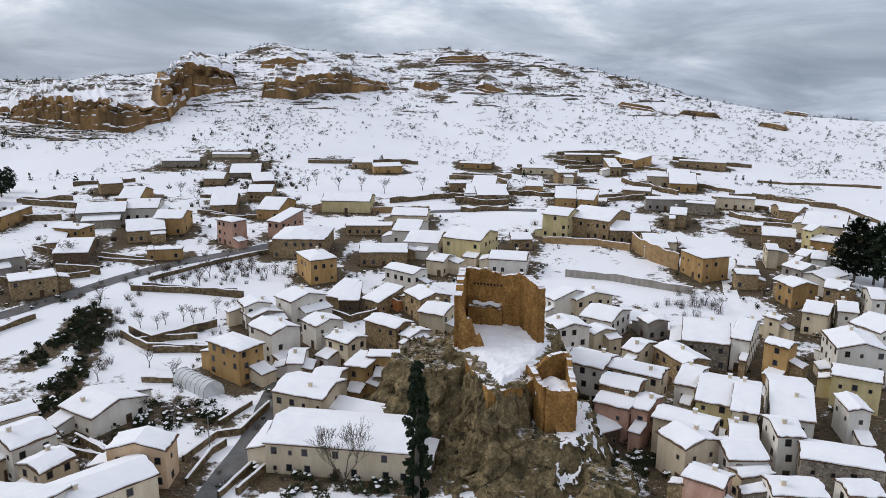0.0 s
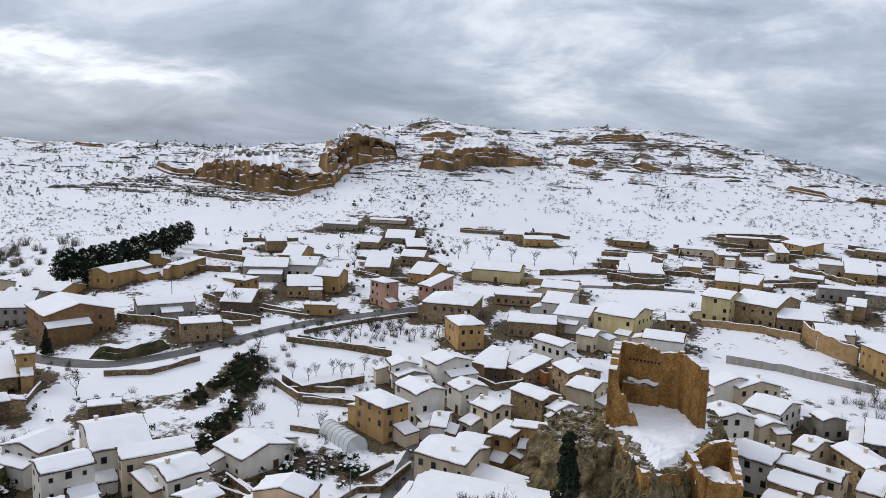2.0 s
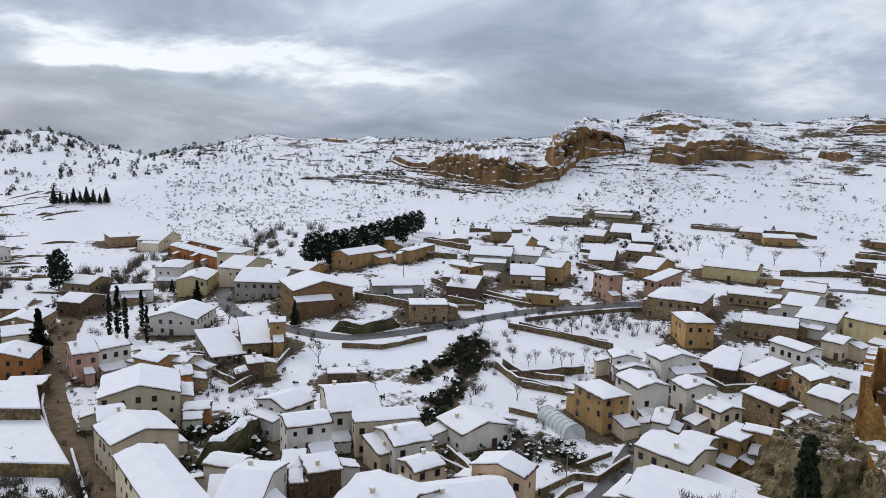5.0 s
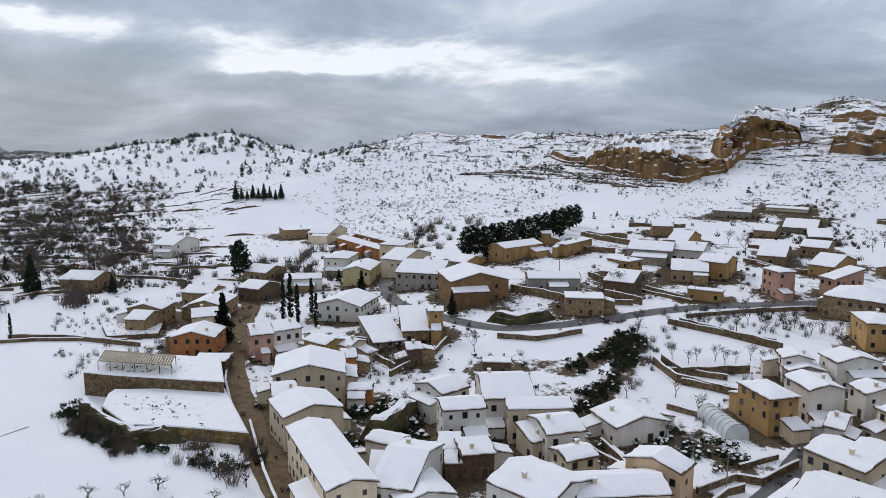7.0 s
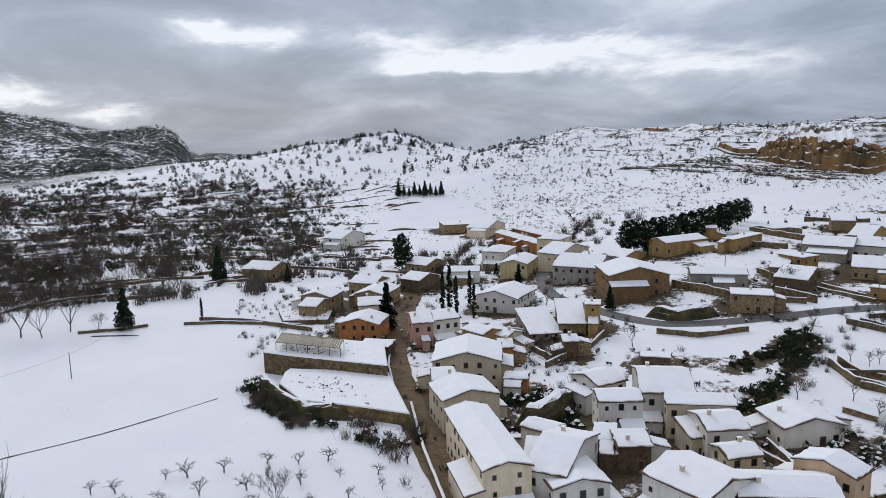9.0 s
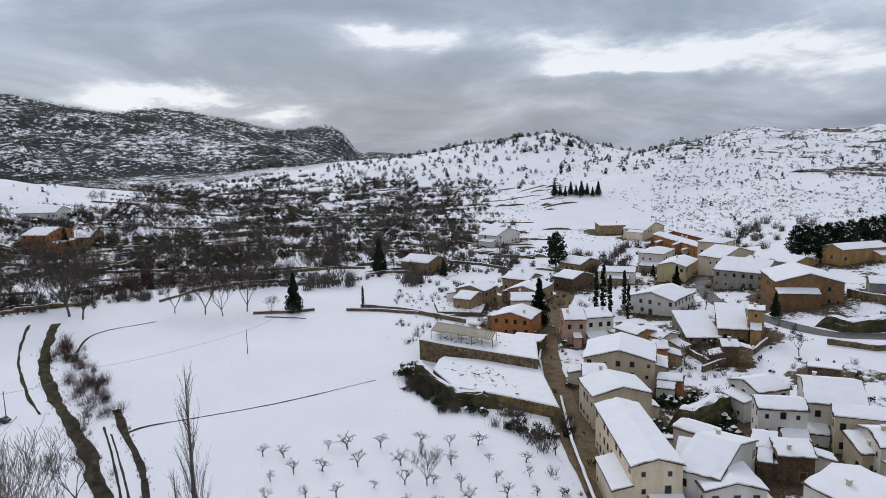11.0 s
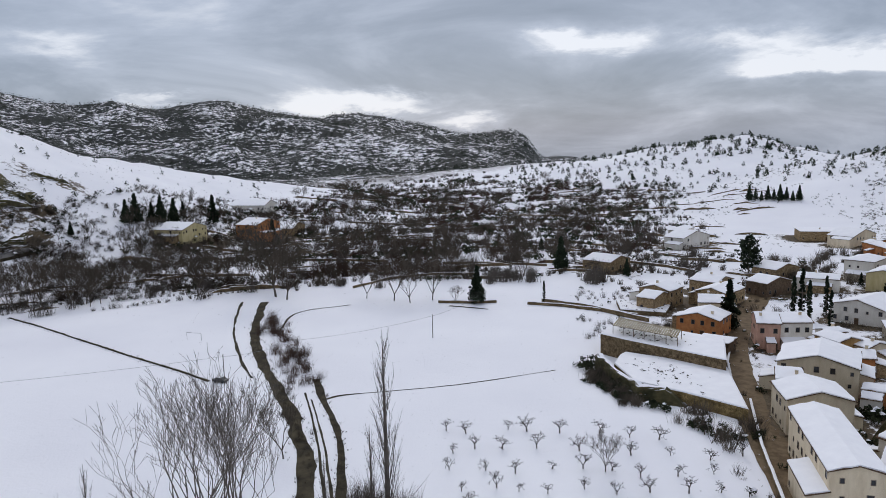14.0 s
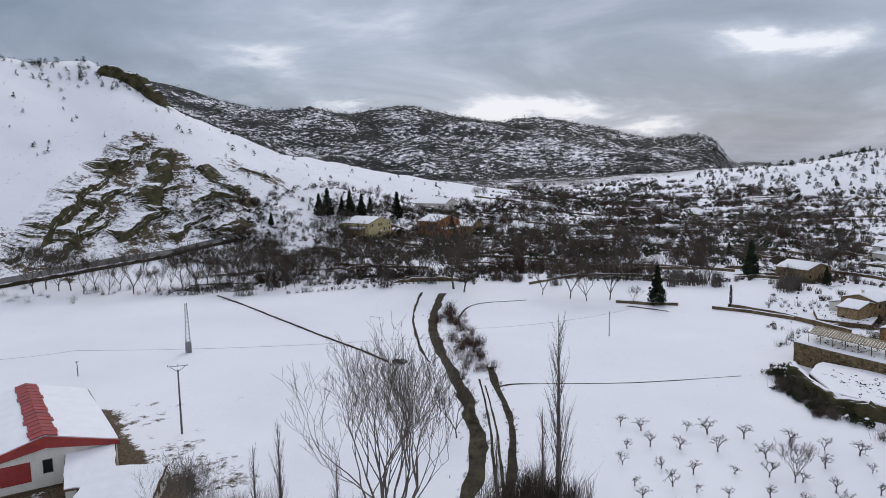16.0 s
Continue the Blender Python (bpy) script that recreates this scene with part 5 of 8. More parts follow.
house(-367.5, 219.0, 1.1, 5.4, 8.9, 5.4, 3, "x", "brick")
house(-358.6, 217.3, 1.4, 5.2, 8.8, 5.4, 3, "x", "brick")
house(-350.3, 215.8, 1.7, 5.1, 8.6, 5.4, 3, "x", "brick")
house(-342.0, 214.3, 2.0, 5.0, 8.5, 5.4, 3, "x", "brick")
house(-333.8, 212.6, 2.3, 4.9, 8.3, 5.4, 3, "x", "brick")
house(-326.0, 211.2, 2.6, 4.8, 8.2, 5.4, 3, "x", "brick")
house(-317.8, 209.4, 3.0, 4.6, 8.0, 5.4, 3, "x", "brick")
house(-310.2, 207.8, 3.4, 4.5, 7.9, 5.4, 3, "x", "brick")
house(-302.5, 206.1, 3.7, 4.4, 7.8, 5.4, 3, "x", "brick")
house(-373.8, 234.2, 1.9, 5.8, 10.1, 5.4, 3, "x", "brick")
house(-363.7, 232.0, 2.3, 5.7, 9.9, 5.4, 3, "x", "brick")
house(-354.2, 230.0, 2.7, 5.6, 9.7, 5.4, 3, "x", "brick")
house(-344.7, 227.9, 3.2, 5.4, 9.5, 5.4, 3, "x", "brick")
house(-335.3, 225.7, 3.6, 5.3, 9.3, 5.4, 3, "x", "brick")
house(-325.9, 223.4, 4.1, 5.1, 9.1, 5.4, 3, "x", "brick")
house(-317.1, 221.3, 4.6, 5.0, 8.9, 5.4, 3, "x", "brick")
house(-399.8, 226.0, 0.4, 14.1, 24.0, 6.1, 33, "x", "cream")
house(-274.7, 194.7, 3.5, 11.2, 24.0, 8.1, 22, "x", "cream")
house(-413.9, 139.4, 0.0, 12.8, 24.0, 6.1, 35, "x", "white")
house(-320.2, 147.1, -0.0, 12.6, 15.5, 4.1, 27, "x", "tan")
house(-349.4, 78.3, -0.0, 15.6, 17.0, 4.7, 43, "x", "tan")
house(-259.9, 199.7, 5.5, 9.1, 17.5, 4.1, 17, "x", "tan")
house(-249.1, 209.1, 7.7, 8.4, 15.2, 4.1, 12, "x", "ochre")
house(-231.0, 257.4, 12.2, 5.1, 24.0, 5.4, 13, "f", "ochre")
house(-206.9, 306.5, 13.5, 9.0, 24.0, 4.1, 18, "x", "ochre")
house(-193.0, 390.5, 15.3, 15.8, 24.0, 2.7, 20, "x", "stone")
house(-138.1, 306.7, 11.6, 9.6, 24.0, 4.1, 4, "x", "ochre")
house(-163.1, 307.6, 12.3, 10.8, 24.0, 4.1, 22, "x", "tan")
# low sheds on the terraces above the village
house(-233.2, 390.6, 17.1, 20.4, 5.7, 5.0, 19, "x", "stone", windows=True, chimney=False)
house(-213.1, 412.7, 19.5, 21.8, 5.5, 4.4, 15, "x", "cream", windows=True, chimney=False)
house(-230.2, 321.1, 14.3, 10.0, 7.8, 5.5, 44, "s", "tan", windows=True, chimney=False)
house(-135.9, 423.2, 16.3, 11.6, 6.6, 4.2, 13, "s", "tan", windows=True, chimney=False)
house(-119.4, 416.5, 15.2, 16.2, 5.8, 4.4, 28, "s", "ochre", windows=True, chimney=False)
house(-72.3, 442.8, 16.1, 18.4, 7.4, 3.5, 0, "f", "ochre", windows=True, chimney=False)
house(-69.4, 374.3, 13.8, 10.0, 6.9, 4.5, 16, "f", "tan", windows=True, chimney=False)
house(-34.1, 436.6, 15.0, 19.6, 7.5, 4.1, 0, "x", "cream", windows=True, chimney=False)
house(-18.0, 420.9, 14.6, 11.0, 5.7, 5.5, -4, "f", "tan", windows=True, chimney=False)
house(-11.4, 469.7, 18.1, 21.0, 7.8, 5.5, 10, "f", "tan", windows=True, chimney=False)
house(29.9, 414.6, 14.5, 10.8, 7.7, 5.2, -2, "f", "cream", windows=True, chimney=False)
house(44.3, 346.1, 12.4, 11.8, 5.6, 5.5, -9, "f", "stone", windows=True, chimney=False)
house(58.8, 471.2, 16.9, 26.5, 6.4, 4.5, -14, "f", "tan", windows=True, chimney=False)
house(60.8, 358.5, 13.4, 16.4, 5.2, 5.5, -10, "f", "cream", windows=True, chimney=False)
house(61.2, 318.5, 11.1, 8.5, 6.6, 3.8, -11, "f", "tan", windows=True, chimney=False)
house(18.6, 379.6, 13.9, 12.8, 8.0, 3.6, -11, "x", "tan", windows=True, chimney=False)
house(-31.5, 374.9, 13.9, 8.4, 6.9, 4.4, 3, "s", "ochre", windows=True, chimney=False)
house(98.7, 304.7, 10.6, 12.0, 6.3, 5.1, -15, "s", "ochre", windows=True, chimney=False)
house(83.8, 292.1, 9.5, 11.5, 5.3, 5.5, -28, "s", "ochre", windows=True, chimney=False)
house(68.1, 301.1, 9.8, 11.6, 7.3, 4.9, -9, "s", "tan", windows=True, chimney=False)

# wings built against the houses wherever there is room
wing_rng = random.Random(17)
for ob_, w_, d_, h_, colour_ in ANNEXED:
    mine = ob_.location
    for side_ in wing_rng.sample((0, 1, 3), 2)[:1 if mine.length > 230 else 2]:
        wall_ = w_ if side_ in (0, 2) else d_
        reach_ = wing_rng.uniform(2.4, 4.6)
        long_ = wall_ * wing_rng.uniform(0.35, 0.8)
        shift_ = (wall_ - long_) / 2 * wing_rng.choice((-1, 0.2, 1))
        ahead = pose(0, 0, 0, 0, 0, {0: 0, 1: 90, 2: 180, 3: -90}[side_]) @ Vector((shift_, -(d_ if side_ in (0, 2) else w_) / 2 - reach_ / 2, 0))
        spot = ob_.matrix_basis @ ahead
        room = all(max(abs((spot.x - fx) * math.cos(radians(ft)) + (spot.y - fy) * math.sin(radians(ft))) - fw / 2, abs(-(spot.x - fx) * math.sin(radians(ft)) + (spot.y - fy) * math.cos(radians(ft))) - fd / 2) > 1.2
                   for fx, fy, fw, fd, ft in FOOTPRINTS if abs(fx - mine.x) + abs(fy - mine.y) > 0.1)
        if room and wing_rng.random() < 0.75:
            lean_to(ob_, w_, d_, h_, side_, long_, reach_, min(h_ - 1.2, wing_rng.choice((2.6, 3.0, 4.4, 5.0))), shift_, colour_ if wing_rng.random() < 0.6 else wing_rng.choice(("tan", "cream", "stone", "white")), wing_rng)


# ---- roads, streams and walls ----
strip("road", [(-284.2, 125.5), (-248.6, 104.2), (-221.6, 88.6), (-198.0, 78.8), (-173.3, 71.2), (-150.3, 64.7), (-132.3, 60.5), (-117.1, 57.3), (-101.1, 54.4)], 8.0, STREET, 0.10, 0.5, "wet muddy village street cleared of snow", "road")
strip("road", [(-302.1, 202.9), (-274.4, 182.4), (-250.4, 167.4), (-233.8, 159.9), (-219.3, 158.0), (-194.9, 157.4), (-177.8, 160.4), (-169.6, 169.0), (-164.6, 181.6), (-159.1, 197.9), (-150.9, 219.6), (-143.8, 233.1), (-131.8, 247.9), (-120.0, 262.6)], 5.5, ASPHALT, 0.10, 0.5, "cleared wet asphalt road between snow banks", "road")
strip("road", [(-87.1, 317.6), (-73.4, 324.9), (-56.7, 332.1), (-39.4, 337.1), (-26.7, 337.8)], 4.5, ASPHALT, 0.10, 0.5, "cleared wet asphalt road between snow banks", "road")
strip("road", [(-64.7, 104.1), (-65.5, 113.6), (-66.6, 127.3), (-68.5, 139.9), (-71.5, 151.2), (-71.8, 159.1)], 5.0, ASPHALT, 0.10, 0.5, "cleared wet asphalt road between snow banks", "road")
strip("road", [(45.1, 224.6), (43.8, 242.5), (44.8, 260.4), (48.4, 280.3), (47.3, 291.3)], 4.5, SNOW, 0.10, 0.3, "snow-covered lane between houses", "road")
strip("stream", [(-293.2, -74.5), (-258.3, -70.3), (-227.6, -63.8), (-194.5, -52.4), (-170.1, -43.2), (-150.5, -37.4), (-134.9, -33.2), (-123.9, -31.6), (-111.8, -31.6), (-100.1, -31.5), (-88.5, -30.4)], 3.0, STREAM, 0.06, 1.0, "narrow dark stream through snowy fields", "stream")
strip("ditch", [(-190.6, -39.1), (-171.5, -34.5), (-152.4, -28.7), (-135.9, -26.3), (-120.2, -24.8), (-104.9, -24.3)], 1.8, STREAM, 0.06, 0.5, "dark grassy ditch in the snow", "ditch")
strip("wheel_track", [(-179.3, -40.4), (-153.8, -34.1), (-128.7, -29.3), (-116.7, -27.1)], 0.5, STREAM, 0.05, 0.25, "thin muddy wheel track in the snow", "track")
strip("wheel_track", [(-173.9, -38.0), (-150.7, -32.2), (-128.8, -27.9), (-116.2, -25.8)], 0.5, STREAM, 0.05, 0.25, "thin muddy wheel track in the snow", "track")
strip("ditch", [(-294.6, -83.7), (-260.9, -78.8), (-235.1, -72.4), (-213.1, -65.3), (-193.1, -57.4)], 0.8, STREAM, 0.06, 0.5, "dark grassy ditch in the snow", "ditch")
strip("ditch", [(-173.8, -34.5), (-176.2, -31.2), (-177.5, -25.8), (-178.7, -18.9)], 0.8, STREAM, 0.06, 0.5, "dark grassy ditch in the snow", "ditch")
strip("wheel_track", [(-178.7, -18.9), (-182.1, 1.2), (-192.1, 26.8)], 0.35, STREAM, 0.05, 0.25, "thin muddy wheel track in the snow", "track")
strip("ditch", [(-249.0, -59.0), (-264.5, -60.3), (-275.9, -56.3), (-283.4, -38.6)], 0.9, STREAM, 0.06, 0.5, "dark grassy ditch in the snow", "ditch")
strip("ditch", [(-277.0, -0.0), (-269.5, 14.5)], 1.2, STREAM, 0.06, 0.5, "dark grassy ditch in the snow", "ditch")
wall_run([(-276.9, -168.0), (-261.0, -148.5), (-246.5, -132.1), (-219.6, -101.5), (-201.8, -80.1), (-191.0, -68.5)], 0.35, STREAM, 0.4, "field_bank", "low dark grassy bank between snowy fields", False, ragged=0.9)
wall_run([(-275.9, 30.3), (-270.3, 42.6), (-260.6, 55.8), (-251.0, 66.0)], 1.1, DRYSTONE, label="low snow-capped dry stone wall between terraces")
wall_run([(-317.7, -40.7), (-336.6, -26.1), (-345.1, -5.7), (-342.0, 15.3)], 1.0, DRYSTONE, label="low snow-capped dry stone wall between terraces")
wall_run([(-140.9, 208.2), (-123.8, 209.3), (-106.9, 209.9)], 2.4, DRYSTONE, label="low snow-capped dry stone wall between terraces")
wall_run([(-125.3, 177.3), (-114.9, 171.9), (-104.2, 187.5)], 2.4, DRYSTONE, label="low snow-capped dry stone wall between terraces")
wall_run([(-111.6, 167.1), (-97.6, 172.0)], 1.8, DRYSTONE, label="low snow-capped dry stone wall between terraces")
wall_run([(-204.0, 192.3), (-181.1, 197.4)], 2.8, DRYSTONE, label="low snow-capped dry stone wall between terraces")
wall_run([(-176.3, 213.2), (-161.3, 215.4)], 2.8, DRYSTONE, label="low snow-capped dry stone wall between terraces")
wall_run([(-250.3, 286.3), (-219.7, 286.9)], 2.6, DRYSTONE, label="low snow-capped dry stone wall between terraces")
wall_run([(-170.8, 227.8), (-151.0, 230.2)], 1.2, DRYSTONE, label="low snow-capped dry stone wall between terraces")
wall_run([(-161.8, 291.8), (-149.5, 291.4), (-140.3, 295.9)], 1.6, DRYSTONE, label="low snow-capped dry stone wall between terraces")
wall_run([(-279.1, 36.3), (-267.2, 51.1), (-242.8, 67.6)], 1.5, DRYSTONE, label="low snow-capped dry stone wall between terraces")
wall_run([(-143.0, 215.2), (-134.8, 230.6), (-114.2, 258.7)], 1.4, DRYSTONE, label="low snow-capped dry stone wall between terraces")
wall_run([(-205.3, 120.3), (-196.9, 125.8), (-190.5, 134.4)], 2.2, DRYSTONE, label="low snow-capped dry stone wall between terraces")
wall_run([(-167.9, 112.4), (-171.2, 124.6), (-175.3, 134.0)], 2.0, DRYSTONE, label="low snow-capped dry stone wall between terraces")
wall_run([(-171.8, 117.0), (-185.3, 118.2), (-199.1, 119.8)], 1.8, DRYSTONE, label="low snow-capped dry stone wall between terraces")
wall_run([(-170.6, 155.1), (-160.3, 162.2), (-156.1, 178.2)], 1.6, DRYSTONE, label="low snow-capped dry stone wall between terraces")
wall_run([(-48.6, 448.1), (-26.7, 444.5), (-15.9, 437.1)], 2.0, DRYSTONE, label="low snow-capped dry stone wall between terraces")
wall_run([(-12.0, 442.7), (3.9, 449.0), (19.9, 449.2)], 2.0, DRYSTONE, label="low snow-capped dry stone wall between terraces")
wall_run([(-27.4, 477.8), (-8.6, 485.3), (7.0, 489.6), (19.5, 474.5)], 2.2, DRYSTONE, label="low snow-capped dry stone wall between terraces")
wall_run([(-28.1, 464.1), (-9.5, 463.0)], 1.8, DRYSTONE, label="low snow-capped dry stone wall between terraces")
wall_run([(45.9, 483.1), (61.8, 477.6), (75.2, 480.6)], 2.4, DRYSTONE, label="low snow-capped dry stone wall between terraces")
wall_run([(-83.3, 446.0), (-62.2, 448.9)], 2.0, DRYSTONE, label="low snow-capped dry stone wall between terraces")
wall_run([(-80.8, 405.3), (-58.2, 411.1), (-47.7, 394.8)], 2.4, DRYSTONE, label="low snow-capped dry stone wall between terraces")
wall_run([(-75.3, 371.1), (-53.3, 378.0)], 2.0, DRYSTONE, label="low snow-capped dry stone wall between terraces")
wall_run([(-37.8, 380.5), (-18.4, 366.1), (-10.2, 364.0)], 2.2, DRYSTONE, label="low snow-capped dry stone wall between terraces")
wall_run([(-37.7, 393.4), (-8.7, 397.1)], 1.6, DRYSTONE, label="low snow-capped dry stone wall between terraces")
wall_run([(4.4, 361.8), (21.7, 374.7)], 2.0, DRYSTONE, label="low snow-capped dry stone wall between terraces")
wall_run([(-66.3, 347.8), (-50.9, 344.3), (-40.7, 347.5)], 2.4, DRYSTONE, label="low snow-capped dry stone wall between terraces")
wall_run([(39.4, 366.6), (58.6, 360.4)], 2.0, DRYSTONE, label="low snow-capped dry stone wall between terraces")
wall_run([(59.1, 364.1), (74.8, 356.3)], 1.8, DRYSTONE, label="low snow-capped dry stone wall between terraces")
wall_run([(62.4, 387.7), (80.8, 388.7), (96.8, 380.7), (108.4, 359.9), (115.8, 333.7)], 1.6, DRYSTONE, label="low snow-capped dry stone wall between terraces")
wall_run([(65.7, 330.4), (82.5, 326.8)], 1.4, DRYSTONE, label="low snow-capped dry stone wall between terraces")
wall_run([(29.6, 424.3), (47.8, 414.7)], 1.6, DRYSTONE, label="low snow-capped dry stone wall between terraces")
wall_run([(-9.1, 254.1), (6.1, 253.1), (31.9, 244.3)], 2.6, WALLS["grey"], label="long grey block wall round a snowy square")
wall_run([(13.9, 288.3), (20.0, 276.0), (29.2, 266.9)], 6.0, OCHREWALL, label="tall ochre retaining wall capped with snow")
wall_run([(-20.0, 290.2), (1.7, 290.4), (13.2, 285.8)], 2.5, OCHREWALL, label="tall ochre retaining wall capped with snow")
wall_run([(-97.1, 316.6), (-73.0, 323.1)], 3.0, OCHREWALL, label="tall ochre retaining wall capped with snow")
wall_run([(-143.7, 205.9), (-126.1, 209.0), (-110.4, 212.7)], 2.0, DRYSTONE, label="low snow-capped dry stone wall between terraces")
wall_run([(-125.9, 174.3), (-113.7, 167.9), (-97.7, 170.9)], 2.2, DRYSTONE, label="low snow-capped dry stone wall between terraces")
wall_run([(-119.8, 171.6), (-105.3, 178.6)], 1.6, DRYSTONE, label="low snow-capped dry stone wall between terraces")
wall_run([(-168.6, 419.8), (-151.5, 425.6), (-135.9, 431.5)], 2.0, DRYSTONE, label="low snow-capped dry stone wall between terraces")
wall_run([(-170.1, 295.3), (-155.8, 293.4)], 1.6, DRYSTONE, label="low snow-capped dry stone wall between terraces")
wall_run([(-184.3, 323.4), (-167.0, 326.4)], 1.6, DRYSTONE, label="low snow-capped dry stone wall between terraces")
wall_run([(-198.0, 229.2), (-187.4, 227.5)], 2.0, DRYSTONE, label="low snow-capped dry stone wall between terraces")
wall_run([(-170.8, 206.0), (-163.3, 212.8)], 2.0, DRYSTONE, label="low snow-capped dry stone wall between terraces")
wall_run([(-172.1, 231.5), (-155.5, 231.7)], 1.6, DRYSTONE, label="low snow-capped dry stone wall between terraces")
wall_run([(-97.7, 122.1), (-90.5, 119.1)], 1.8, DRYSTONE, label="low snow-capped dry stone wall between terraces")
wall_run([(-71.1, 113.3), (-72.2, 124.9), (-71.0, 128.7)], 1.6, DRYSTONE, label="low snow-capped dry stone wall between terraces")
wall_run([(-79.0, 205.1), (-68.4, 200.1), (-62.6, 206.7), (-63.8, 221.2)], 2.2, DRYSTONE, label="low snow-capped dry stone wall between terraces")
wall_run([(-59.1, 121.7), (-60.4, 112.4)], 1.6, DRYSTONE, label="low snow-capped dry stone wall between terraces")
wall_run([(-161.4, 68.1), (-135.1, 59.3), (-113.1, 53.2), (-101.8, 50.3)], 1.2, DRYSTONE, label="low snow-capped dry stone wall between terraces")
wall_run([(-215.0, 85.2), (-192.8, 75.1), (-165.7, 66.2)], 1.0, DRYSTONE, label="low snow-capped dry stone wall between terraces")
wall_run([(-61.3, 214.5), (-57.0, 211.8), (-53.4, 218.7)], 3.5, WALLS["brick"], label="orange brick garden wall capped with snow")
strip("road", [(-251.2, -267.7), (-262.8, -261.7), (-285.2, -251.8), (-310.7, -240.8), (-344.6, -221.5), (-371.4, -206.2)], 4.5, ASPHALT, 0.10, 0.5, "cleared wet asphalt road between snow banks", "road")
wall_run([(-246.5, -263.5), (-258.4, -258.0), (-280.1, -248.0), (-304.9, -236.9), (-341.2, -219.6), (-367.4, -204.3)], 1.4, STREAM, 0.7, "field_bank", "low dark grassy bank between snowy fields", False, ragged=0.9)
wall_run([(-102.1, 123.6), (-94.5, 120.3), (-87.2, 116.6)], 1.6, DRYSTONE, label="low snow-capped dry stone wall between terraces")
wall_run([(-76.1, 120.7), (-75.3, 126.1), (-74.6, 131.3)], 1.6, DRYSTONE, label="low snow-capped dry stone wall between terraces")
wall_run([(-63.3, 110.9), (-62.5, 117.7), (-61.7, 125.8)], 1.4, DRYSTONE, label="low snow-capped dry stone wall between terraces")
wall_run([(-74.6, 131.3), (-70.3, 133.6), (-69.7, 146.8)], 1.6, DRYSTONE, label="low snow-capped dry stone wall between terraces")
wall_run([(-76.7, 136.3), (-74.0, 146.9)], 1.2, DRYSTONE, label="low snow-capped dry stone wall between terraces")
wall_run([(-172.5, 126.0), (-173.8, 132.9), (-180.2, 142.3)], 1.8, DRYSTONE, label="low snow-capped dry stone wall between terraces")
wall_run([(-109.1, 120.6), (-97.9, 118.0), (-91.3, 117.3)], 1.6, DRYSTONE, label="low snow-capped dry stone wall between terraces")
wall_run([(-104.9, 151.4), (-96.5, 153.0)], 1.4, DRYSTONE, label="low snow-capped dry stone wall between terraces")
wall_run([(-487.2, -78.4), (-474.9, -36.8), (-461.1, 1.5)], 1.2, DRYSTONE, label="low snow-capped dry stone wall between terraces")
wall_run([(-375.7, -0.1), (-371.1, 26.7), (-360.1, 51.1)], 1.2, DRYSTONE, label="low snow-capped dry stone wall between terraces")
wall_run([(-362.1, -144.5), (-356.7, -118.3), (-355.5, -94.4)], 1.2, DRYSTONE, label="low snow-capped dry stone wall between terraces")
wall_run([(-398.3, -78.6), (-394.0, -53.2), (-386.2, -28.7)], 1.2, DRYSTONE, label="low snow-capped dry stone wall between terraces")
wall_run([(-440.5, 26.5), (-428.6, 52.8), (-414.7, 73.7)], 1.2, DRYSTONE, label="low snow-capped dry stone wall between terraces")
wall_run([(-561.3, -67.2), (-552.1, -12.8), (-528.6, 40.5)], 1.2, DRYSTONE, label="low snow-capped dry stone wall between terraces")
wall_run([(-283.1, -4.0), (-280.2, 8.4), (-280.6, 18.7)], 1.0, DRYSTONE, label="low snow-capped dry stone wall between terraces")
wall_run([(-454.0, 65.2), (-432.6, 85.4), (-409.5, 104.6)], 1.2, DRYSTONE, label="low snow-capped dry stone wall between terraces")
wall_run([(-369.5, 88.7), (-348.3, 107.7), (-333.0, 115.2)], 1.2, DRYSTONE, label="low snow-capped dry stone wall between terraces")
wall_run([(-383.9, 116.5), (-356.5, 137.7)], 1.2, DRYSTONE, label="low snow-capped dry stone wall between terraces")
# terrace walls above the village
wall_run([(-169.3, 421.4), (-154.3, 427.2), (-138.3, 430.7), (-123.7, 439.0), (-107.2, 441.3)], 2.3, ragged=0.7)
wall_run([(-81.0, 413.8), (-72.8, 415.4), (-64.1, 413.3), (-56.5, 417.9), (-47.9, 415.6)], 2.4, ragged=0.7)
wall_run([(-46.1, 440.8), (-40.5, 443.2), (-34.5, 440.0), (-28.8, 440.5), (-23.1, 439.0)], 1.4, ragged=0.7)
wall_run([(-36.6, 396.5), (-27.1, 394.0), (-18.0, 393.0), (-8.9, 391.7), (0.0, 387.0)], 1.5, ragged=0.7)
wall_run([(0.3, 371.3), (5.6, 374.4), (11.0, 377.4), (16.5, 378.8), (22.1, 384.9)], 1.4, ragged=0.7)
wall_run([(53.8, 381.9), (57.4, 375.1), (62.0, 375.9), (66.1, 373.7), (70.1, 371.4)], 1.1, ragged=0.7)
wall_run([(83.3, 433.9), (98.4, 430.8), (114.2, 432.6), (129.4, 432.2), (143.0, 428.0)], 1.3, ragged=0.7)
wall_run([(72.5, 385.5), (81.4, 382.1), (89.5, 375.4), (97.1, 368.6), (105.0, 364.9)], 2.4, ragged=0.7)
wall_run([(25.0, 459.5), (32.9, 457.2), (40.6, 454.6), (48.4, 453.9), (55.7, 449.3)], 1.3, ragged=0.7)
wall_run([(-1.6, 483.6), (4.4, 481.6), (10.4, 481.5), (16.4, 481.4), (22.2, 479.1)], 1.3, ragged=0.7)
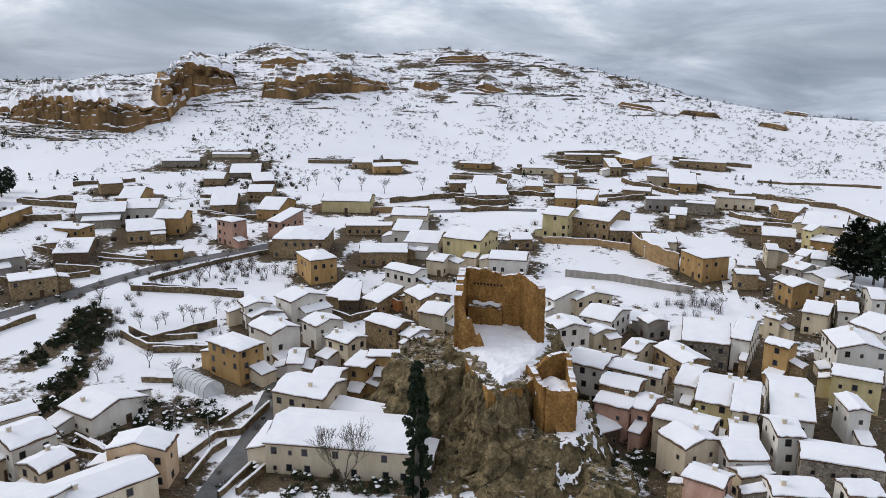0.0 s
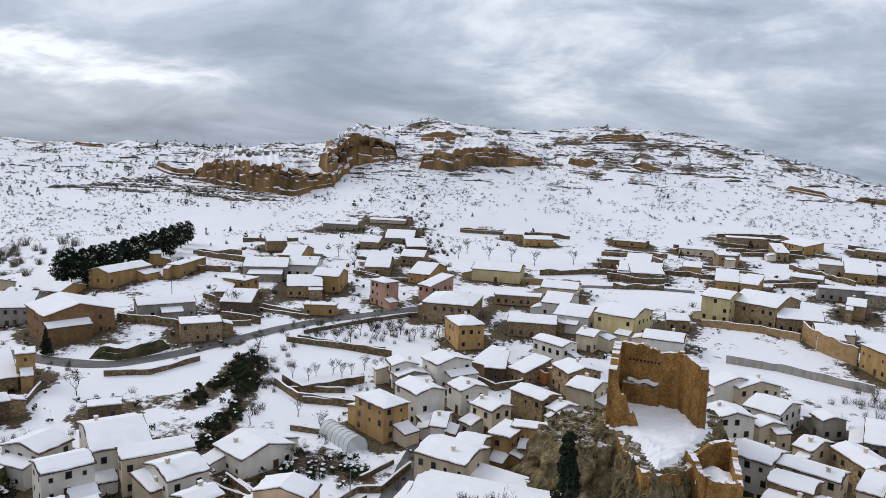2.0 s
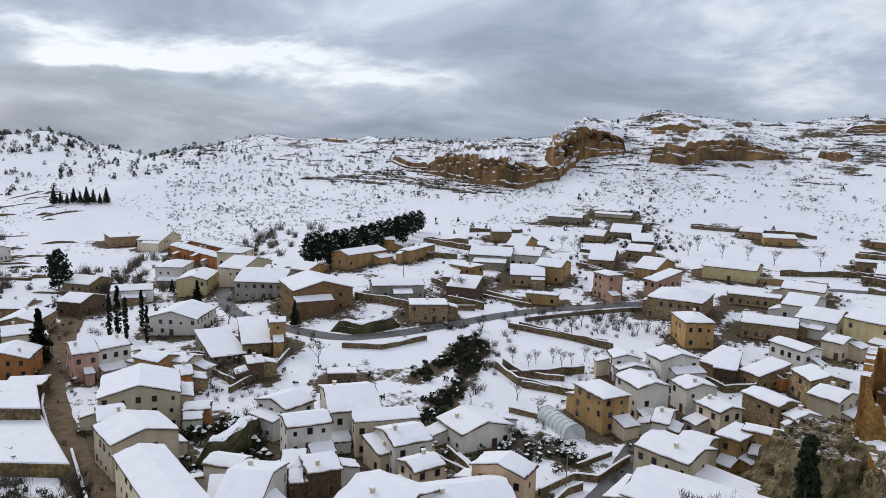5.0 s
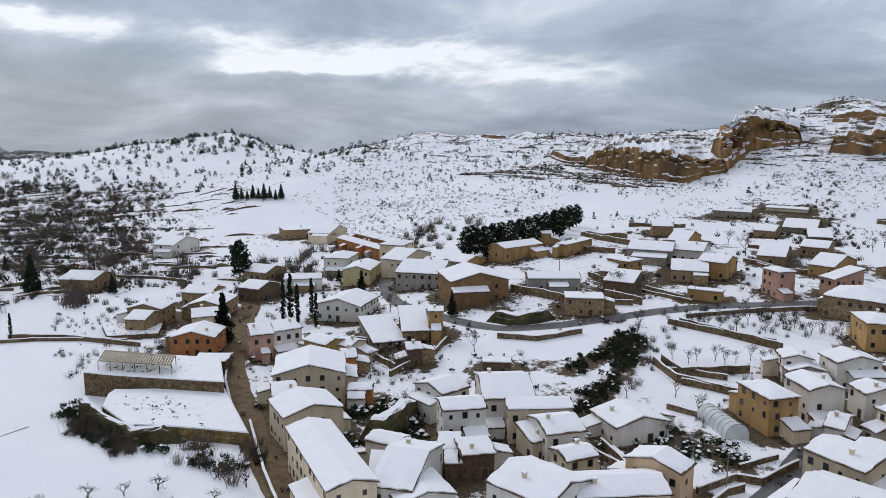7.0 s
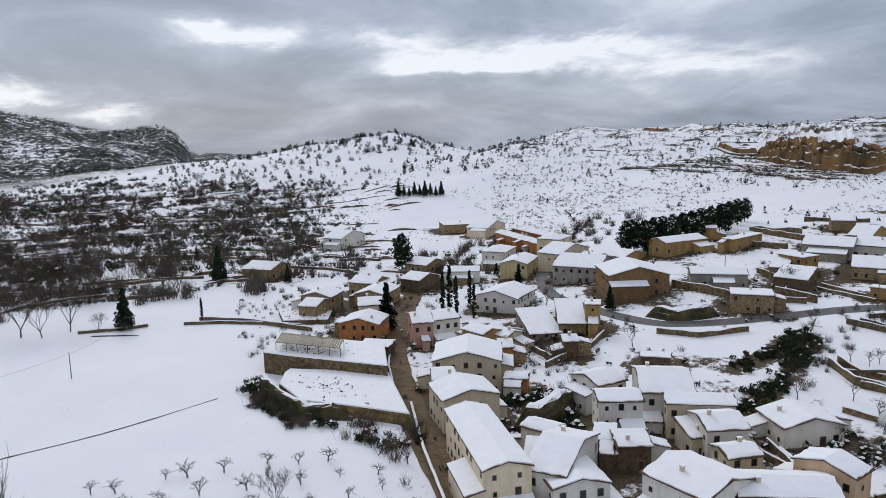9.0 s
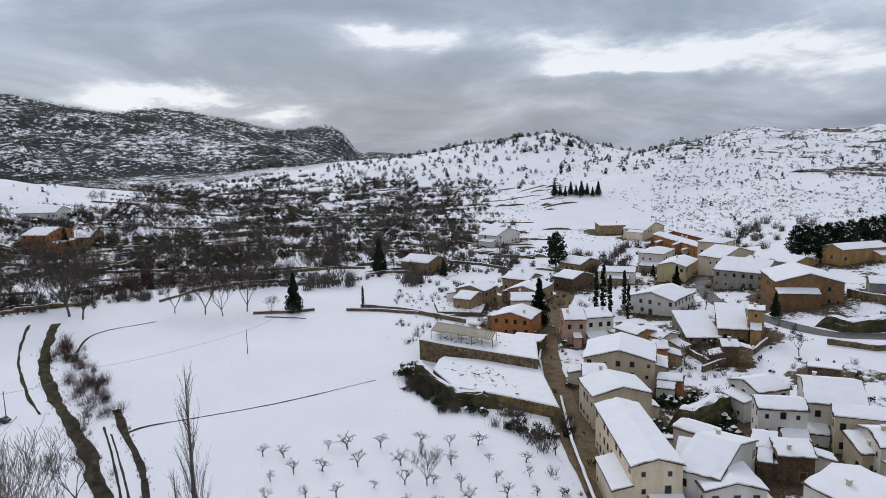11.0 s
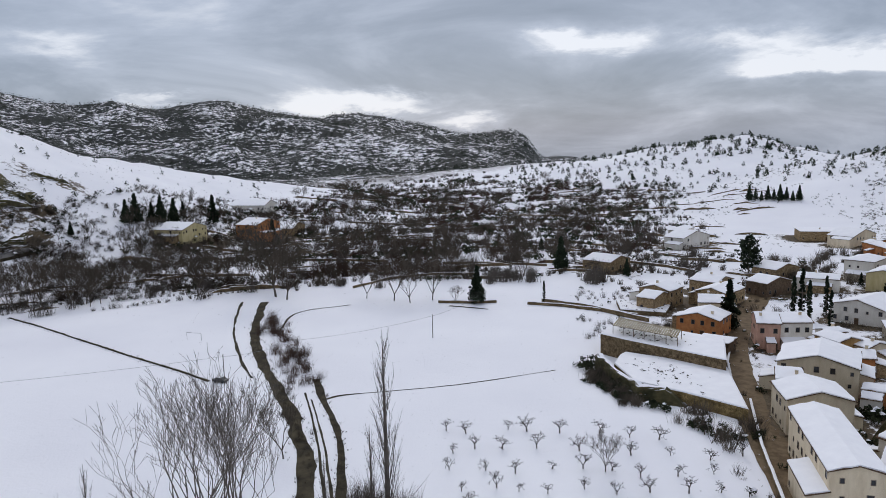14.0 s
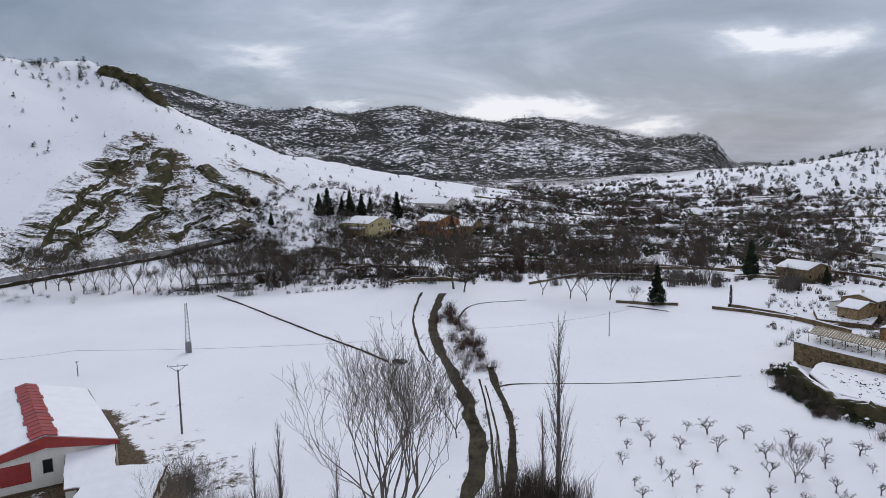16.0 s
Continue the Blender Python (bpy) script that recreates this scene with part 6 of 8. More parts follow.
wall_run([(42.6, 483.8), (54.1, 482.6), (65.2, 479.1), (76.6, 479.4), (87.9, 479.5)], 2.3, ragged=0.7)
wall_run([(-60.0, 328.8), (-54.7, 329.7), (-49.8, 333.3), (-44.5, 334.1), (-39.3, 336.2)], 2.1, ragged=0.7)
wall_run([(-95.1, 336.7), (-86.9, 342.0), (-78.9, 348.5), (-70.2, 353.5), (-61.1, 356.7)], 2.3, ragged=0.7)
wall_run([(-259.2, 332.1), (-255.6, 339.2), (-248.7, 342.2), (-242.7, 346.5), (-237.5, 352.2)], 2.1, ragged=0.7)
wall_run([(-254.8, 288.3), (-249.6, 290.7), (-245.2, 294.4), (-241.8, 299.3), (-235.3, 300.4)], 2.3, ragged=0.7)
wall_run([(-233.0, 262.6), (-227.1, 261.9), (-223.1, 263.4), (-219.0, 264.9), (-215.8, 267.5)], 2.3, ragged=0.7)
wall_run([(56.3, 343.1), (61.3, 337.8), (66.6, 335.4), (72.0, 334.3), (77.0, 331.8)], 1.9, ragged=0.7)
wall_run([(-20.5, 450.2), (-10.7, 452.4), (-1.0, 452.6), (8.7, 456.3), (18.5, 459.8)], 2.3, ragged=0.7)
wall_run([(11.6, 418.4), (18.6, 406.3), (25.6, 402.6), (32.0, 392.3), (38.3, 385.3)], 2.2, ragged=0.7)
wall_run([(-43.5, 368.6), (-37.8, 367.7), (-32.4, 369.8), (-26.7, 367.2), (-21.2, 367.6)], 2.2, ragged=0.7)
wall_run([(49.2, 414.1), (53.7, 410.1), (57.9, 404.5), (62.4, 402.1), (66.3, 396.5)], 1.8, ragged=0.7)


# ---- units that are copied ----
PINE = evergreen("pine_tree", "dark green pine tree dusted with snow", 3, 10, "pine", 0.22)
FIR = evergreen("fir_tree", "pointed dark green fir standing in the snow", 5, 10, "fir", 0.0)
CYPRESS = evergreen("cypress_tree", "slim dark green cypress", 8, 10, "cypress", 0.0)
BIGBARE = bare_tree("bare_tree", "large bare winter tree with grey branches", 11, 10, 5, 0.42, 1.0, 2, 0.12, BARK, 0.10, 0.008, 11)
POPLAR = poplar("poplar_tree", "tall narrow leafless poplar", 12, 10)
BARE = bare_tree("bare_tree", "leafless grey-brown tree at the edge of the field", 13, 10, 5, 0.45, 1.0, 2, 0.15, TWIG, 0.16, 0.022, 4)
ORCHARD = bare_tree("orchard_tree", "small leafless orchard tree in the snow", 14, 4, 4, 0.6, 0.6, 2, 0.09, TWIG, 0.28, 0.018, 3)
FRUIT = bare_tree("fruit_tree", "pruned leafless fruit tree with a short dark trunk", 15, 3, 2, 0.7, 0.5, 2, 0.11, ORCHARDWOOD, 0.3, 0.03, 5)
FRUIT_B = bare_tree("fruit_tree", "spreading leafless fruit tree with dark crooked limbs", 25, 3, 3, 0.8, 0.3, 2, 0.12, ORCHARDWOOD, 0.22, 0.024, 3)
FRUIT_C = bare_tree("fruit_tree", "small forked leafless fruit tree", 33, 3, 2, 0.65, 0.8, 3, 0.10, ORCHARDWOOD, 0.18, 0.026, 3)
UNITS = (FRUIT_B, FRUIT_C, PINE, FIR, CYPRESS, BIGBARE, POPLAR, BARE, ORCHARD, FRUIT)


# ---- poles ----
def pole(x, y, h, street=False):
    z = top_of_ground(x, y)
    ob = new("street_lamp" if street else "utility_pole")
    ob.matrix_basis = pose(x, y, z)
    v, f = [], []
    tube(v, f, Vector((0, 0, -0.5)), Vector((0, 0, h)), 0.14, 0.09, 8)
    p = new("shaft", mesh_of("shaft", v, f, STEEL if street else POLEWOOD))
    p.parent = ob
    bm = bmesh.new()
    if street:
        box(bm, -0.05, 1.1, -0.08, 0.08, h - 0.05, h + 0.07)
        part("lamp_head", bm, STEEL, ob)
        return tagged(ob, "grey metal street lamp beside the lane", "street lamp")
    box(bm, -0.7, 0.7, -0.05, 0.05, h - 0.35, h - 0.22)
    part("crossarm", bm, POLEWOOD, ob)
    return tagged(ob, "thin wooden utility pole standing in a snowy field", "utility pole", group="utility poles")


def tee_pole(x, y, h):
    ob = new("power_pole")
    ob.matrix_basis = pose(x, y, top_of_ground(x, y), 0, 0, 118)
    v, f = [], []
    tube(v, f, Vector((0, 0, -0.5)), Vector((0, 0, h - 0.8)), 0.24, 0.15, 8)
    new("shaft", mesh_of("shaft", v, f, POLEWOOD)).parent = ob
    v, f = [], []
    for a, b in (((0, 0, h - 1.3), (-1.7, 0, h)), ((0, 0, h - 1.3), (1.7, 0, h)), ((-2.1, 0, h), (2.1, 0, h))):
        tube(v, f, Vector(a), Vector(b), 0.07, 0.07, 5)
    new("crossarm", mesh_of("crossarm", v, f, STEEL)).parent = ob
    for s in (-2.0, 0.0, 2.0):
        v, f = [], []
        tube(v, f, Vector((s, 0, h)), Vector((s, 0, h + 0.35)), 0.08, 0.06, 6)
        new("insulator", mesh_of("insulator", v, f, STEEL)).parent = ob
    return tagged(ob, "concrete power pole with a wide steel crossarm", "power pole")


def pylon(x, y, h):
    ob = new("lattice_pylon")
    ob.matrix_basis = pose(x, y, top_of_ground(x, y), 0, 0, 42)
    r = lambda z: 0.75 - 0.5 * z / h
    for sx, sy in ((-1, -1), (1, -1), (1, 1), (-1, 1)):
        v, f = [], []
        tube(v, f, Vector((sx * r(0), sy * r(0), -0.3)), Vector((sx * r(h), sy * r(h), h)), 0.07, 0.06, 4)
        new("leg", mesh_of("leg", v, f, STEEL)).parent = ob
    v, f = [], []
    n = 12
    for k in range(n):
        z0, z1 = h * k / n, h * (k + 1) / n
        for (ax, ay), (bx, by) in (((-1, -1), (1, -1)), ((1, -1), (1, 1)), ((1, 1), (-1, 1)), ((-1, 1), (-1, -1))):
            tube(v, f, Vector((ax * r(z0), ay * r(z0), z0)), Vector((bx * r(z1), by * r(z1), z1)), 0.035, 0.035, 3)
    new("lattice", mesh_of("lattice", v, f, STEEL)).parent = ob
    for z, w in ((h - 2.6, 3.0), (h - 0.6, 1.6)):
        v, f = [], []
        tube(v, f, Vector((-w, 0, z)), Vector((w, 0, z)), 0.08, 0.08, 4)
        new("crossarm", mesh_of("crossarm", v, f, STEEL)).parent = ob
    bm = bmesh.new()
    box(bm, -0.8, 0.8, -0.8, 0.8, -0.3, 3.2)
    part("climbing_guard", bm, STEEL, ob, "dark sheet guard round the foot")
    return tagged(ob, "grey steel lattice pylon in a snowy field", "pylon")


# terraces by the street
terrace([(-186.8, 41.8), (-195.2, 45.6), (-197.3, 47.6), (-180.8, 70.1), (-150.1, 62.8), (-162.1, 52.7), (-171.6, 43.2)], 3.0, BANKSTONE, "snowy terrace held by a rough ochre stone bank")
terrace([(-206.9, 42.7), (-215.5, 47.2), (-220.9, 53.8), (-197.1, 75.7), (-177.2, 68.5), (-199.7, 48.2)], 6.0, DRYSTONE, "paved terrace under a reed pergola, held by a stone wall")
terrace([(-272.8, 63.9), (-263.4, 82.0), (-249.9, 75.6), (-256.6, 61.4)], 1.5, DRYSTONE, "raised garden bed with a stone edge")
band([(-198.7, 38.8), (-188.5, 38.2), (-179.1, 39.0), (-166.3, 42.5), (-159.9, 52.4)], 3.6, "earth_bank", "rough ochre earth bank below the terrace", depth=2.0, seed=3.3, lift=-0.3)
band([(-185.5, 164.0), (-177.0, 165.9), (-172.4, 171.7), (-170.3, 181.6)], 4.5, "earth_bank", "rocky ochre bank under the houses", depth=4.0, seed=5.1, lift=-0.3)
band([(-136.7, 82.3), (-131.8, 86.2), (-134.8, 94.5), (-139.5, 102.6)], 6.0, "earth_bank", "rocky outcrop between the gardens", depth=4.0, seed=7.7, lift=-0.3)
PERGOLA_AT = [(-206.2, 46.2), (-190.5, 60.1), (-197.6, 63.6), (-214.7, 50.1)]
# conifers
stand(PINE, -261.7, 219.1, 1.46, 316)
stand(PINE, -259.5, 221.9, 1.51, 48)
stand(PINE, -258.7, 226.7, 1.36, 148)
stand(PINE, -256.9, 230.7, 1.39, 251)
stand(PINE, -255.5, 235.1, 1.37, 354)
stand(PINE, -255.2, 240.1, 1.38, 87)
stand(PINE, -256.4, 246.8, 1.32, 177)
stand(PINE, -257.4, 253.7, 1.31, 274)
stand(PINE, -258.3, 260.6, 1.32, 14)
stand(PINE, -259.6, 267.9, 1.34, 107)
stand(PINE, -262.5, 276.9, 1.34, 197)
stand(PINE, -265.9, 286.2, 1.34, 280)
stand(PINE, -271.5, 298.4, 1.32, 0)
stand(PINE, -277.8, 310.6, 1.24, 66)
stand(PINE, -249.9, 221.0, 1.27, 214)
stand(PINE, -249.0, 233.2, 1.24, 90)
stand(PINE, -250.6, 251.0, 1.12, 6)
stand(PINE, -255.0, 273.0, 1.23, 282)
stand(PINE, -324.0, 136.6, 1.82, 140)
stand(FIR, -231.5, 90.8, 1.58, 277)
stand(FIR, -349.4, 56.3, 1.55, 166)
stand(FIR, -328.8, 82.7, 0.79, 80)
stand(FIR, -280.2, 11.0, 1.45, 269)
stand(CYPRESS, -244.3, 121.3, 1.67, 263)
stand(CYPRESS, -246.9, 131.2, 1.33, 132)
stand(CYPRESS, -246.0, 119.2, 1.38, 172)
stand(CYPRESS, -238.3, 120.9, 1.38, 5)
stand(CYPRESS, -228.7, 123.1, 1.21, 260)
stand(CYPRESS, -278.3, 37.0, 0.85, 140)
# this very tall one mostly stands in for the shaded cleft beside the crag
stand(CYPRESS, -25.4, 107.8, 3.05, 96)
stand(PINE, 84.4, 262.8, 2.16, 190)
stand(PINE, 89.8, 261.0, 2.04, 90)
stand(PINE, 82.3, 268.0, 1.54, 20)
stand(PINE, 92.5, 258.7, 2.02, 245)
stand(FIR, -585.0, 247.6, 1.19, 37)
stand(FIR, -579.6, 250.1, 0.95, 107)
stand(FIR, -574.2, 252.5, 0.72, 177)
stand(FIR, -572.4, 256.5, 1.09, 247)
stand(FIR, -567.0, 258.8, 0.86, 317)
stand(FIR, -561.5, 261.1, 1.21, 27)
stand(FIR, -559.6, 265.1, 0.99, 97)
stand(FIR, -554.1, 267.3, 0.76, 167)
stand(FIR, -552.2, 271.2, 1.12, 237)
stand(FIR, -287.1, 166.7, 0.56, 300)
stand(FIR, -259.2, 160.9, 0.94, 280)
stand(FIR, -200.2, 160.8, 0.81, 80)
stand(FIR, -181.1, 261.0, 0.58, 50)
stand(FIR, -439.8, -184.6, 1.35, 64)
stand(FIR, -444.4, -180.8, 1.72, 169)
stand(FIR, -453.7, -174.6, 1.20, 344)
stand(FIR, -458.8, -170.7, 1.62, 92)
stand(FIR, -467.4, -165.8, 1.45, 232)
stand(FIR, -480.0, -163.9, 1.15, 325)
stand(FIR, -492.3, -148.4, 1.86, 331)
stand(FIR, -483.4, -108.3, 1.33, 20)
stand(FIR, -409.1, 55.8, 0.75, 315)
stand(FIR, -397.9, -198.1, 0.72, 240)
# bare trees by the field track and the stream
stand(BIGBARE, -91.0, -39.7, 2.81, 225)
stand(POPLAR, -93.2, -48.5, 1.47, 240)
stand(BIGBARE, -85.4, -70.2, 1.33, 225)
stand(POPLAR, -109.7, -15.6, 3.39, 271)
stand(POPLAR, -106.9, -18.0, 1.89, 105)
stand(POPLAR, -95.3, -58.9, 1.87, 200)
stand(POPLAR, -91.2, -61.3, 1.59, 305)
stand(POPLAR, -99.4, -24.5, 1.67, 10)
stand(BARE, -138.3, -38.5, 1.05, 145)
stand(BARE, -303.6, -71.6, 2.98, 190)
stand(BARE, -297.2, -66.1, 2.20, 345)
stand(BARE, -127.3, 25.4, 0.75, 251)
stand(BARE, -41.4, 117.9, 1.19, 60)
stand(BARE, -336.5, -146.0, 1.34, 281)
stand(BARE, -339.1, -142.7, 1.07, 45)
stand(BARE, -346.3, -140.8, 1.18, 160)
stand(BARE, -336.9, -133.1, 1.16, 311)
stand(BARE, -342.3, -130.5, 1.21, 69)
stand(BARE, -330.4, -122.2, 1.77, 226)
stand(BARE, -333.4, -118.8, 1.31, 350)
stand(BARE, -331.8, -113.9, 1.62, 123)
stand(BARE, -328.3, -108.5, 1.14, 262)
stand(BARE, -333.6, -105.6, 1.48, 20)
stand(BARE, -322.4, -98.2, 1.07, 177)
stand(BARE, -323.5, -94.1, 1.51, 304)
stand(BARE, -331.1, -91.6, 0.90, 56)
stand(BARE, -324.9, -85.7, 1.56, 201)
stand(BARE, -325.9, -81.5, 1.18, 328)
stand(BARE, -323.8, -76.7, 1.81, 104)
stand(BARE, -322.3, -72.0, 1.65, 237)
stand(BARE, -295.0, -33.1, 1.25, 297)
stand(BARE, -289.0, -21.7, 1.70, 296)
stand(BARE, -284.4, -15.1, 1.30, 155)
stand(BARE, -288.2, -6.3, 1.59, 57)
stand(BARE, -281.2, 2.3, 0.63, 352)
stand(BARE, -261.7, -244.5, 1.90, 183)
stand(BARE, -268.6, -244.1, 1.78, 313)
stand(BARE, -269.7, -238.8, 1.37, 116)
stand(BARE, -273.1, -235.4, 1.90, 267)
stand(BARE, -271.1, -227.8, 1.43, 82)
stand(BARE, -279.5, -227.9, 1.47, 209)
stand(BARE, -274.0, -217.8, 1.18, 30)
stand(BARE, -284.4, -219.0, 1.31, 157)
stand(BARE, -277.2, -208.0, 1.86, 332)
stand(BARE, -279.0, -203.2, 1.00, 123)
stand(BARE, -278.7, -197.0, 1.09, 280)
stand(BARE, -294.4, -200.7, 1.17, 38)
stand(BARE, -292.5, -193.3, 1.52, 198)
stand(BARE, -295.7, -189.1, 1.64, 346)
stand(BARE, -300.0, -185.3, 1.86, 131)
stand(BARE, -302.1, -180.2, 1.22, 282)
stand(BARE, -295.0, -170.4, 1.18, 94)
stand(BARE, -294.2, -164.0, 1.96, 251)
stand(BARE, -302.6, -162.1, 1.31, 27)
stand(BARE, -298.3, -154.1, 1.95, 193)
stand(BARE, -298.9, -148.4, 1.48, 347)
stand(BARE, -298.3, -142.2, 1.05, 144)
stand(BARE, -308.3, -140.4, 1.04, 277)
# terraced orchards
stand(ORCHARD, -136.1, 207.6, 1.39, 227)
stand(ORCHARD, -132.4, 210.7, 1.11, 66)
stand(ORCHARD, -128.7, 212.3, 1.33, 236)
stand(ORCHARD, -125.2, 215.8, 1.55, 82)
stand(ORCHARD, -125.7, 223.5, 1.63, 196)
stand(ORCHARD, -118.0, 220.5, 1.08, 95)
stand(ORCHARD, -116.4, 227.8, 1.42, 284)
stand(ORCHARD, -114.2, 231.0, 1.37, 68)
stand(ORCHARD, -107.5, 228.0, 1.24, 310)
stand(ORCHARD, -106.0, 231.4, 1.11, 70)
stand(ORCHARD, -102.0, 236.0, 1.20, 319)
stand(ORCHARD, -124.3, 181.0, 1.17, 161)
stand(ORCHARD, -119.3, 181.4, 1.07, 18)
stand(ORCHARD, -118.7, 184.7, 1.04, 114)
stand(ORCHARD, -115.3, 188.4, 1.28, 338)
stand(ORCHARD, -111.6, 187.6, 1.26, 128)
stand(ORCHARD, -110.5, 191.3, 0.99, 246)
stand(ORCHARD, -108.8, 195.9, 1.20, 56)
stand(ORCHARD, -105.3, 197.0, 1.02, 239)
stand(ORCHARD, -105.2, 200.7, 0.91, 312)
stand(ORCHARD, -107.7, 158.9, 1.34, 37)
stand(ORCHARD, -98.1, 154.3, 1.27, 47)
stand(ORCHARD, -100.9, 138.3, 1.23, 212)
stand(ORCHARD, -86.6, 135.9, 1.14, 222)
stand(ORCHARD, -115.4, 149.4, 1.34, 162)
stand(ORCHARD, -93.8, 135.9, 1.18, 172)
stand(ORCHARD, -173.7, 116.4, 1.51, 312)
stand(ORCHARD, -166.3, 117.1, 1.48, 192)
stand(ORCHARD, -174.7, 111.3, 1.50, 117)
stand(ORCHARD, -146.4, 194.2, 1.67, 302)
stand(ORCHARD, -224.0, 150.8, 1.90, 12)
stand(ORCHARD, -242.0, 137.6, 1.94, 32)
stand(ORCHARD, -178.3, 223.6, 1.94, 207)
stand(ORCHARD, -175.0, 305.6, 2.24, 162)
stand(ORCHARD, -166.5, 142.2, 1.57, 192)
stand(ORCHARD, -143.9, 369.1, 1.92, 224)
stand(ORCHARD, -127.5, 357.6, 1.85, 174)
stand(ORCHARD, -116.4, 360.1, 1.85, 94)
stand(ORCHARD, -103.6, 356.4, 1.83, 29)
stand(ORCHARD, -86.9, 368.4, 1.86, 130)
stand(ORCHARD, -194.4, 323.1, 1.76, 44)
stand(ORCHARD, 35.4, 237.3, 1.18, 284)
stand(ORCHARD, 31.2, 236.6, 1.19, 109)
stand(ORCHARD, 38.8, 230.9, 1.15, 144)
stand(ORCHARD, -124.6, 232.6, 1.31, 274)
stand(ORCHARD, -142.3, 353.3, 1.85, 149)
# fruit trees in the near field
stand(FRUIT, -150.7, -4.7, 1.12, 248)
stand(FRUIT_B, -148.7, -0.4, 1.24, 147)
stand(FRUIT_C, -150.0, 9.0, 1.00, 287)
stand(FRUIT_B, -148.9, 13.1, 1.52, 163)
stand(FRUIT, -147.2, 20.0, 1.34, 207)
stand(FRUIT_B, -146.8, 28.7, 1.35, 316)
stand(FRUIT_C, -143.4, 34.4, 1.16, 340)
stand(FRUIT_B, -141.7, 40.2, 1.45, 337)
stand(FRUIT, -143.6, 50.6, 1.13, 109)
stand(FRUIT_B, -138.3, -3.6, 0.93, 105)
stand(FRUIT, -140.2, 1.0, 1.27, 343)
stand(FRUIT_B, -139.8, 6.6, 1.35, 312)
stand(FRUIT_C, -139.5, 13.9, 1.44, 18)
stand(FRUIT_B, -137.4, 22.4, 1.40, 185)
stand(FRUIT, -133.7, 27.1, 0.89, 178)
stand(FRUIT_B, -134.4, 32.3, 1.26, 97)
stand(FRUIT_C, -133.5, 40.0, 0.86, 197)
stand(FRUIT_B, -130.9, 47.1, 1.13, 317)
stand(FRUIT, -132.3, 54.2, 1.35, 303)
stand(FRUIT_C, -130.4, -4.7, 1.07, 149)
stand(FRUIT_B, -129.5, 2.4, 1.04, 243)
stand(FRUIT, -127.7, 8.0, 1.15, 262)
stand(FRUIT_B, -129.3, 15.4, 0.82, 318)
stand(FRUIT_C, -128.9, 21.4, 1.36, 323)
stand(FRUIT_B, -127.6, 26.7, 1.05, 320)
stand(FRUIT, -124.4, 31.4, 1.11, 326)
stand(FRUIT_B, -124.2, 38.5, 1.08, 43)
stand(FRUIT_C, -124.6, 45.5, 0.89, 78)
stand(FRUIT_B, -121.1, -2.7, 0.87, 64)
stand(FRUIT_C, -122.0, 3.9, 1.28, 116)
stand(FRUIT_B, -120.2, 7.8, 0.77, 46)
stand(FRUIT, -118.9, 12.9, 0.87, 44)
stand(FRUIT_B, -120.3, 19.9, 0.96, 98)
stand(FRUIT_C, -117.7, 25.2, 1.06, 152)
stand(FRUIT_B, -118.1, 31.4, 1.29, 172)
stand(FRUIT, -117.3, 38.2, 1.25, 263)
stand(FRUIT_B, -117.2, 44.0, 0.96, 261)
stand(FRUIT_C, -115.3, 48.3, 0.81, 246)
stand(FRUIT, -115.5, -1.6, 1.08, 243)
stand(FRUIT_B, -113.8, 4.5, 0.84, 331)
stand(FRUIT_C, -112.7, 7.7, 0.83, 217)
stand(FRUIT_B, -111.7, 14.9, 1.08, 7)
stand(FRUIT, -111.8, 21.3, 0.77, 76)
stand(FRUIT_B, -110.7, 25.4, 1.22, 28)
stand(FRUIT_C, -110.0, 30.3, 0.91, 20)
stand(FRUIT_B, -109.4, 36.4, 1.15, 80)
stand(FRUIT, -109.1, 40.8, 0.91, 21)
stand(FRUIT_B, -109.0, 46.4, 0.95, 32)
# poles and pylons
pylon(-192.6, -132.3, 15.3)
tee_pole(-131.2, -98.1, 15.2)
pole(-189.8, -63.8, 7.9)
pole(-165.3, -149.9, 4.3)
pole(-230.2, -6.8, 7.9)
pole(-204.6, -46.3, 8.0)
pole(-73.3, 126.2, 7.5, street=True)
pole(-211.3, 226.5, 9.0)
pole(-147.7, 226.4, 9.0)
WIRE_FEET = [(-149.0, -181.2), (-165.3, -149.9), (-189.8, -63.8), (-204.6, -46.3), (-230.2, -6.8), (-264.1, 11.9)]
GOAL_AT = (-236.3, -85.8)
CAR_AT = (-190.4, -65.1)
GREENHOUSE_AT = [(-97.4, 152.6), (-86.2, 147.0), (-82.7, 150.7), (-94.4, 156.9)]
# sandstone cliffs and rock bands
for number, line in enumerate(BENCHES):
    tops_ = [h for x, y, z, h in line]
    cliff([(x, y) for x, y, z, h in line], 0.6 * max(tops_), seed=5.5 + 2.1 * number, depth=13.0, feet=[z for x, y, z, h in line], tops=tops_)
cliff([(-470, 486), (-436, 470), (-408, 468)], 6.0, seed=4.0)
cliff([(-145.1, 647.9), (-119.7, 653.0), (-98.1, 664.6)], 6.0, seed=12.4)
cliff([(-587.1, 508.7), (-560.3, 521.4)], 3.2, seed=3.4)
cliff([(-147.8, 589.6), (-131.2, 581.2)], 6.0, seed=12.0)
cliff([(139.8, 662.9), (157.3, 654.8)], 2.6, seed=13.8)
cliff([(8.1, 593.2), (36.7, 588.0)], 3.4, seed=10.9)
cliff([(53.1, 590.7), (84.1, 599.2)], 3.8, seed=12.0)
cliff([(110.1, 598.8), (128.3, 590.9)], 3.4, seed=13.4)
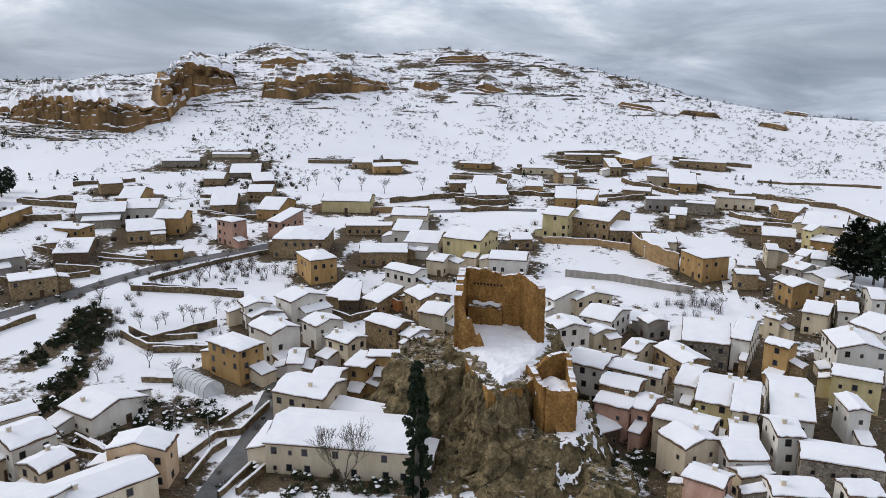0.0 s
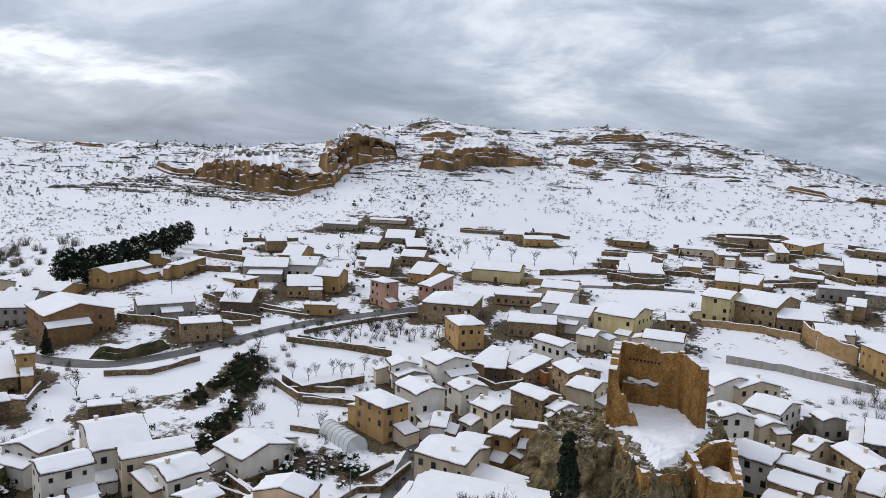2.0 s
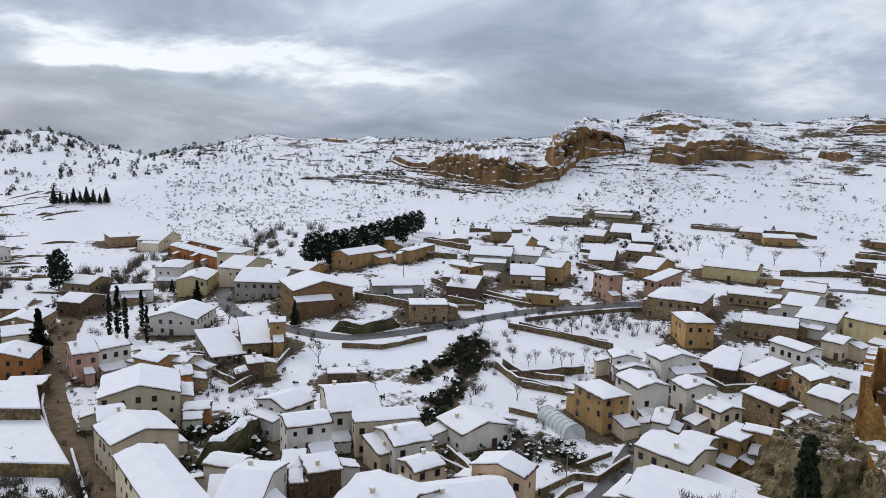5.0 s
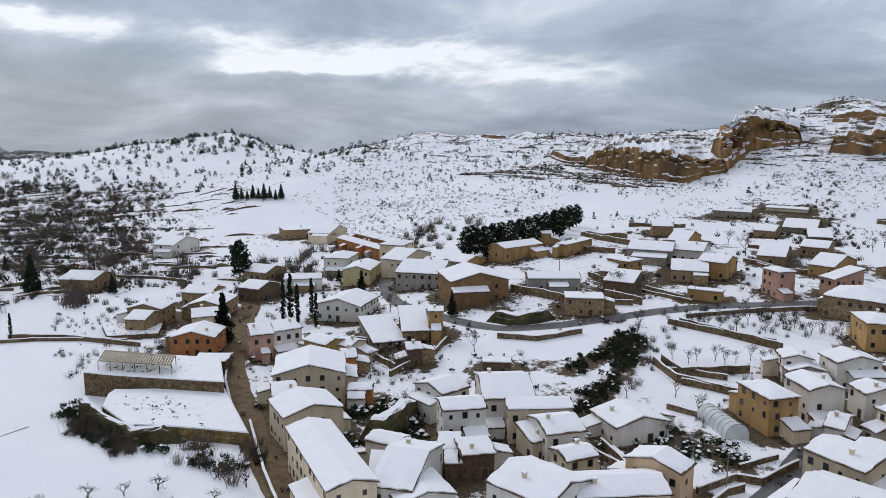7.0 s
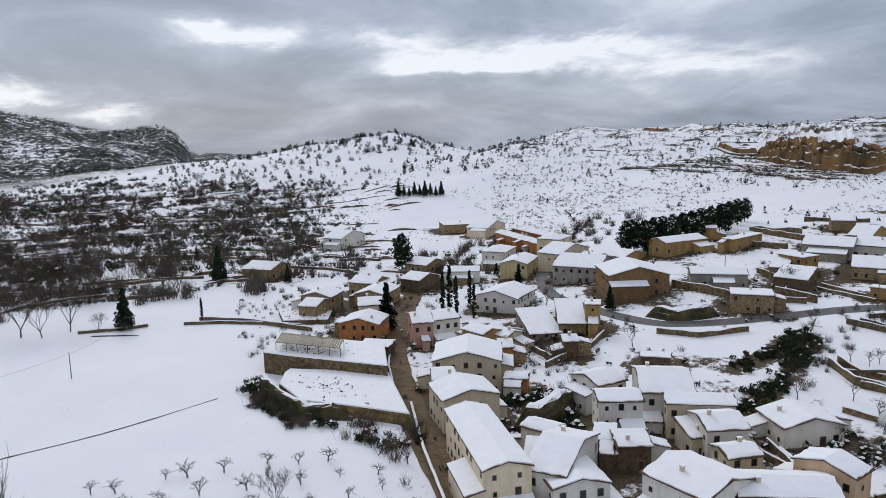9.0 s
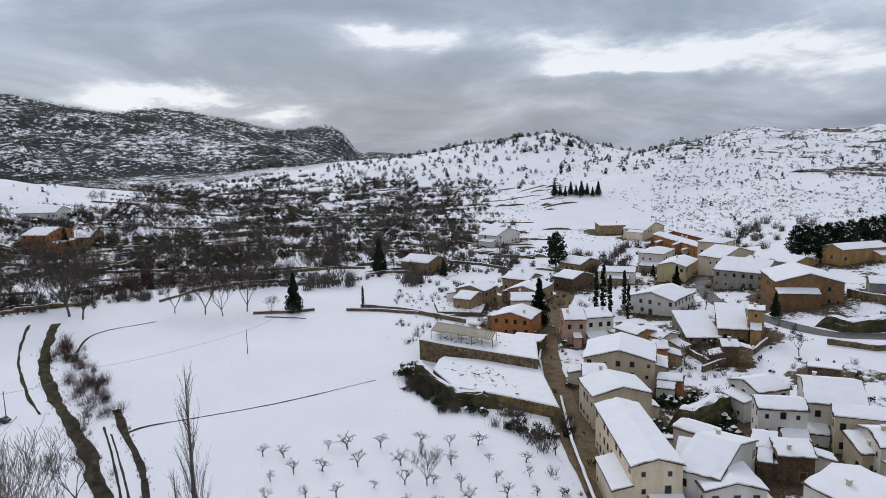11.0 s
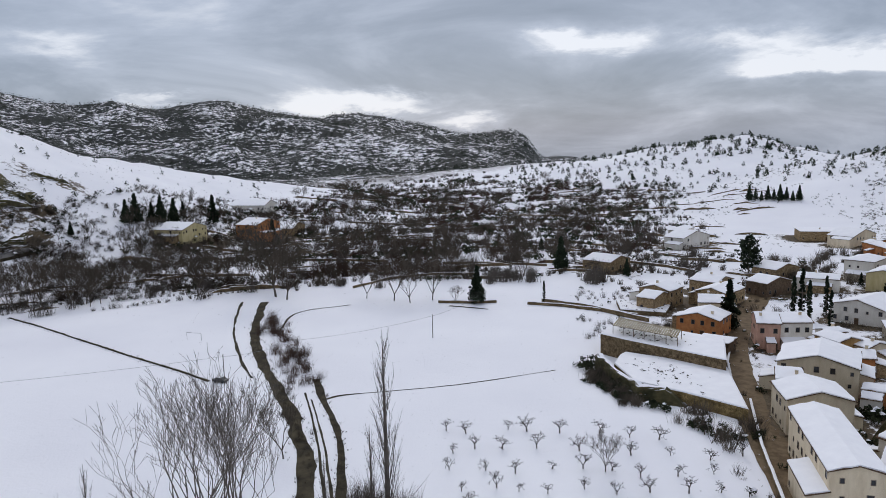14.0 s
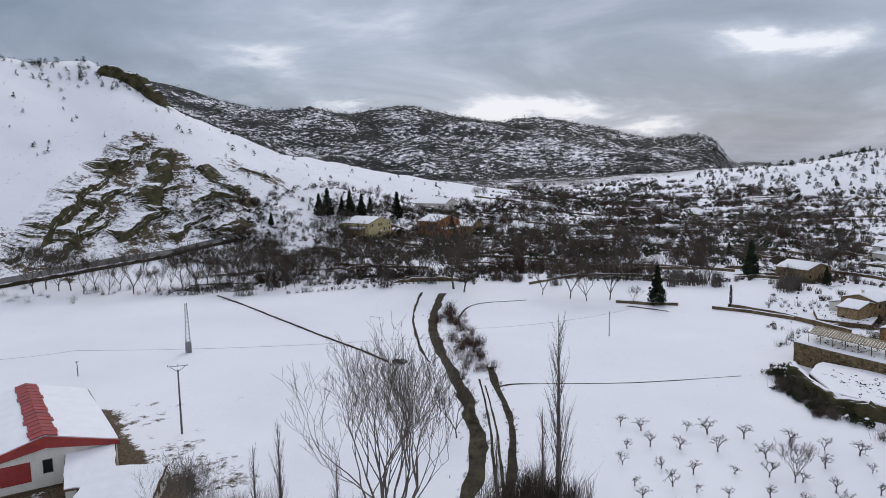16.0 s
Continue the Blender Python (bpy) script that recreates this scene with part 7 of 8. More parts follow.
band([(-279.7, -261.7), (-297.7, -267.0), (-327.2, -273.4), (-369.9, -283.0), (-422.3, -289.7)], 5.4, "rock_band", "slanting grassy rock band on the snowy slope", seed=1.0, depth=10.0)
band([(-285.6, -256.4), (-305.0, -260.6), (-338.0, -268.2), (-373.6, -273.3)], 4.6, "rock_band", "slanting grassy rock band on the snowy slope", seed=1.7, depth=10.0)
band([(-326.2, -246.4), (-349.9, -247.0), (-369.5, -245.2)], 3.9, "rock_band", "slanting grassy rock band on the snowy slope", seed=4.3, depth=8.0)
band([(-365.1, -247.7), (-394.8, -259.6), (-422.9, -271.8)], 5.4, "rock_band", "slanting grassy rock band on the snowy slope", seed=5.7, depth=8.0)
band([(-418.6, -256.4), (-414.3, -241.3), (-416.0, -225.8)], 3.9, "rock_band", "slanting grassy rock band on the snowy slope", seed=6.9, depth=8.0)
band([(-365.5, -266.5), (-375.7, -259.0), (-394.3, -252.2)], 2.4, "rock_band", "slanting grassy rock band on the snowy slope", seed=4.6, depth=6.0)
band([(-381.0, -238.0), (-401.6, -231.2), (-412.8, -222.5)], 3.1, "rock_band", "slanting grassy rock band on the snowy slope", seed=6.8, depth=8.0)
band([(-344.2, -230.8), (-364.9, -229.3), (-380.1, -223.9)], 2.4, "rock_band", "slanting grassy rock band on the snowy slope", seed=6.0, depth=6.0)
band([(-365.8, -219.9), (-384.5, -212.5)], 2.4, "rock_band", "slanting grassy rock band on the snowy slope", seed=7.4, depth=6.0)
band([(-314.1, -258.1), (-338.3, -258.9)], 2.4, "rock_band", "slanting grassy rock band on the snowy slope", seed=3.0, depth=6.0)
band([(-447.2, -242.6), (-462.2, -226.2)], 2.0, "rock_band", "slanting grassy rock band on the snowy slope", seed=8.4, depth=6.0)
band([(-275.5, -269.6), (-290.3, -273.0)], 2.4, "rock_band", "slanting grassy rock band on the snowy slope", seed=0.2, depth=6.0)
band([(-370.6, -219.0), (-375.8, -210.0)], 3.1, "rock_band", "slanting grassy rock band on the snowy slope", seed=7.6, depth=8.0)
GULLY_LINES = [[(-123.1, 131.8), (-115.5, 132.5), (-120.9, 145.0), (-125.7, 157.7), (-131.8, 170.1), (-141.4, 187.7)], [(-136.3, 151.3), (-138.0, 162.6), (-140.8, 173.6), (-146.9, 189.1)], [(-136.8, 82.1), (-131.1, 87.2), (-134.1, 95.6), (-149.1, 101.3), (-149.2, 93.0)], [(-98.8, 126.6), (-92.7, 134.4), (-85.8, 138.8), (-77.5, 136.1)]]
STRATA_LINES = [[(-279.7, -261.7), (-297.7, -267.0), (-327.2, -273.4), (-369.9, -283.0), (-422.3, -289.7)], [(-285.6, -256.4), (-305.0, -260.6), (-338.0, -268.2), (-373.6, -273.3)], [(-326.2, -246.4), (-349.9, -247.0), (-369.5, -245.2)], [(-365.1, -247.7), (-394.8, -259.6), (-422.9, -271.8)], [(-418.6, -256.4), (-414.3, -241.3), (-416.0, -225.8)], [(-365.5, -266.5), (-375.7, -259.0), (-394.3, -252.2)], [(-381.0, -238.0), (-401.6, -231.2), (-412.8, -222.5)], [(-344.2, -230.8), (-364.9, -229.3), (-380.1, -223.9)], [(-365.8, -219.9), (-384.5, -212.5)], [(-314.1, -258.1), (-338.3, -258.9)], [(-447.2, -242.6), (-462.2, -226.2)], [(-275.5, -269.6), (-290.3, -273.0)], [(-370.6, -219.0), (-375.8, -210.0)]]
band([(-472.0, -357.7), (-478.0, -343.3), (-482.0, -331.0), (-475.7, -312.3)], 7.0, "rock_band", "grey rock face along the crest", seed=4.4, depth=8.0)


# ---- the castle rock and its ruin ----
RX, RY, RZ = -20.7, 161.7, 17.0
SHOULDER = ((-40.5, 150.5), (-38, 163), (-30, 168), (-24, 160), (-24, 150), (-28, 145), (-33, 142.5))
PLATFORM = ((-29, 151), (-30, 171), (-8.5, 171), (-7, 158), (-9.0, 146), (-10.8, 139.5), (-15.5, 133.0), (-22.8, 147.6))
FLANK = ((-13, 131), (-5, 130.5), (1.5, 132), (0.5, 148), (-8, 150))
STUMP = ((3.0, 120), (9.5, 122), (9.0, 129), (2.0, 130))


def outside(x, y, ring):
    """Distance from a closed line; negative within it."""
    best = np.full_like(x, 1e9)
    inside = np.zeros(x.shape, bool)
    for (x0, y0), (x1, y1) in zip(ring, ring[1:] + ring[:1]):
        dx, dy = x1 - x0, y1 - y0
        s_ = np.clip(((x - x0) * dx + (y - y0) * dy) / (dx * dx + dy * dy), 0, 1)
        best = np.minimum(best, np.hypot(x - x0 - s_ * dx, y - y0 - s_ * dy))
        inside ^= ((y0 > y) != (y1 > y)) & (x < (x1 - x0) * (y - y0) / (y1 - y0 + 1e-9) + x0)
    return np.where(inside, -best, best)


cx_, cy_ = np.meshgrid(np.linspace(-62, 24, 190), np.linspace(104, 190, 190))
noise_of = lambda sx, sy, sz, ox, z=0.0: np.array([noise.noise(Vector((a / sx + ox, b / sy, z / sz + ox))) for a, b in zip(cx_.ravel(), cy_.ravel())]).reshape(cx_.shape)
broad, ribs, crumbs = noise_of(11, 11, 1, 2.0), noise_of(4.2, 4.2, 1, 9.0), noise_of(1.5, 1.5, 1, 5.0)
crumbs = crumbs + 0.8 * (0.5 - 2 * np.abs(noise_of(2.2, 2.2, 1, 15.0)))
rise = np.full_like(cx_, -4.0)
for ring, top, steep in ((SHOULDER, 14.2, 2.4), (PLATFORM, 16.6, 3.0), (FLANK, 8.2, 1.7), (STUMP, 5.0, 2.6)):
    s_ = outside(cx_, cy_, ring) + 1.9 * broad + 1.7 * np.abs(ribs) * 2 - 1.2 + 0.5 * crumbs
    face = np.where(s_ < 3.2, steep * np.maximum(s_, 0), steep * 3.2 + np.where(s_ < 7, 1.25 * (s_ - 3.2), 4.75 + 0.45 * (s_ - 7)))
    rise = np.maximum(rise, top - face + np.where(s_ > 0, 0.9 * ribs + 1.7 * crumbs, 0.35 * crumbs + 0.5 * broad))
rise = np.maximum(rise, -4.0)
# rough sideways too
rise_f = rise.ravel()
push = np.array([(noise.noise(Vector((a / 3.1, b / 3.1, h_ / 2.2))), noise.noise(Vector((a / 3.1 + 40, b / 3.1, h_ / 2.2)))) for a, b, h_ in zip(cx_.ravel(), cy_.ravel(), rise_f)])
rock_pts = np.stack([cx_.ravel() + 1.8 * push[:, 0], cy_.ravel() + 1.8 * push[:, 1], rise_f], -1)
castle_rock = grid_mesh("castle_rock", rock_pts, 190, 190, CRAG, smooth=False)
tagged(castle_rock, "rugged brown crag carrying a ruined castle", "rock", kind="structure")

FLANK_SNOW = ((-12, 146), (-6, 149), (6, 148), (8, 140), (3, 131), (-1, 124), (-4, 126), (-4, 134), (-9, 139))
lie = -outside(cx_, cy_, FLANK_SNOW) + 1.4 * ribs + 0.8 * crumbs
drift_z = rise + 0.35 - 0.25 * crumbs
keep_face = [(j * 190 + i, j * 190 + i + 1, j * 190 + i + 191, j * 190 + i + 190) for j in range(189) for i in range(189) if lie[j:j + 2, i:i + 2].mean() > 0.2 and np.ptp(rise[j:j + 2, i:i + 2]) < 0.95 and rise[j, i] < 9]
me = bpy.data.meshes.new("snow_drift")
me.from_pydata(np.stack([cx_.ravel(), cy_.ravel(), drift_z.ravel()], -1).tolist(), [], keep_face)
me.materials.append(SNOW)
tagged(new("snow_drift", me), "patchy snow lying in the gully beside the crag", "snow", kind="structure")

RUIN = with_snow("ochre_castle_masonry", (0.27, 0.14, 0.042), (0.55, 0.305, 0.10), 0.45, 3.0, 0.22, 0.86, broken=0.2, stain=(0.15, 0.09, 0.045), stones=2.8, streak=1.6)


def ruin_wall(name, parent, a, b, heights, thick=1.5, foot=-4.0, seed=1.0):
    """A broken masonry wall from a to b; heights along it, the top ragged."""
    a, b = Vector(a), Vector(b)
    n = max(6, int((b - a).length / 0.45))
    s = Vector((-(b - a).y, (b - a).x)).normalized()
    rows, levels, long = [], 14, (b - a).length
    for k in range(n + 1):
        f = k / n
        top = np.interp(f, np.linspace(0, 1, len(heights)), heights) + 1.1 * ripple(f * long, seed * 9, 4.5, seed) + 0.45 * ripple(f * long, seed * 5, 1.4, seed) + 0.25 * ripple(f * long, seed * 7, 0.7, seed)
        q = a.lerp(b, f)
        ring = []
        for sgn in (-1, 1):
            for j in range(levels + 1):
                g = j / levels if sgn < 0 else 1 - j / levels
                z = foot + (top - foot) * g
                bow = 0.22 * ripple(f * 40 + sgn * 7, z, 2.0, seed + 4)
                e = q + s * (sgn * thick / 2 * (1 - 0.12 * g) + bow)
                ring.append((e.x, e.y, z))
        rows += ring
    ob = grid_mesh(name, np.array(rows), n + 1, (levels + 1) * 2, RUIN, closed=True, smooth=False)
    me = ob.data
    c = (levels + 1) * 2
    extra = bmesh.new()
    extra.from_mesh(me)
    extra.verts.ensure_lookup_table()
    for base in (0, n * c):
        for j in range(levels):
            vs = [extra.verts[base + i] for i in (j, j + 1, c - 2 - j, c - 1 - j)]
            try:
                extra.faces.new(vs)
            except ValueError:
                pass
    bmesh.ops.recalc_face_normals(extra, faces=extra.faces)
    extra.to_mesh(me)
    extra.free()
    ob.parent = parent
    return ob


keep = new("castle_keep")
keep.matrix_basis = pose(RX, RY, RZ)
tagged(keep, "roofless ochre castle keep broken open at the front", "castle")
ruin_wall("back_wall", keep, (-8.4, 6.0), (5.9, 5.0), (13.6, 13.4, 13.6, 13.2), seed=1.3)
ruin_wall("side_wall", keep, (-6.4, -10.2), (-8.4, 6.0), (11.6, 13.0, 13.8, 13.6), 1.8, seed=2.1)
ruin_wall("side_wall", keep, (11.0, -4.7), (5.9, 5.0), (12.6, 13.4, 13.2), 1.8, seed=3.4)
ruin_wall("front_wall", keep, (-6.4, -10.2), (-0.8, -9.0), (11.4, 9.9, 7.0, 6.7, 3.2, 2.9, 0.6), 1.6, seed=4.2)
# row of beam holes: dark blocks on the wall, their inner shade put into colour
for k in range(9):
    hole_x = -5.4 + k * 0.78
    bm = bmesh.new()
    box(bm, hole_x - 0.17, hole_x + 0.17, 5.0 - 0.07 * (hole_x + 8.4), 5.3 - 0.07 * (hole_x + 8.4), 10.1, 10.5)
    part("beam_hole", bm, GLASS, keep)
bm = bmesh.new()
slab(bm, 7.0, 1.4, 0.0, lambda x, y: 0.25 * math.sin(x * 1.7), 0.0, 0.6, 14, 3, worn=1.6, rng=random.Random(5))
ledge = part("snow_ledge", bm, SNOW, keep, "snow lying on a broken floor ledge")
ledge.matrix_basis = pose(-2.4, 4.0, 5.6)
ruin_wall("floor_ledge", keep, (-6.6, 4.4), (1.4, 4.0), (5.4, 5.2, 4.4), 1.6, -2, seed=5.9)

bastion = new("castle_bastion")
bastion.matrix_basis = pose(-6.0, 140.0, 17.0)
tagged(bastion, "smaller ruined ochre bastion on the flank of the crag", "castle")
ruin_wall("front_wall", bastion, (-0.6, -6.0), (4.8, -5.4), (0.2, -0.6, -0.2), 1.2, -13, seed=6.1)
ruin_wall("side_wall", bastion, (-4.9, 2.6), (-0.6, -6.0), (0.8, 1.0, 0.2), 1.2, -13, seed=7.1)
ruin_wall("side_wall", bastion, (4.8, -5.4), (2.8, 7.0), (0.0, 0.8, 2.4), 1.2, -13, seed=8.1)
ruin_wall("back_wall", bastion, (-4.9, 2.6), (2.8, 7.0), (0.6, 2.4, 2.6), 1.2, -9, seed=9.1)
bm = bmesh.new()
slab(bm, 7.0, 8.5, 0.0, lambda x, y: 0.3 * math.sin(x * 1.3 + y), 0.0, 0.8, 8, 8, worn=1.2, rng=random.Random(6))
part("snow_cover", bm, SNOW, bastion, "snow drifted inside the broken walls").matrix_basis = pose(1.0, 0.2, -2.6, 0, 0, -12)

curtain = new("curtain_wall")
curtain.matrix_basis = pose(-16.0, 140.0, 16.6)
tagged(curtain, "weathered masonry wall holding up the castle platform", "wall")
ruin_wall("left_face", curtain, (-8.2, 8.4), (-0.8, -7.2), (-0.5, -0.3, -0.5), 1.8, -10.5, seed=10.3)
ruin_wall("front_face", curtain, (-0.8, -7.2), (6.0, -0.6), (-0.6, -0.4, 0.0), 1.8, -10.0, seed=11.7)

# snow drifted over the platform, deeper towards the keep
nx_, ny_ = 46, 62
sx_, sy_ = np.meshgrid(np.linspace(-29, -6, nx_), np.linspace(132, 170, ny_))
rag = np.array([noise.noise(Vector((a / 2.4, b / 2.4, 1.0))) + 0.6 * noise.noise(Vector((a / 0.9, b / 0.9, 4.0))) for a, b in zip(sx_.ravel(), sy_.ravel())]).reshape(sx_.shape)
within = -outside(sx_, sy_, PLATFORM) - 0.7 + 0.5 * rag
drift = 16.5 + 0.9 * step(0, 1.6, within) + 0.45 * rag + 0.5 * step(146, 158, sy_) * step(0, 5, within)
me = bpy.data.meshes.new("snow_platform")
faces = []
for j in range(ny_ - 1):
    for i in range(nx_ - 1):
        if within[j:j + 2, i:i + 2].mean() > 0:
            k = j * nx_ + i
            faces.append((k, k + 1, k + 1 + nx_, k + nx_))
me.from_pydata(np.stack([sx_, sy_, drift], -1).reshape(-1, 3).tolist(), [], faces)
me.materials.append(SNOW)
tagged(new("snow_platform", me), "deep snow on the flat top of the castle crag", "snow", kind="structure")


# ---- pergola, greenhouse, goal, car, red-roofed house ----
def beam(parent, name, a, b, thick, material):
    v, f = [], []
    tube(v, f, Vector(a), Vector(b), thick, thick, 4)
    o = new(name, mesh_of(name, v, f, material))
    o.parent = parent
    return o


pergola = new("pergola")
(ax, ay), (bx, by), (cx, cy), (dx, dy) = PERGOLA_AT
tagged(pergola, "long wooden pergola roofed with pale dry reeds", "pergola")
corner = lambda s, t: Vector((ax + (bx - ax) * s, ay + (by - ay) * s)).lerp(Vector((dx + (cx - dx) * s, dy + (cy - dy) * s)), t)
for t_ in (0, 1):
    for k in range(7):
        q = corner(k / 6, t_)
        beam(pergola, "post", (q.x, q.y, 6.0), (q.x, q.y, 8.7), 0.10, DOOR)
    a, b = corner(0, t_), corner(1, t_)
    beam(pergola, "rail", (a.x, a.y, 8.7), (b.x, b.y, 8.7), 0.10, DOOR)
for k in range(28):
    a, b = corner((k + 0.06) / 28, -0.05), corner((k + 0.80) / 28, -0.05)
    c, d = corner((k + 0.80) / 28, 1.05), corner((k + 0.06) / 28, 1.05)
    bm = bmesh.new()
    lo = [bm.verts.new((q.x, q.y, 8.80)) for q in (a, b, c, d)]
    hi = [bm.verts.new((q.x, q.y, 8.88)) for q in (a, b, c, d)]
    bm.faces.new(lo[::-1])
    bm.faces.new(hi)
    for m in range(4):
        bm.faces.new([lo[m], lo[(m + 1) % 4], hi[(m + 1) % 4], hi[m]])
    part("slat", bm, SLATS, pergola)

greenhouse = new("greenhouse")
(ax, ay), (bx, by), (cx, cy), (dx, dy) = GREENHOUSE_AT
gz = top_of_ground(ax, ay)
tagged(greenhouse, "arched plastic greenhouse with a pale cloudy skin", "greenhouse")
rows = []
for k in range(15):
    p0, p1 = Vector((ax, ay)).lerp(Vector((bx, by)), k / 14), Vector((dx, dy)).lerp(Vector((cx, cy)), k / 14)
    for j in range(13):
        g = math.pi * j / 12
        q = p0.lerp(p1, 0.5 - 0.5 * math.cos(g))
        rows.append((q.x, q.y, gz - 0.3 + 3.6 * math.sin(g) ** 0.7))
skin = grid_mesh("skin", np.array(rows), 15, 13, FILM)
skin.parent = greenhouse
for k in range(0, 15, 2):
    cu = bpy.data.curves.new("hoop", "CURVE")
    cu.dimensions, cu.bevel_depth = "3D", 0.05
    sp = cu.splines.new("POLY")
    sp.points.add(12)
    for j in range(13):
        q = rows[k * 13 + j]
        sp.points[j].co = (q[0], q[1], q[2] + 0.04, 1)
    cu.materials.append(STEEL)
    new("hoop", cu).parent = greenhouse
for k, name_ in ((0, "end_wall"), (14, "end_wall")):
    bm = bmesh.new()
    bm.faces.new([bm.verts.new(rows[k * 13 + j]) for j in range(13)])
    part(name_, bm, FILM, greenhouse)

goal = new("football_goal")
goal.matrix_basis = pose(*GOAL_AT, top_of_ground(*GOAL_AT), 0, 0, 70)
tagged(goal, "thin metal football goal frame in the snow", "goal")
for a, b, n_ in (((-2.8, 0, 0), (-2.8, 0, 2.4), "goal_post"), ((2.8, 0, 0), (2.8, 0, 2.4), "goal_post"), ((-2.8, 0, 2.4), (2.8, 0, 2.4), "crossbar")):
    beam(goal, n_, a, b, 0.06, STEEL)

car = new("parked_car")
car.matrix_basis = pose(*CAR_AT, top_of_ground(*CAR_AT), 0, 0, 65)
tagged(car, "dark car parked by the field with snow on its roof", "car")
bm = bmesh.new()
prof = ((-2.1, 0.35), (-2.1, 0.85), (-1.2, 0.95), (-0.7, 1.42), (0.9, 1.45), (1.6, 0.98), (2.1, 0.9), (2.1, 0.35))
la = [bm.verts.new((x_, -0.85, z_)) for x_, z_ in prof]
lb = [bm.verts.new((x_, 0.85, z_)) for x_, z_ in prof]
bm.faces.new(la)
bm.faces.new(lb[::-1])
for k in range(len(prof)):
    m = (k + 1) % len(prof)
    bm.faces.new([la[m], la[k], lb[k], lb[m]])
part("body", bm, CARPAINT, car)
for sx in (-1.3, 1.3):
    for sy in (-0.8, 0.8):
        v, f = [], []
        tube(v, f, Vector((sx, sy - 0.1, 0.33)), Vector((sx, sy + 0.1, 0.33)), 0.33, 0.33, 12)
        f += [tuple(range(12)), tuple(range(23, 11, -1))]
        new("wheel", mesh_of("wheel", v, f, CARPAINT)).parent = car
bm = bmesh.new()
slab(bm, 1.5, 1.5, 0, lambda x, y: 0, 0, 0.14, 4, 4, worn=0.2, rng=random.Random(2))
part("snow_cover", bm, SNOW, car).matrix_basis = pose(0.1, 0, 1.45)


def red_trim(ob, w, d, h):
    """Red ridge tiles laid bare of snow, red fascia boards and a red door."""
    rise = w / 2 * 0.27
    rows = 16
    for k in range(rows):
        y0 = -d / 2 - 0.3 + (d + 0.4) * k / rows
        wide = 2.3 + 0.6 * ripple(k * 1.0, 0.0, 1.7, 3.0)
        bm = bmesh.new()
        vs = []
        for z_ in (0.47, 0.60):
            for x_, y_ in ((-wide, y0), (0.0, y0), (wide, y0), (wide, y0 + d / rows), (0.0, y0 + d / rows), (-wide, y0 + d / rows)):
                vs.append(bm.verts.new((x_, y_, h + rise + z_ - abs(x_) * 0.27 + (0.05 if y_ == y0 else 0))))
        bm.faces.new([vs[i] for i in (6, 7, 10, 11)])
        bm.faces.new([vs[i] for i in (7, 8, 9, 10)])
        for i in range(6):
            bm.faces.new([vs[i], vs[(i + 1) % 6], vs[(i + 1) % 6 + 6], vs[i + 6]])
        part("ridge_tile", bm, REDPAINT, ob, "bare red roof tiles" if k == 0 else "")
    for sgn in (-1, 1):
        bm = bmesh.new()
        vs = [bm.verts.new((x_, y_, z_)) for y_ in (-d / 2 - 0.75, -d / 2 - 0.5) for x_, z_ in ((0, h + rise - 1.9), (sgn * (w / 2 + 0.4), h - 0.75), (sgn * (w / 2 + 0.4), h + 0.1), (0, h + rise + 0.3))]
        for q_ in ((0, 1, 2, 3), (7, 6, 5, 4), (0, 4, 5, 1), (1, 5, 6, 2), (2, 6, 7, 3), (3, 7, 4, 0)):
            bm.faces.new([vs[i] for i in q_])
        bmesh.ops.recalc_face_normals(bm, faces=bm.faces)
        part("fascia", bm, REDPAINT, ob, "red fascia board")
    bm = bmesh.new()
    box(bm, -7.6, -2.6, -d / 2 - 0.10, -d / 2 + 0.02, h - 4.6, h - 0.9)
    part("garage_door", bm, REDPAINT, ob, "red sheet-metal door")
    opening(ob, 0.2, -d / 2, h - 3.6, 0, 1.7, 2.6)


red_trim(RED_HOUSE, *RED_SIZE)


# the wires over the fields, slack between their poles
def wire(points):
    cu = bpy.data.curves.new("wire", "CURVE")
    cu.dimensions, cu.bevel_depth = "3D", 0.035
    sp = cu.splines.new("POLY")
    path = []
    for (x0, y0), (x1, y1) in zip(points, points[1:]):
        z0, z1 = top_of_ground(x0, y0) + 7.3, top_of_ground(x1, y1) + 7.3
        for k in range(12):
            f = k / 12
            path.append((x0 + (x1 - x0) * f, y0 + (y1 - y0) * f, z0 + (z1 - z0) * f - 3.2 * f * (1 - f)))
    sp.points.add(len(path) - 1)
    for q, p in zip(sp.points, path):
        q.co = (*p, 1)
    cu.materials.append(STEEL)
    return tagged(new("overhead_wire", cu), "thin slack overhead wire across the fields", "wire")


wire(WIRE_FEET)

# ---- scrub, junipers and woodland ----
rng = random.Random(21)


def scatter(count, bearings, distances, sizes, keep_=lambda x, y: True, power=1.0):
    out = []
    for _ in range(count * 6):
        if len(out) >= count:
            break
        a = rng.uniform(*bearings)
        d = distances[0] + (distances[1] - distances[0]) * rng.random() ** power
        x, y, _z = polar(a, d)
        if keep_(x, y):
            out.append((x, y, rng.uniform(*sizes) * rng.uniform(0.7, 1.2)))
    return out


TERRACE_LINES = []


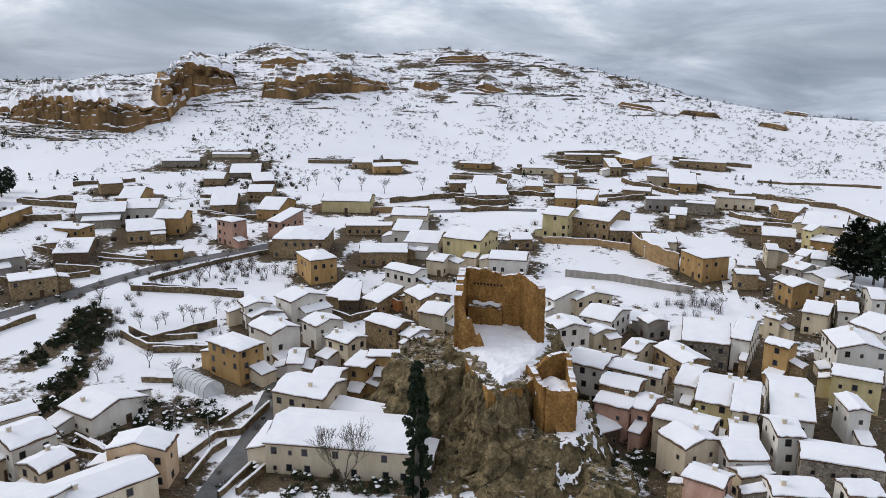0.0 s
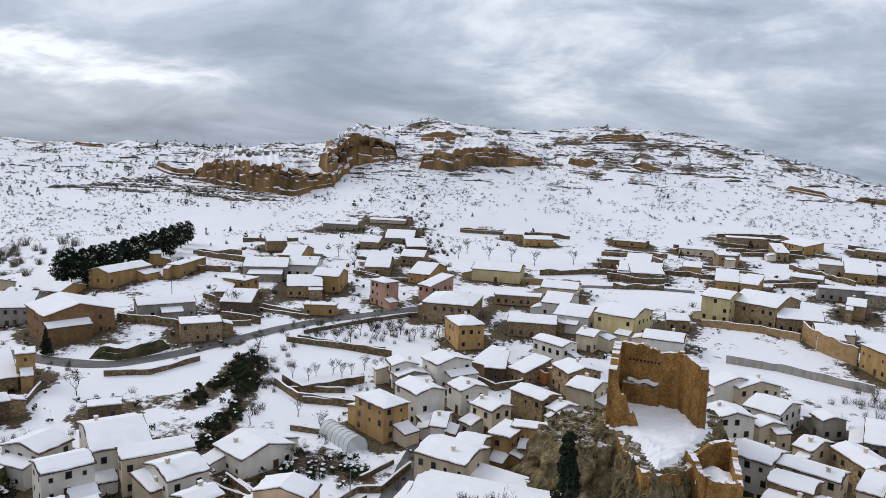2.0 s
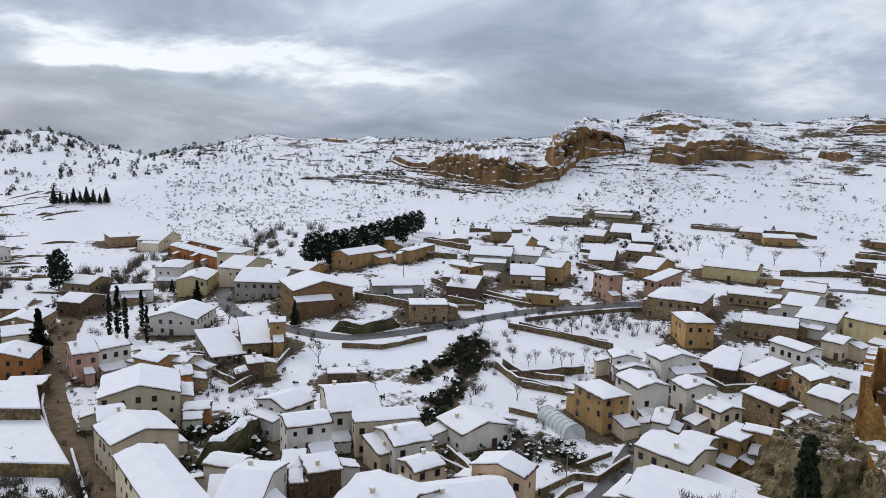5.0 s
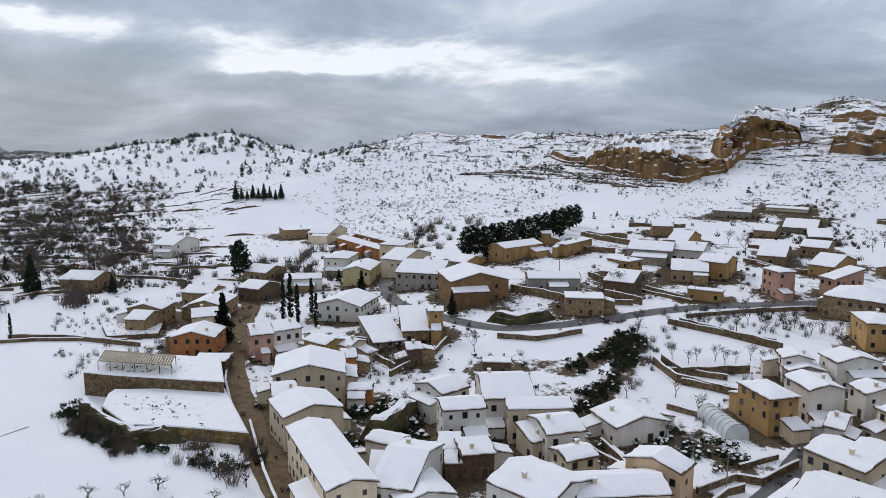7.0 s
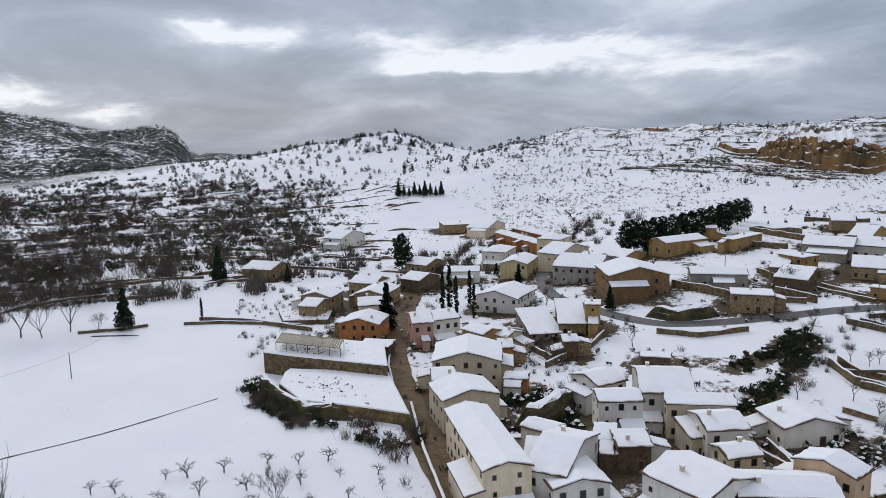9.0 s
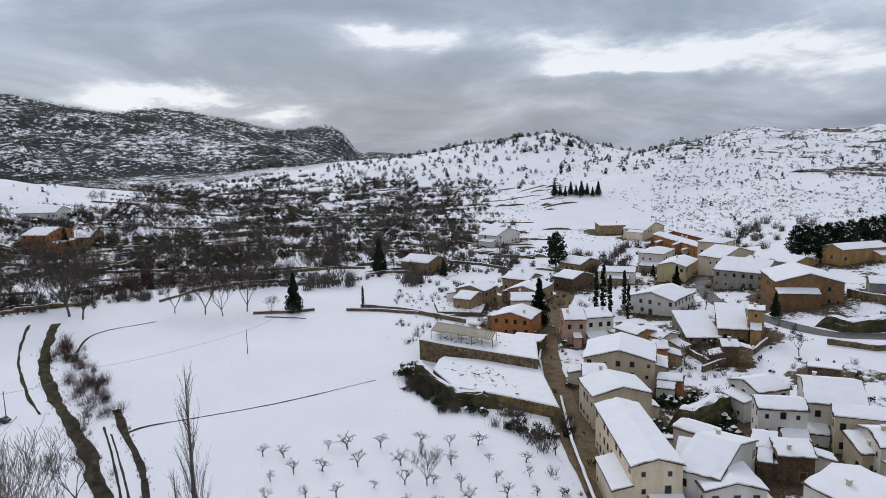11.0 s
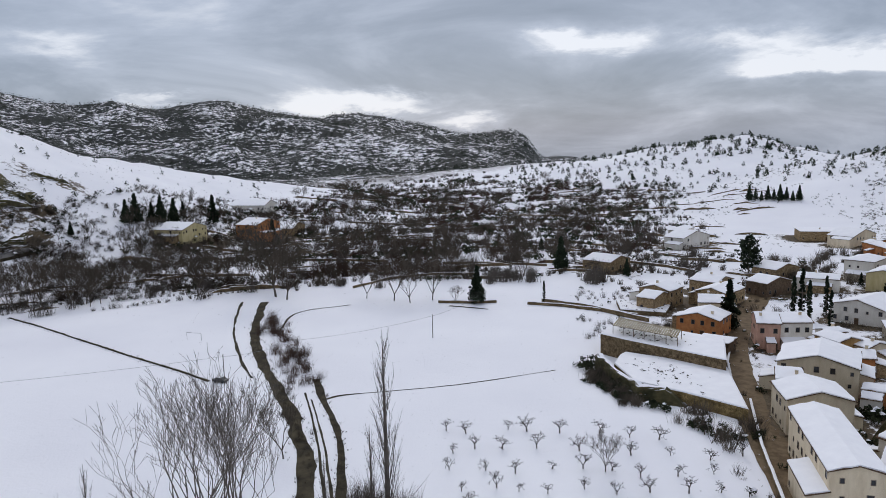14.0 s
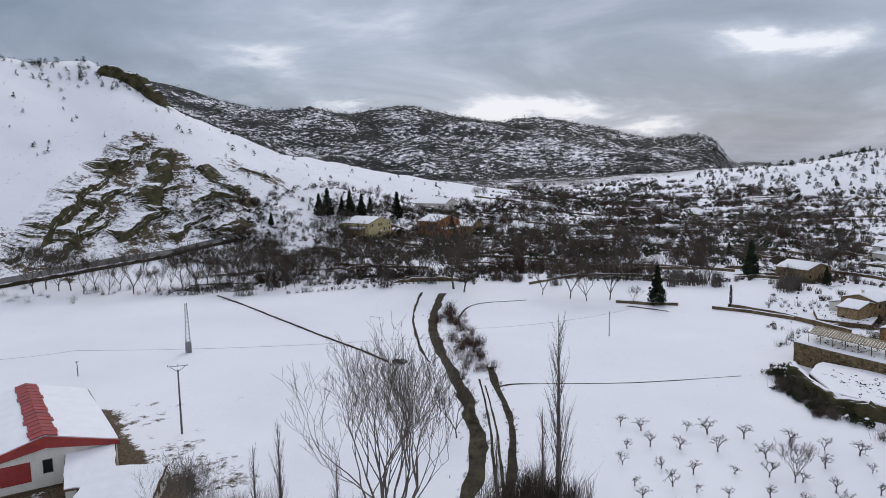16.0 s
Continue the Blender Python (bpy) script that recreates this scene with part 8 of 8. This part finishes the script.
def bank_mesh(name, lines, label, material, rng):
    """Many low field banks in one mesh, each with a steep dark face and a flat top."""
    v, f = [], []
    for line in lines:
        p = resampled(line, 2.2)
        tall, n0 = rng.uniform(0.5, 1.5), len(v)
        for k, q in enumerate(p):
            s = sideways(p, k)
            if s.dot(Vector((q.x, q.y))) < 0:
                s = -s
            h = tall * min(1.0, (k + 0.3) / 2, (len(p) - 0.7 - k) / 2) * (1 + 0.9 * ripple(q.x, q.y, 5.0, 3.0))
            g = ground_at(q.x, q.y)
            for o, z in ((-0.3, -0.8), (-0.1 + 0.2 * ripple(q.x, q.y, 3.0, 8.0), h), (1.0, h), (3.0, -0.5)):
                v.append((q.x + s.x * o, q.y + s.y * o, g + z))
        for k in range(len(p) - 1):
            for j in range(3):
                a = n0 + k * 4 + j
                f.append((a, a + 1, a + 5, a + 4))
    return tagged(new(name, mesh_of(name, v, f, material)), label, "walls", kind="stuff")


patchy = lambda size, level, seed: (lambda x, y: ripple(x, y, size, seed) + 0.5 * ripple(x, y, size / 3, seed + 4) > level)
wooded = lambda size, level, seed: (lambda x, y: ground_at(x, y) < 14 and bearing_of(x, y) > 70 + 9 * rng.random() and patchy(size, level + 0.35 * rng.random() ** 2, seed)(x, y))
juniper_field("junipers", scatter(430, (56, 84), (690, 1080), (3.0, 7.8), lambda x, y: ground_at(x, y) > 9), "dark cone-shaped junipers dotted over the snowy hill", rng)
juniper_field("junipers", scatter(170, (58, 76), (860, 1060), (3.5, 7.5), lambda x, y: ground_at(x, y) > 36), "dark junipers crowding the crest of the hill", rng)
bush_field("hillside_scrub", scatter(7500, (-20, 60), (500, 880), (0.9, 3.0), patchy(40, -0.2, 3.0)), "low dark scrub poking through the snow on the hillside", SCRUB, rng, 11, "leaf")
bush_field("hillside_scrub", scatter(2700, (-20, 60), (400, 560), (0.6, 1.9), patchy(48, 0.12, 8.0)), "low dark scrub poking through the snow below the cliffs", SCRUB, rng, 10, "leaf")
juniper_field("hillside_bushes", scatter(110, (-16, 58), (400, 640), (2.0, 4.6)), "single dark bushes on the snowy hillside", rng, 0.4, 46)
fading = lambda x, y: rng.random() < 1.3 - abs(bearing_of(x, y) - 60) / 24
bush_field("hillside_scrub", scatter(1700, (50, 84), (440, 980), (0.7, 2.2), lambda x, y: fading(x, y) and patchy(45, 0.0, 19.0)(x, y)), "low dark scrub poking through the snowy foothills", SCRUB, rng, 10, "leaf")
juniper_field("hillside_pines", scatter(560, (-18, 60), (600, 880), (2.0, 4.8), patchy(50, -0.05, 5.0)), "dark bushes along the crest of the castle hill", rng, 0.42, 34)
juniper_field("hillside_bushes", scatter(300, (35, 57), (500, 790), (1.8, 4.4), lambda x, y: ground_at(x, y) > 24 and patchy(40, -0.1, 7.0)(x, y)), "dark junipers among the rock beds of the hillside", rng, 0.42, 34)
beds = [(x, y) for x, y, h in scatter(300, (-20, 58), (455, 800), (1, 1), lambda x, y: ground_at(x, y) > 34 + 26 * rng.random() and ripple(x, y, 60, 13.0) > 0.0)]
bed_spots = rock_ledges(beds, (5, 30), (0.3, 1.5), rng, "thin outcropping sandstone beds with snow on them", LEDGE)
bed_spots += rock_ledges([(x, y) for x, y, h in scatter(130, (36, 50), (500, 640), (1, 1), lambda x, y: ground_at(x, y) > 28)], (8, 36), (0.4, 2.0), rng, "thin outcropping sandstone beds with snow on them", LEDGE)
bush_field("ledge_scrub", bed_spots, "low dark scrub rooted along the rock beds", SCRUB, rng, 12, "leaf")
juniper_field("ridge_scrub", scatter(9000, (82, 131), (1200, 2000), (4, 9.5), patchy(130, -0.3, 2.0)), "dense dark evergreen scrub over the far ridge", rng, 0.6, 13)
juniper_field("slope_bushes", scatter(230, (101, 137), (460, 780), (1.6, 5.2), lambda x, y: ground_at(x, y) > 14), "scattered dark bushes on the white slope", rng, 0.36, 44)
juniper_field("slope_bushes", scatter(260, (124, 138), (570, 650), (2.5, 5.5), lambda x, y: ground_at(x, y) > 90), "dark bushes crowding the crest of the slope", rng, 0.42, 36)
bush_field("slope_scrub", scatter(1600, (101, 138), (400, 700), (0.4, 1.2), lambda x, y: ground_at(x, y) > 8 and ripple(x, y, 40, 3.0) > -0.2), "dry tufts poking through the snow on the slope", SCRUB, rng, 6, "leaf")
bush_field("field_stubble", scatter(1500, (74, 138), (130, 310), (0.12, 0.4), lambda x, y: ground_at(x, y) < 4 and ripple(x, y, 25, 9.0) > 0.0), "sparse dry stalks showing through the snowy fields", SCRUB, rng, 4, "leaf")
bush_field("valley_woodland", scatter(3600, (68, 121), (340, 1050), (2.0, 6.2), wooded(24, 0.12, 1.0), 0.8), "tangled leafless trees and bushes along the valley floor", TWIG, rng, 36)
bush_field("valley_trees", scatter(170, (70, 124), (318, 520), (5.0, 9.0), lambda x, y: ground_at(x, y) < 10 and ripple(x, y, 30, 17.0) > -0.05), "tall leafless trees at the edge of the fields", BARK, rng, 70, lean=0.42)
hedge_spots, hedge_green = [], []
for x_, y_, h_ in scatter(230, (66, 122), (330, 900), (1, 1), lambda x, y: ground_at(x, y) < 13 and bearing_of(x, y) > 67 + 6 * rng.random()):
    along = Vector((-y_, x_)).normalized()
    along.rotate(Matrix.Rotation(rng.gauss(0, 0.16), 2))
    for k in range(int(rng.uniform(10, 46))):
        q_ = Vector((x_, y_)) + along * (k * 1.9) + Vector((rng.gauss(0, 0.8), rng.gauss(0, 0.8)))
        (hedge_green if rng.random() < 0.22 else hedge_spots).append((q_.x, q_.y, rng.uniform(0.9, 3.4)))
bush_field("field_hedges", hedge_spots, "leafless hedges along the terrace edges of the valley", TWIG, rng, 26)
bush_field("field_hedges", hedge_green, "dark evergreen bushes in the valley hedges", IVY, rng, 24, "leaf", 0.1)
terraces = [(x, y) for x, y, h in scatter(210, (66, 121), (330, 900), (1, 1), lambda x, y: ground_at(x, y) < 14)]
for x_, y_ in terraces:
    along = Vector((-y_, x_)).normalized()
    along.rotate(Matrix.Rotation(rng.gauss(0, 0.14), 2))
    half = rng.uniform(4, 17)
    bow = rng.gauss(0, 0.12) * half
    TERRACE_LINES.append(((x_ - along.x * half, y_ - along.y * half), (x_ - along.y * bow, y_ + along.x * bow), (x_ + along.x * half, y_ + along.y * half)))
bank_mesh("terrace_walls", TERRACE_LINES, "low dark walls and banks between the snowy terraces of the valley", DRYSTONE, rng)
for x_, y_, h_ in scatter(150, (68, 123), (325, 800), (0.8, 1.6), lambda x, y: ground_at(x, y) < 12 and bearing_of(x, y) > 70 + 6 * rng.random() and ripple(x, y, 30, 17.0) > -0.25, 1.2):
    stand(BARE, x_, y_, h_, rng.uniform(0, 360))
bush_field("slope_wood", scatter(650, (97, 124), (385, 580), (1.8, 5.0), lambda x, y: 3 < ground_at(x, y) < 34 and patchy(28, 0.0, 23.0)(x, y)), "leafless undergrowth at the foot of the slope", TWIG, rng, 34)
bush_field("slope_evergreens", scatter(150, (97, 124), (390, 580), (2.5, 5.5), lambda x, y: 4 < ground_at(x, y) < 36), "dark evergreens at the foot of the slope", IVY, rng, 26, "leaf", 0.1)
for x_, y_, h_ in scatter(30, (98, 123), (385, 560), (0.7, 1.2), lambda x, y: 4 < ground_at(x, y) < 26):
    stand(BARE, x_, y_, h_, rng.uniform(0, 360))
bush_field("field_margin", scatter(420, (88, 123), (332, 430), (1.5, 4.6), lambda x, y: ground_at(x, y) < 8 and patchy(15, -0.05, 31.0)(x, y)), "leafless brush between the fields and the valley wood", TWIG, rng, 38, lean=0.5)
for x_, y_, h_ in scatter(30, (88, 122), (332, 430), (1.0, 1.7), lambda x, y: ground_at(x, y) < 8):
    stand(BARE, x_, y_, h_, rng.uniform(0, 360))
bush_field("valley_evergreens", scatter(700, (72, 118), (380, 1000), (3.0, 7.5), wooded(50, -0.1, 6.0)), "dark evergreens among the leafless valley trees", IVY, rng, 26, "leaf", 0.12)
bush_field("valley_thicket", scatter(1100, (74, 118), (345, 800), (3.0, 7.5), wooded(26, 0.12, 11.0)), "dense leafless thicket in the valley", REDTWIG, rng, 36)

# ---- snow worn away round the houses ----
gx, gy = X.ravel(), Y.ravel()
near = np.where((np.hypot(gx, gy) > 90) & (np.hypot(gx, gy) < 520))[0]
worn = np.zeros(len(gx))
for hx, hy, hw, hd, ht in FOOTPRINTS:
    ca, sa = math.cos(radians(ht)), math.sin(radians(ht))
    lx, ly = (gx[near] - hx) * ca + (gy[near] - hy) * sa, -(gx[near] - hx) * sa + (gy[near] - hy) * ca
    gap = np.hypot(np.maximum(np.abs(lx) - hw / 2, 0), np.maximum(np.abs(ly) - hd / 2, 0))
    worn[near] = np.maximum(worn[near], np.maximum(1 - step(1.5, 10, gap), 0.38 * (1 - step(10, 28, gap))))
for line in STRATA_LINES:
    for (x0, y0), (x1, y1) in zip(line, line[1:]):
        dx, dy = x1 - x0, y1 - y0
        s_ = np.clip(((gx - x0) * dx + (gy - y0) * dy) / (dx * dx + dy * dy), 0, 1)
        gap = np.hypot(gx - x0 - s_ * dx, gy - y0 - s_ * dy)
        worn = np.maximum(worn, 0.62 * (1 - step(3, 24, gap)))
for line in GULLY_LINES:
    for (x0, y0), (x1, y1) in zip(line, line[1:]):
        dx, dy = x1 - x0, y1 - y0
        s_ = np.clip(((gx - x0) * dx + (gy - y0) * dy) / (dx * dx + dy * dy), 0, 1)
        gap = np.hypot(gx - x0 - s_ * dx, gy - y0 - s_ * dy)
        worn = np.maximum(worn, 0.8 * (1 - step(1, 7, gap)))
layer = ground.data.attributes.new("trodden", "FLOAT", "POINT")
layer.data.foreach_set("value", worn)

# ---- gardens between the houses ----
HOMES = [(o.location.x, o.location.y) for o in scene.objects if o.name.split(".")[0] in ("house", "shed")]
clear = lambda x, y: all((x - a) ** 2 + (y - b) ** 2 > 36 for a, b in HOMES) and any((x - a) ** 2 + (y - b) ** 2 < 260 for a, b in HOMES)
bush_field("garden_bushes", scatter(800, (-22, 70), (125, 420), (0.8, 2.8), clear), "leafless bushes in snowy gardens between the houses", TWIG, rng, 34)
bush_field("garden_bushes", scatter(520, (-22, 70), (125, 420), (0.7, 2.2), clear), "dark evergreen bushes in snowy gardens", IVY, rng, 30, "leaf", 0.25)
bush_field("rough_stones", scatter(2600, (-22, 70), (120, 430), (0.25, 0.8), clear), "stones and rubble poking through the snow", DRYSTONE, rng, 7, "leaf")

CRAG_Z = rise


def on_crag(x, y):
    i, j = int(round((x + 62) / 86 * 189)), int(round((y - 104) / 86 * 189))
    return float(CRAG_Z[j, i]) if 0 <= i < 190 and 0 <= j < 190 else -9.0


bush_field("crag_shrubs", scatter(700, (-6, 17), (110, 175), (0.35, 1.1), lambda x, y: 1.0 < on_crag(x, y) < 14.5), "dry shrubs clinging to the crag", SCRUB, rng, 20, "leaf", floor=on_crag)


def line_spots(points, count, spread, sizes):
    p = resampled(points, 1.0)
    out = []
    for _ in range(count):
        q = rng.choice(p)
        out.append((q.x + rng.gauss(0, spread), q.y + rng.gauss(0, spread), rng.uniform(*sizes)))
    return out


bush_field("stream_brush", line_spots([(-261.2, -65.8), (-227.5, -55.0), (-201.3, -46.7), (-180.9, -40.4)], 90, 2.4, (2.2, 5.0)), "reddish leafless brush along the stream", REDTWIG, rng, 50)
bush_field("stream_brush", line_spots([(-180.9, -45.5), (-158.0, -39.6), (-134.7, -32.8)], 16, 1.2, (1.2, 2.5)), "leafless brush on the stream bank", TWIG, rng, 40)
bush_field("field_brush", line_spots([(-111.1, -23.7), (-110.7, -20.3), (-113.6, -17.6), (-112.5, -13.7)], 12, 3.5, (3.5, 7.0)), "tall leafless shoots beside the stream", TWIG, rng, 60, lean=0.35)
bush_field("field_brush", line_spots([(-93.5, -74.9), (-95.2, -66.8), (-95.4, -58.9), (-96.0, -52.4)], 26, 4.0, (3.0, 7.0)), "tall leafless shoots below the field", TWIG, rng, 60, lean=0.4)
bush_field("field_edge_brush", line_spots([(-336.6, -150.6), (-324.6, -112.4), (-326.3, -73.6), (-329.2, -47.8)], 60, 6.0, (2.0, 4.5)), "leafless brush along the field edge", TWIG, rng, 40)
bush_field("field_edge_brush", line_spots([(-254.1, -254.3), (-278.5, -218.8), (-286.4, -188.1), (-320.0, -140.7), (-332.4, -94.5)], 80, 7.0, (2.0, 5.0)), "leafless brush along the field edge", TWIG, rng, 40)
bush_field("bank_shrubs", line_spots([(-200.6, 36.1), (-190.9, 36.2), (-181.0, 36.4), (-172.1, 37.8), (-162.0, 40.9), (-160.0, 45.6)], 40, 1.4, (1.4, 3.2)), "dark ivy-clad shrubs hanging over the stone bank", IVY, rng, 60, "leaf", 0.03)
bush_field("bank_shrubs", line_spots([(-185.6, 36.2), (-174.3, 37.1), (-162.0, 40.9)], 60, 1.3, (2.0, 4.0)), "leafless brown shrubs on the stone bank", TWIG, rng, 50)
bush_field("roadside_shrubs", line_spots([(-154.7, 54.0), (-143.8, 55.3), (-135.9, 55.8)], 14, 3.0, (3.0, 5.5)), "leafless shrubs below the street wall", TWIG, rng, 60)
bush_field("roadside_shrubs", line_spots([(-151.8, 48.9), (-145.9, 53.5), (-140.1, 57.6)], 14, 2.5, (1.8, 3.0)), "dark evergreen shrubs with snow on them", IVY, rng, 50, "leaf", 0.2)
bush_field("gully_shrubs", line_spots([(-123.1, 131.8), (-115.5, 132.5), (-120.9, 145.0), (-125.7, 157.7), (-131.8, 170.1), (-141.4, 187.7)], 90, 1.7, (1.5, 3.0)), "dark evergreen shrubs in a snowy gully", IVY, rng, 80, "leaf", 0.06)
bush_field("gully_shrubs", line_spots([(-136.3, 151.3), (-138.0, 162.6), (-140.8, 173.6), (-146.9, 189.1)], 60, 1.6, (1.4, 2.8)), "dark evergreen shrubs in a snowy gully", IVY, rng, 80, "leaf", 0.06)
bush_field("gully_shrubs", line_spots([(-118.4, 148.7), (-125.4, 164.5), (-133.3, 182.5), (-141.1, 195.8)], 40, 5.0, (1.8, 3.6)), "leafless brown undergrowth in the gully", TWIG, rng, 50)
bush_field("garden_shrubs", line_spots([(-135.7, 81.3), (-131.3, 85.9), (-133.3, 93.4), (-139.7, 101.3), (-150.0, 100.2), (-148.8, 91.1), (-156.8, 92.8)], 80, 2.5, (1.5, 3.4)), "dark garden shrubs dusted with snow", IVY, rng, 50, "leaf", 0.35)
bush_field("garden_shrubs", line_spots([(-86.4, 137.7), (-81.0, 135.6), (-82.6, 142.3), (-76.2, 138.2)], 24, 3.0, (1.2, 2.6)), "dark garden shrubs dusted with snow", IVY, rng, 50, "leaf", 0.35)
bush_field("garden_shrubs", line_spots([(-98.8, 126.6), (-94.2, 128.4), (-92.7, 134.4)], 22, 3.0, (1.5, 2.8)), "dark garden shrubs dusted with snow", IVY, rng, 50, "leaf", 0.35)
bush_field("garden_shrubs", line_spots([(-142.8, 87.3), (-159.2, 108.3), (-175.2, 117.5), (-225.7, 144.5), (-258.0, 139.3)], 40, 6.0, (1.5, 3.2)), "leafless garden shrubs", TWIG, rng, 40)
bush_field("crag_shrubs", line_spots([(4.2, 134.6), (9.7, 140.4), (16.1, 139.4), (10.9, 145.2)], 30, 4.0, (1.2, 2.6)), "dark shrubs at the foot of the crag", IVY, rng, 50, "leaf", 0.3)
bush_field("garden_shrubs", line_spots([(-56.7, 119.0), (-49.3, 117.7), (-41.3, 120.2), (-32.7, 120.6)], 34, 3.0, (1.2, 2.6)), "dark garden shrubs dusted with snow", IVY, rng, 50, "leaf", 0.3)
bush_field("orchard_brush", line_spots([(-147.8, 210.0), (-137.7, 218.4), (-126.4, 228.0), (-109.3, 236.0)], 60, 7.0, (1.8, 3.5)), "tangle of leafless twigs above the orchard wall", TWIG, rng, 40)
bush_field("garden_shrubs", line_spots([(23.2, 232.2), (30.2, 235.4), (38.4, 234.3)], 18, 4.0, (2.0, 4.0)), "leafless shrubs in the snowy square", TWIG, rng, 50)
bush_field("gully_scrub", line_spots([(-219.6, 460.9), (-201.6, 429.7), (-175.7, 391.3), (-142.5, 335.9)], 60, 6.0, (1.5, 3.0)), "leafless scrub in a hillside gully", TWIG, rng, 30)
bush_field("strata_scrub", line_spots([(-283.1, -261.6), (-315.9, -271.5), (-364.7, -283.0), (-422.3, -289.7)], 170, 4.0, (0.9, 2.4)), "dark scrub growing along slanting rock bands", SCRUB, rng, 14, "leaf")
bush_field("strata_scrub", line_spots([(-291.7, -253.8), (-328.0, -258.4), (-376.2, -262.8)], 170, 4.0, (0.9, 2.4)), "dark scrub growing along slanting rock bands", SCRUB, rng, 14, "leaf")
bush_field("strata_scrub", line_spots([(-321.9, -248.2), (-367.5, -247.4), (-412.7, -260.6)], 170, 4.0, (0.9, 2.4)), "dark scrub growing along slanting rock bands", SCRUB, rng, 14, "leaf")
bush_field("strata_scrub", line_spots([(-330.8, -236.9), (-369.6, -235.2), (-414.0, -233.9)], 170, 4.0, (0.9, 2.4)), "dark scrub growing along slanting rock bands", SCRUB, rng, 14, "leaf")
bush_field("strata_scrub", line_spots([(-418.6, -256.4), (-416.0, -225.8), (-398.2, -205.2)], 170, 4.0, (0.9, 2.4)), "dark scrub growing along slanting rock bands", SCRUB, rng, 14, "leaf")
bush_field("street_trees", line_spots([(-350.7, 184.0), (-295.6, 160.2), (-293.0, 176.2), (-348.0, 163.6), (-354.8, 154.6), (-345.0, 222.4), (-312.3, 228.9), (-369.8, 280.0)], 80, 12.0, (3.0, 7.0)), "leafless trees among the village houses", TWIG, rng, 50)

bush_field("stream_tufts", line_spots([(-258.3, -70.3), (-227.6, -63.8), (-194.5, -52.4), (-170.1, -43.2), (-150.5, -37.4), (-134.9, -33.2), (-111.8, -31.6), (-88.5, -30.4)], 420, 1.5, (0.3, 1.1)), "dry grass tufts along the stream banks", TWIG, rng, 14)
bush_field("stream_tufts", line_spots([(-190.6, -39.1), (-171.5, -34.5), (-152.4, -28.7), (-135.9, -26.3), (-104.9, -24.3)], 240, 0.8, (0.3, 0.9)), "dry grass tufts along the ditch", TWIG, rng, 14)
bush_field("bank_tufts", line_spots([(-276.9, -168.0), (-246.5, -132.1), (-219.6, -101.5), (-191.0, -68.5)], 220, 0.5, (0.3, 0.9)), "dry grass tufts on the field bank", TWIG, rng, 12)
SAPLINGS = [(-97.5, -23.0), (-104.0, -22.5), (-112.0, -21.0), (-104.5, -18.0), (-98.0, -17.5)]
bush_field("stream_saplings", line_spots(SAPLINGS, 46, 2.2, (5.0, 9.5)), "dense thin upright saplings beside the ditch", TWIG, rng, 40, lean=0.22)
bush_field("stream_saplings", line_spots([(-92.0, -76.0), (-93.0, -66.0), (-93.0, -56.0), (-92.5, -46.0)], 34, 2.6, (3.0, 6.5)), "feathery leafless bushes below the field", REDTWIG, rng, 50, lean=0.4)
bush_field("garden_bushes", scatter(420, (52, 80), (215, 420), (0.9, 3.2), patchy(22, -0.05, 41.0)), "leafless bushes in the snowy plots beside the village", TWIG, rng, 34)
bush_field("garden_bushes", scatter(150, (52, 80), (215, 420), (0.8, 2.4), patchy(22, -0.05, 43.0)), "dark evergreen bushes in the snowy plots", IVY, rng, 30, "leaf", 0.2)

# the patterns that were copied are no longer needed
for tree_ in UNITS:
    for piece in [*tree_.children, tree_]:
        bpy.data.objects.remove(piece)
